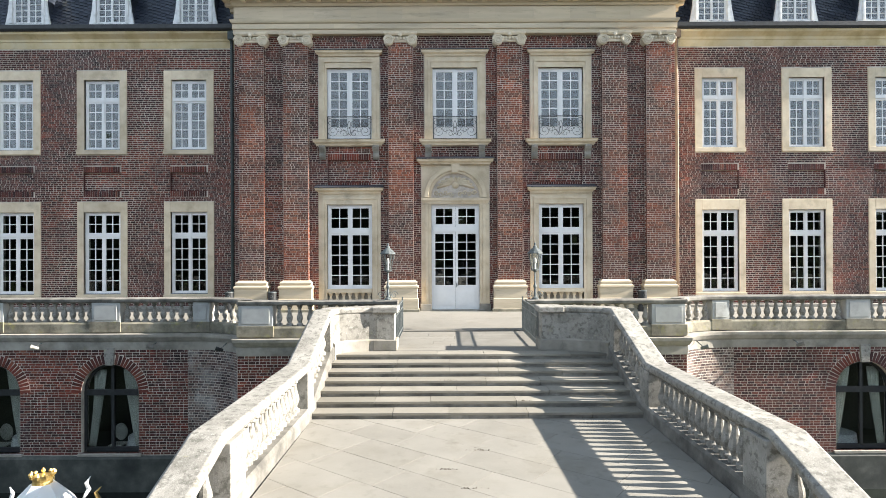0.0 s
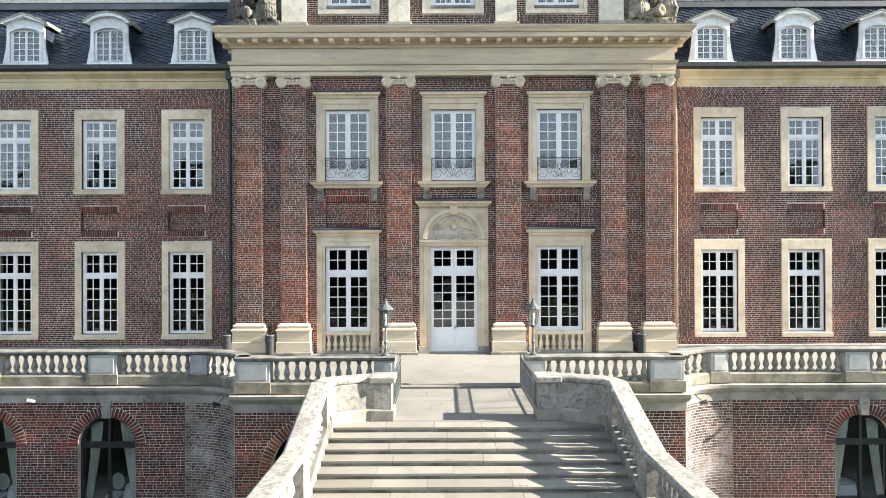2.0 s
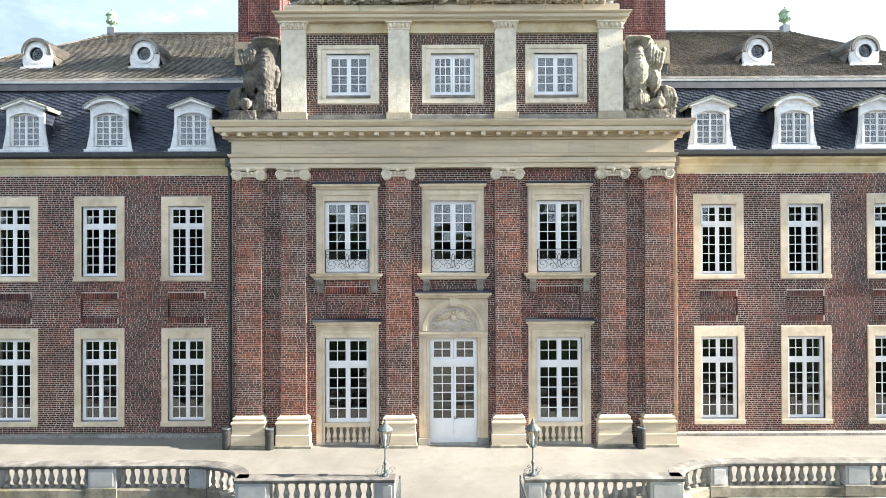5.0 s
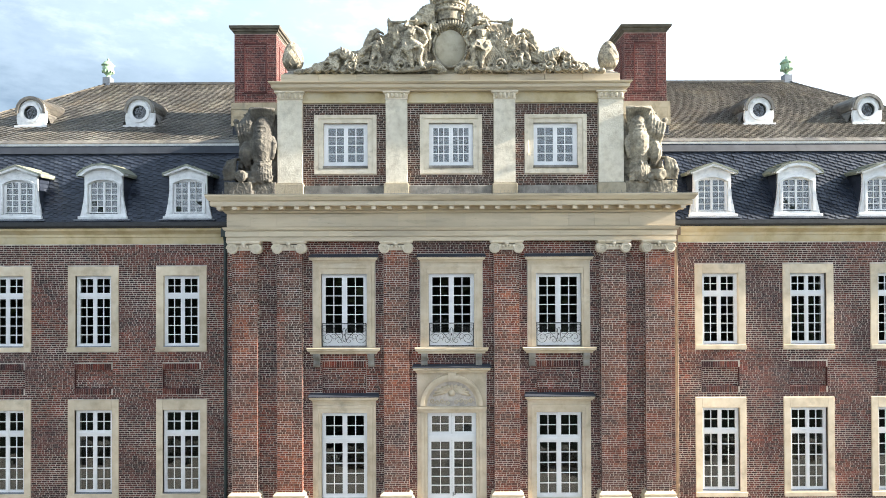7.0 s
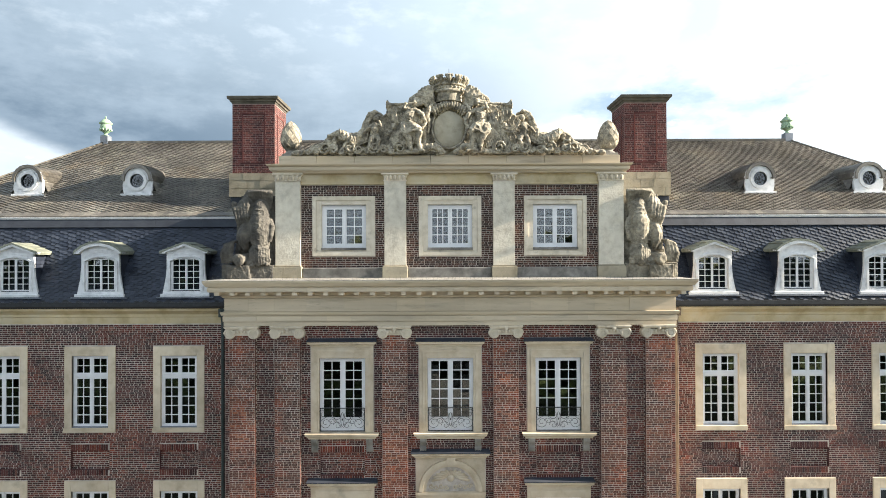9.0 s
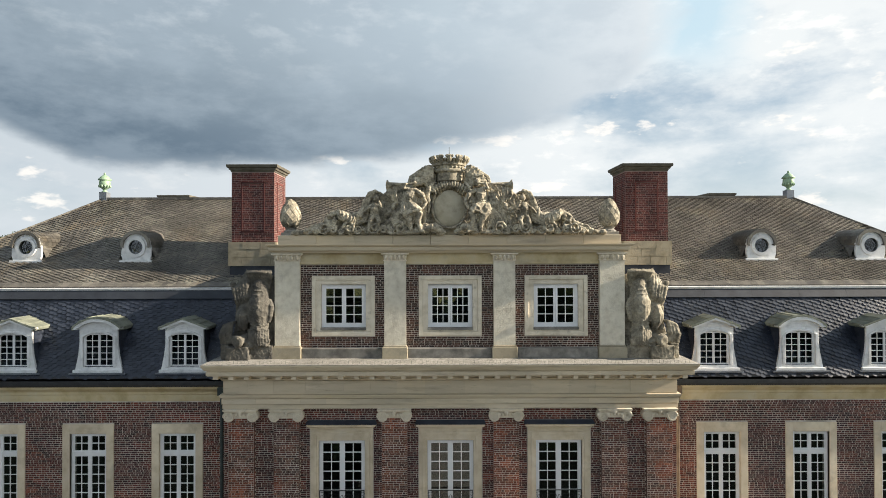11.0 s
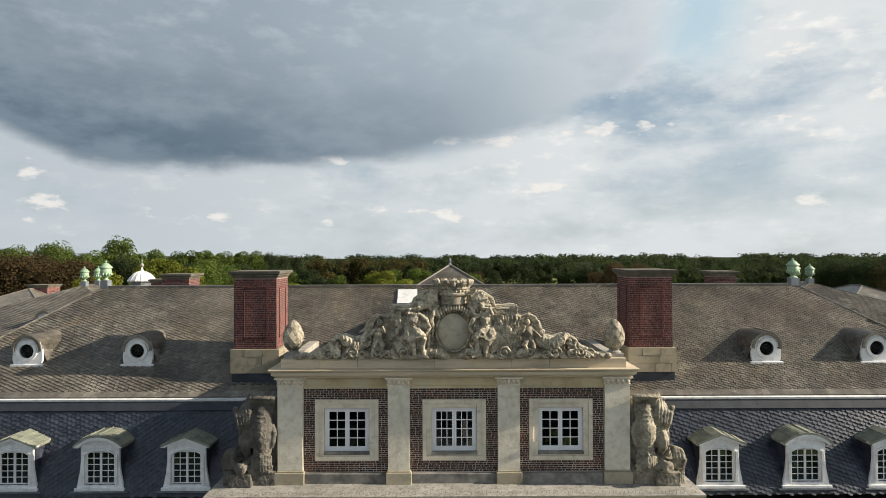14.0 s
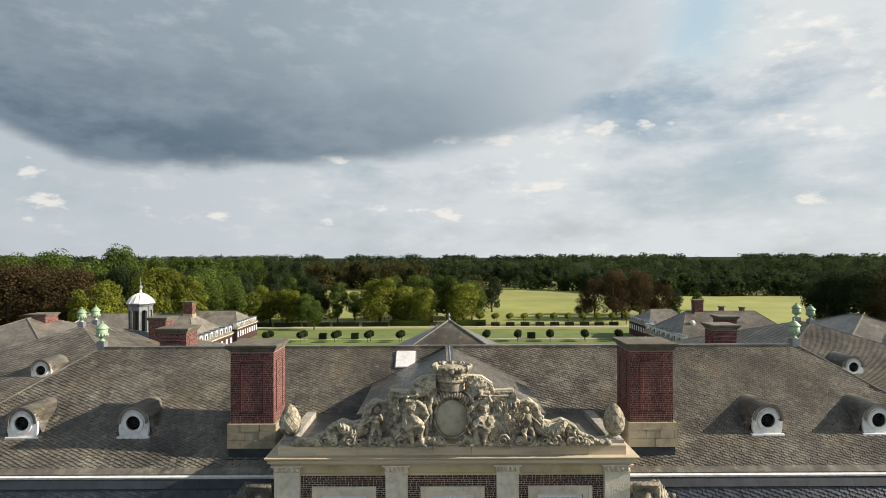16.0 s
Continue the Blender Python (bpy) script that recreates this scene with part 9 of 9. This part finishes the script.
def cellar_window(x, name):
    w = thing(name, "round-arched cellar window with a black frame and cream curtains", "window", at=(x, TY, 0), kind="structure")
    hw, sill, spring = 1.01, -4.42, -2.31
    part("window_frame", B().ring(arch_outline(hw, sill, spring), arch_outline(hw - 0.09, sill + 0.1, spring), 0.18, 0.28).box(-0.05, 0.05, 0.17, 0.27, sill + 0.1, spring + hw - 0.08)
         .box(-hw + 0.09, -0.05, 0.17, 0.27, spring - 0.12, spring + 0.08).box(0.05, hw - 0.09, 0.17, 0.27, spring - 0.12, spring + 0.08).box(-hw + 0.08, hw - 0.08, 0.17, 0.26, sill, sill + 0.16), M_BLACK, w)
    for s in (-1, 1):
        g = part("pane", B().box(min(s * 0.05, s * 0.92), max(s * 0.05, s * 0.92), 0.22, 0.228, sill + 0.16, spring - 0.12), M_GLASS, w)
        g.visible_shadow = False
        q = [(s * 0.05, spring + 0.08)] + [(s * 0.92 * math.cos(0.5 * math.pi * i / 8), spring + 0.08 + 0.84 * math.sin(0.5 * math.pi * i / 8)) for i in range(8)] + [(s * 0.05, spring + 0.92)]
        g = part("pane", B().prism(q if s > 0 else q[::-1], 0.22, 0.228), M_GLASS, w)
        g.visible_shadow = False
    part("window_sill", B().box(-hw - 0.1, hw + 0.1, -0.08, 0.2, sill - 0.1, sill + 0.0), M_GREYST, w, bevel=0.015)
    n = 31
    for i in range(n):
        a = math.pi * (i + 0.5) / n
        if abs(a - math.pi / 2) < 0.14:
            continue
        b = B().box(0, 0.34, -0.012, 0.0, -0.045, 0.045)
        b.v = [(px, py, pz * (1 + 0.25 * px)) for px, py, pz in b.v]
        part("voussoir", b, M_BRICK, w, at=Matrix.Translation((0, 0, spring)) @ Matrix.Rotation(-a, 4, "Y") @ Matrix.Translation((hw + 0.005, 0, 0)))
    part("keystone", B().prism([(-0.14, spring + hw - 0.04), (0.14, spring + hw - 0.04), (0.19, -0.72), (-0.19, -0.72)], -0.07, 0.1), M_RAIL, w, bevel=0.02)
    for s in (-1, 1):
        c = B()
        fold = 16
        rows_ = []
        for j in range(9):
            f = j / 8
            z = spring + 0.75 + (sill - 0.0 - spring - 0.75) * f
            inner = 0.30 + 0.44 * f ** 1.2
            outer = min(hw - 0.02, inner + 0.46 - 0.24 * f)
            rows_.append([(s * (outer - (outer - inner) * k / fold), 0.36 + 0.04 * math.sin(k * 1.9 + j * 0.3), z) for k in range(fold + 1)])
        vs = [p for row in rows_ for p in row]
        c.add(vs, [(j * (fold + 1) + k, j * (fold + 1) + k + 1, (j + 1) * (fold + 1) + k + 1, (j + 1) * (fold + 1) + k) for j in range(8) for k in range(fold)])
        cu_ = part("curtain", c, M_CURTAIN, smooth=True)
        cu_.location = (x, TY, 0)
        tagged(cu_, "gathered cream curtain drawn aside in a cellar window", "curtain", "cellar curtains")
        md = cu_.modifiers.new("thickness", "SOLIDIFY")
        md.thickness = 0.012


for k, x in enumerate((-12.24, -16.4, 14.2, 18.36)):
    cellar_window(x, "window_7")
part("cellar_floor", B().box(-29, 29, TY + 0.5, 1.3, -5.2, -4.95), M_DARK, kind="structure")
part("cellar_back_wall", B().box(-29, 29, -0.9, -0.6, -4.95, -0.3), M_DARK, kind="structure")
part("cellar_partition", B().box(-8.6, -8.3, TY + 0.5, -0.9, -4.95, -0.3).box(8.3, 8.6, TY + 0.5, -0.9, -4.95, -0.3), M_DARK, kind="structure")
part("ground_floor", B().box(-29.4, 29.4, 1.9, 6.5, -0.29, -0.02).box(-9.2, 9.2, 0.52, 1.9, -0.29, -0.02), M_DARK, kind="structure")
for x in (-12.0, -16.3, 14.0):
    t = thing("table", "round table under a white cloth in the cellar room", "table", at=(x + 0.25, -3.7, -4.95), group="cellar tables")
    part("tablecloth", B().lathe([(0.62, 0.1), (0.58, 0.5), (0.55, 0.74), (0.53, 0.76), (0.0, 0.76)], n=20), M_CLOTH, t)
    part("pedestal", B().lathe([(0.3, 0.0), (0.08, 0.05), (0.06, 0.74)], n=10), M_BLACK, t)
    c = thing("chair", "pale upholstered oval-backed chair in the cellar room", "chair", at=(x - 0.65, -3.9, -4.95), group="cellar chairs")
    part("seat", B().box(-0.24, 0.24, -0.24, 0.24, 0.40, 0.48), M_CURTAIN, c, bevel=0.03)
    part("backrest", B().ball((0, 0.22, 0.85), (0.25, 0.04, 0.32), 14, 8), M_CURTAIN, c)
    for a in (-0.2, 0.2):
        for e in (-0.2, 0.2):
            part("leg", B().tube([(a, e, 0.0), (a, e, 0.42)], [0.02, 0.03], 6), M_WHITE_W, c)

# white canopy with a gilded crown beside the stairs
cn = thing("canopy", "white canvas canopy topped by a gilded crown", "canopy", at=(-8.02, -14.8, 0))
ctop = -1.66
part("canvas", B().lathe([(1.30, ctop - 1.75), (1.25, ctop - 1.6), (0.90, ctop - 0.85), (0.56, ctop - 0.38), (0.2, ctop + 0.0), (0.0, ctop + 0.0)], n=8), M_CLOTH, cn)
for k in range(8):
    a = math.pi / 4 * (k + 0.5)
    part("pole", B().tube([(1.25 * math.cos(a), 1.25 * math.sin(a), -5.8), (1.25 * math.cos(a), 1.25 * math.sin(a), ctop - 1.6)], 0.04, 6), M_WHITE, cn)
    part("leaf_ornament", B().tube([(0.80 * math.cos(a), 0.80 * math.sin(a), ctop - 0.6), (0.92 * math.cos(a), 0.92 * math.sin(a), ctop - 0.46), (0.86 * math.cos(a), 0.86 * math.sin(a), ctop - 0.32), (0.95 * math.cos(a), 0.95 * math.sin(a), ctop - 0.22)], [0.02, 0.05, 0.035, 0.008], 6), M_WHITE if k % 2 else M_GOLD, cn)
crn = part("crown", B().lathe([(0.16, ctop - 0.02), (0.17, ctop + 0.0), (0.16, ctop + 0.05), (0.17, ctop + 0.10), (0.18, ctop + 0.13), (0.16, ctop + 0.14)], n=18), M_GOLD, cn, "gilded crown")
for k in range(9):
    a = 2 * math.pi * k / 9
    part("crown_leaf", B().tube([(0.19 * math.cos(a), 0.19 * math.sin(a), ctop + 0.12), (0.19 * math.cos(a), 0.19 * math.sin(a), ctop + 0.17), (0.17 * math.cos(a), 0.17 * math.sin(a), ctop + (0.23 if k % 2 else 0.20))], [0.025, 0.045, 0.012], 6), M_GOLD, crn)
# weeds in the joints
rw = random.Random(13)
for x, y, z in ((-0.45, -12.12, -0.38), (0.10, -15.4, LAND_Z), (-0.52, -16.3, LAND_Z), (-0.15, -17.05, LAND_Z), (1.2, -13.0, -0.63), (2.6, -13.45, LAND_Z)):
    w = B()
    for _ in range(24):
        a, l_ = rw.uniform(0, 6.3), rw.uniform(0.02, 0.055)
        p = (x + rw.gauss(0, 0.10), y + rw.uniform(-0.025, 0.01))
        w.add([(p[0] - 0.006, p[1], z), (p[0] + 0.006, p[1], z), (p[0] + l_ * 0.5 * math.cos(a), p[1] + l_ * 0.5 * math.sin(a), z + l_ * 0.6)], [(0, 1, 2)])
    tagged(part("weeds", w, M_BARK), "small withered brown weeds in a stone joint", "plant", "weeds in the joints", "stuff")


# ---------------------------------------------------------------- brickwork
ident = Matrix.Identity(4)
bricks(wall_c, ident, free(-9.65, 9.65, NO_BRICK), 0.02, 12.04, M_BRICK, 300, lambda x, z: (1.5 < abs(x) < 1.8 or 2.8 < abs(x) < 3.3 or 5.9 < abs(x) < 6.4) and 3 < z < 11, seed=2)
for a, b_, c, d in PANELS:
    bricks(wall_c, pose(0, 0.10, 0), free(a, b_, []), c + 0.02, d, M_BRICK, seed=3)
for s in (-1, 1):
    w, x0, x1, block, pans = wings[s]
    bricks(w, pose(0, 1.35, 0), free(max(x0, -22.5), min(x1, 22.5), block), 0.0, 12.0, M_BRICK, 300, lambda x, z: 13.45 < abs(x) < 15.0 and 1 < z < 11, seed=4 + s)
    for a, b_, c, d in pans:
        bricks(w, pose(0, 1.45, 0), free(a, b_, []), c + 0.02, d, M_BRICK, seed=6)
    tw, arches, tx0, tx1 = twalls[s]
    bricks(tw, pose(0, TY, 0), arch_spans(max(tx0, -19), min(tx1, 17), arches, 0.36), -4.47, -0.8, M_BRICK, 300, lambda x, z: 9.0 < abs(x) < 11.5, seed=8 + s)
bricks(wall_tc, pose(0, CY, 0), arch_spans(-7.3, 7.42, ARCH_C, 0.36), -4.47, -0.8, M_BRICK, 300, lambda x, z: abs(x) > 4.5 and z > -2.6, seed=12)
for cx, hw, sill, spring in ARCH_C:
    for i in range(48):
        vb = B().box(0, 0.34, -0.006, 0.0, -0.047, 0.047)
        vb.v = [(px, py, pz * (1 + 0.16 * px)) for px, py, pz in vb.v]
        part("voussoir", vb, M_BRICK_B, wall_tc, at=Matrix.Translation((cx, CY, spring)) @ Matrix.Rotation(-math.pi * (i + 0.5) / 48, 4, "Y") @ Matrix.Translation((hw + 0.005, 0, 0)))
bricks(attic, pose(0, AY, 0), free(-6.5, 6.5, [(c - 1.37, c + 1.37, 15.02, 17.63) for c in (-WX, 0.02, WX)] + [(-2.84, -1.9, 14, 19), (1.9, 2.84, 14, 19)]), 14.52, 18.14, M_BRICK_A, 300, lambda x, z: abs(abs(x) - 3.1) < 0.3 or abs(x) > 5.9, seed=13)
# upright courses over and under the sunk panels
for a, b_, c, d in PANELS:
    for z0 in (d, c - 0.26):
        k = int((b_ - a) / 0.105)
        sb = B()
        for i in range(k):
            sb.box(a + i * 0.105 + 0.006, a + i * 0.105 + 0.094, -0.016, 0.0, z0 + 0.0, z0 + 0.262)
        part("soldier_course", sb, M_BRICK, wall_c, kind="stuff")
for s in (-1, 1):
    w, x0, x1, block, pans = wings[s]
    for a, b_, c, d in pans:
        for z0 in (d, c - 0.26):
            sb = B()
            for i in range(int((b_ - a) / 0.105)):
                sb.box(a + i * 0.105 + 0.006, a + i * 0.105 + 0.094, 1.334, 1.35, z0 + 0.0, z0 + 0.262)
            part("soldier_course", sb, M_BRICK, w, kind="stuff")

# brick lining of the sunk panels
for s in (-1, 1):
    w, x0, x1, block, pans = wings[s]
    for a, b_, c, d in pans:
        part("panel_reveal", B().box(a, a + 0.014, 1.345, 1.45, c, d).box(b_ - 0.014, b_, 1.345, 1.45, c, d).box(a, b_, 1.345, 1.45, d - 0.014, d).box(a, b_, 1.345, 1.45, c, c + 0.014), M_BRICK, w)
for a, b_, c, d in PANELS:
    part("panel_reveal", B().box(a, a + 0.014, -0.005, 0.10, c, d).box(b_ - 0.014, b_, -0.005, 0.10, c, d).box(a, b_, -0.005, 0.10, d - 0.014, d).box(a, b_, -0.005, 0.10, c, c + 0.014), M_BRICK, wall_c)
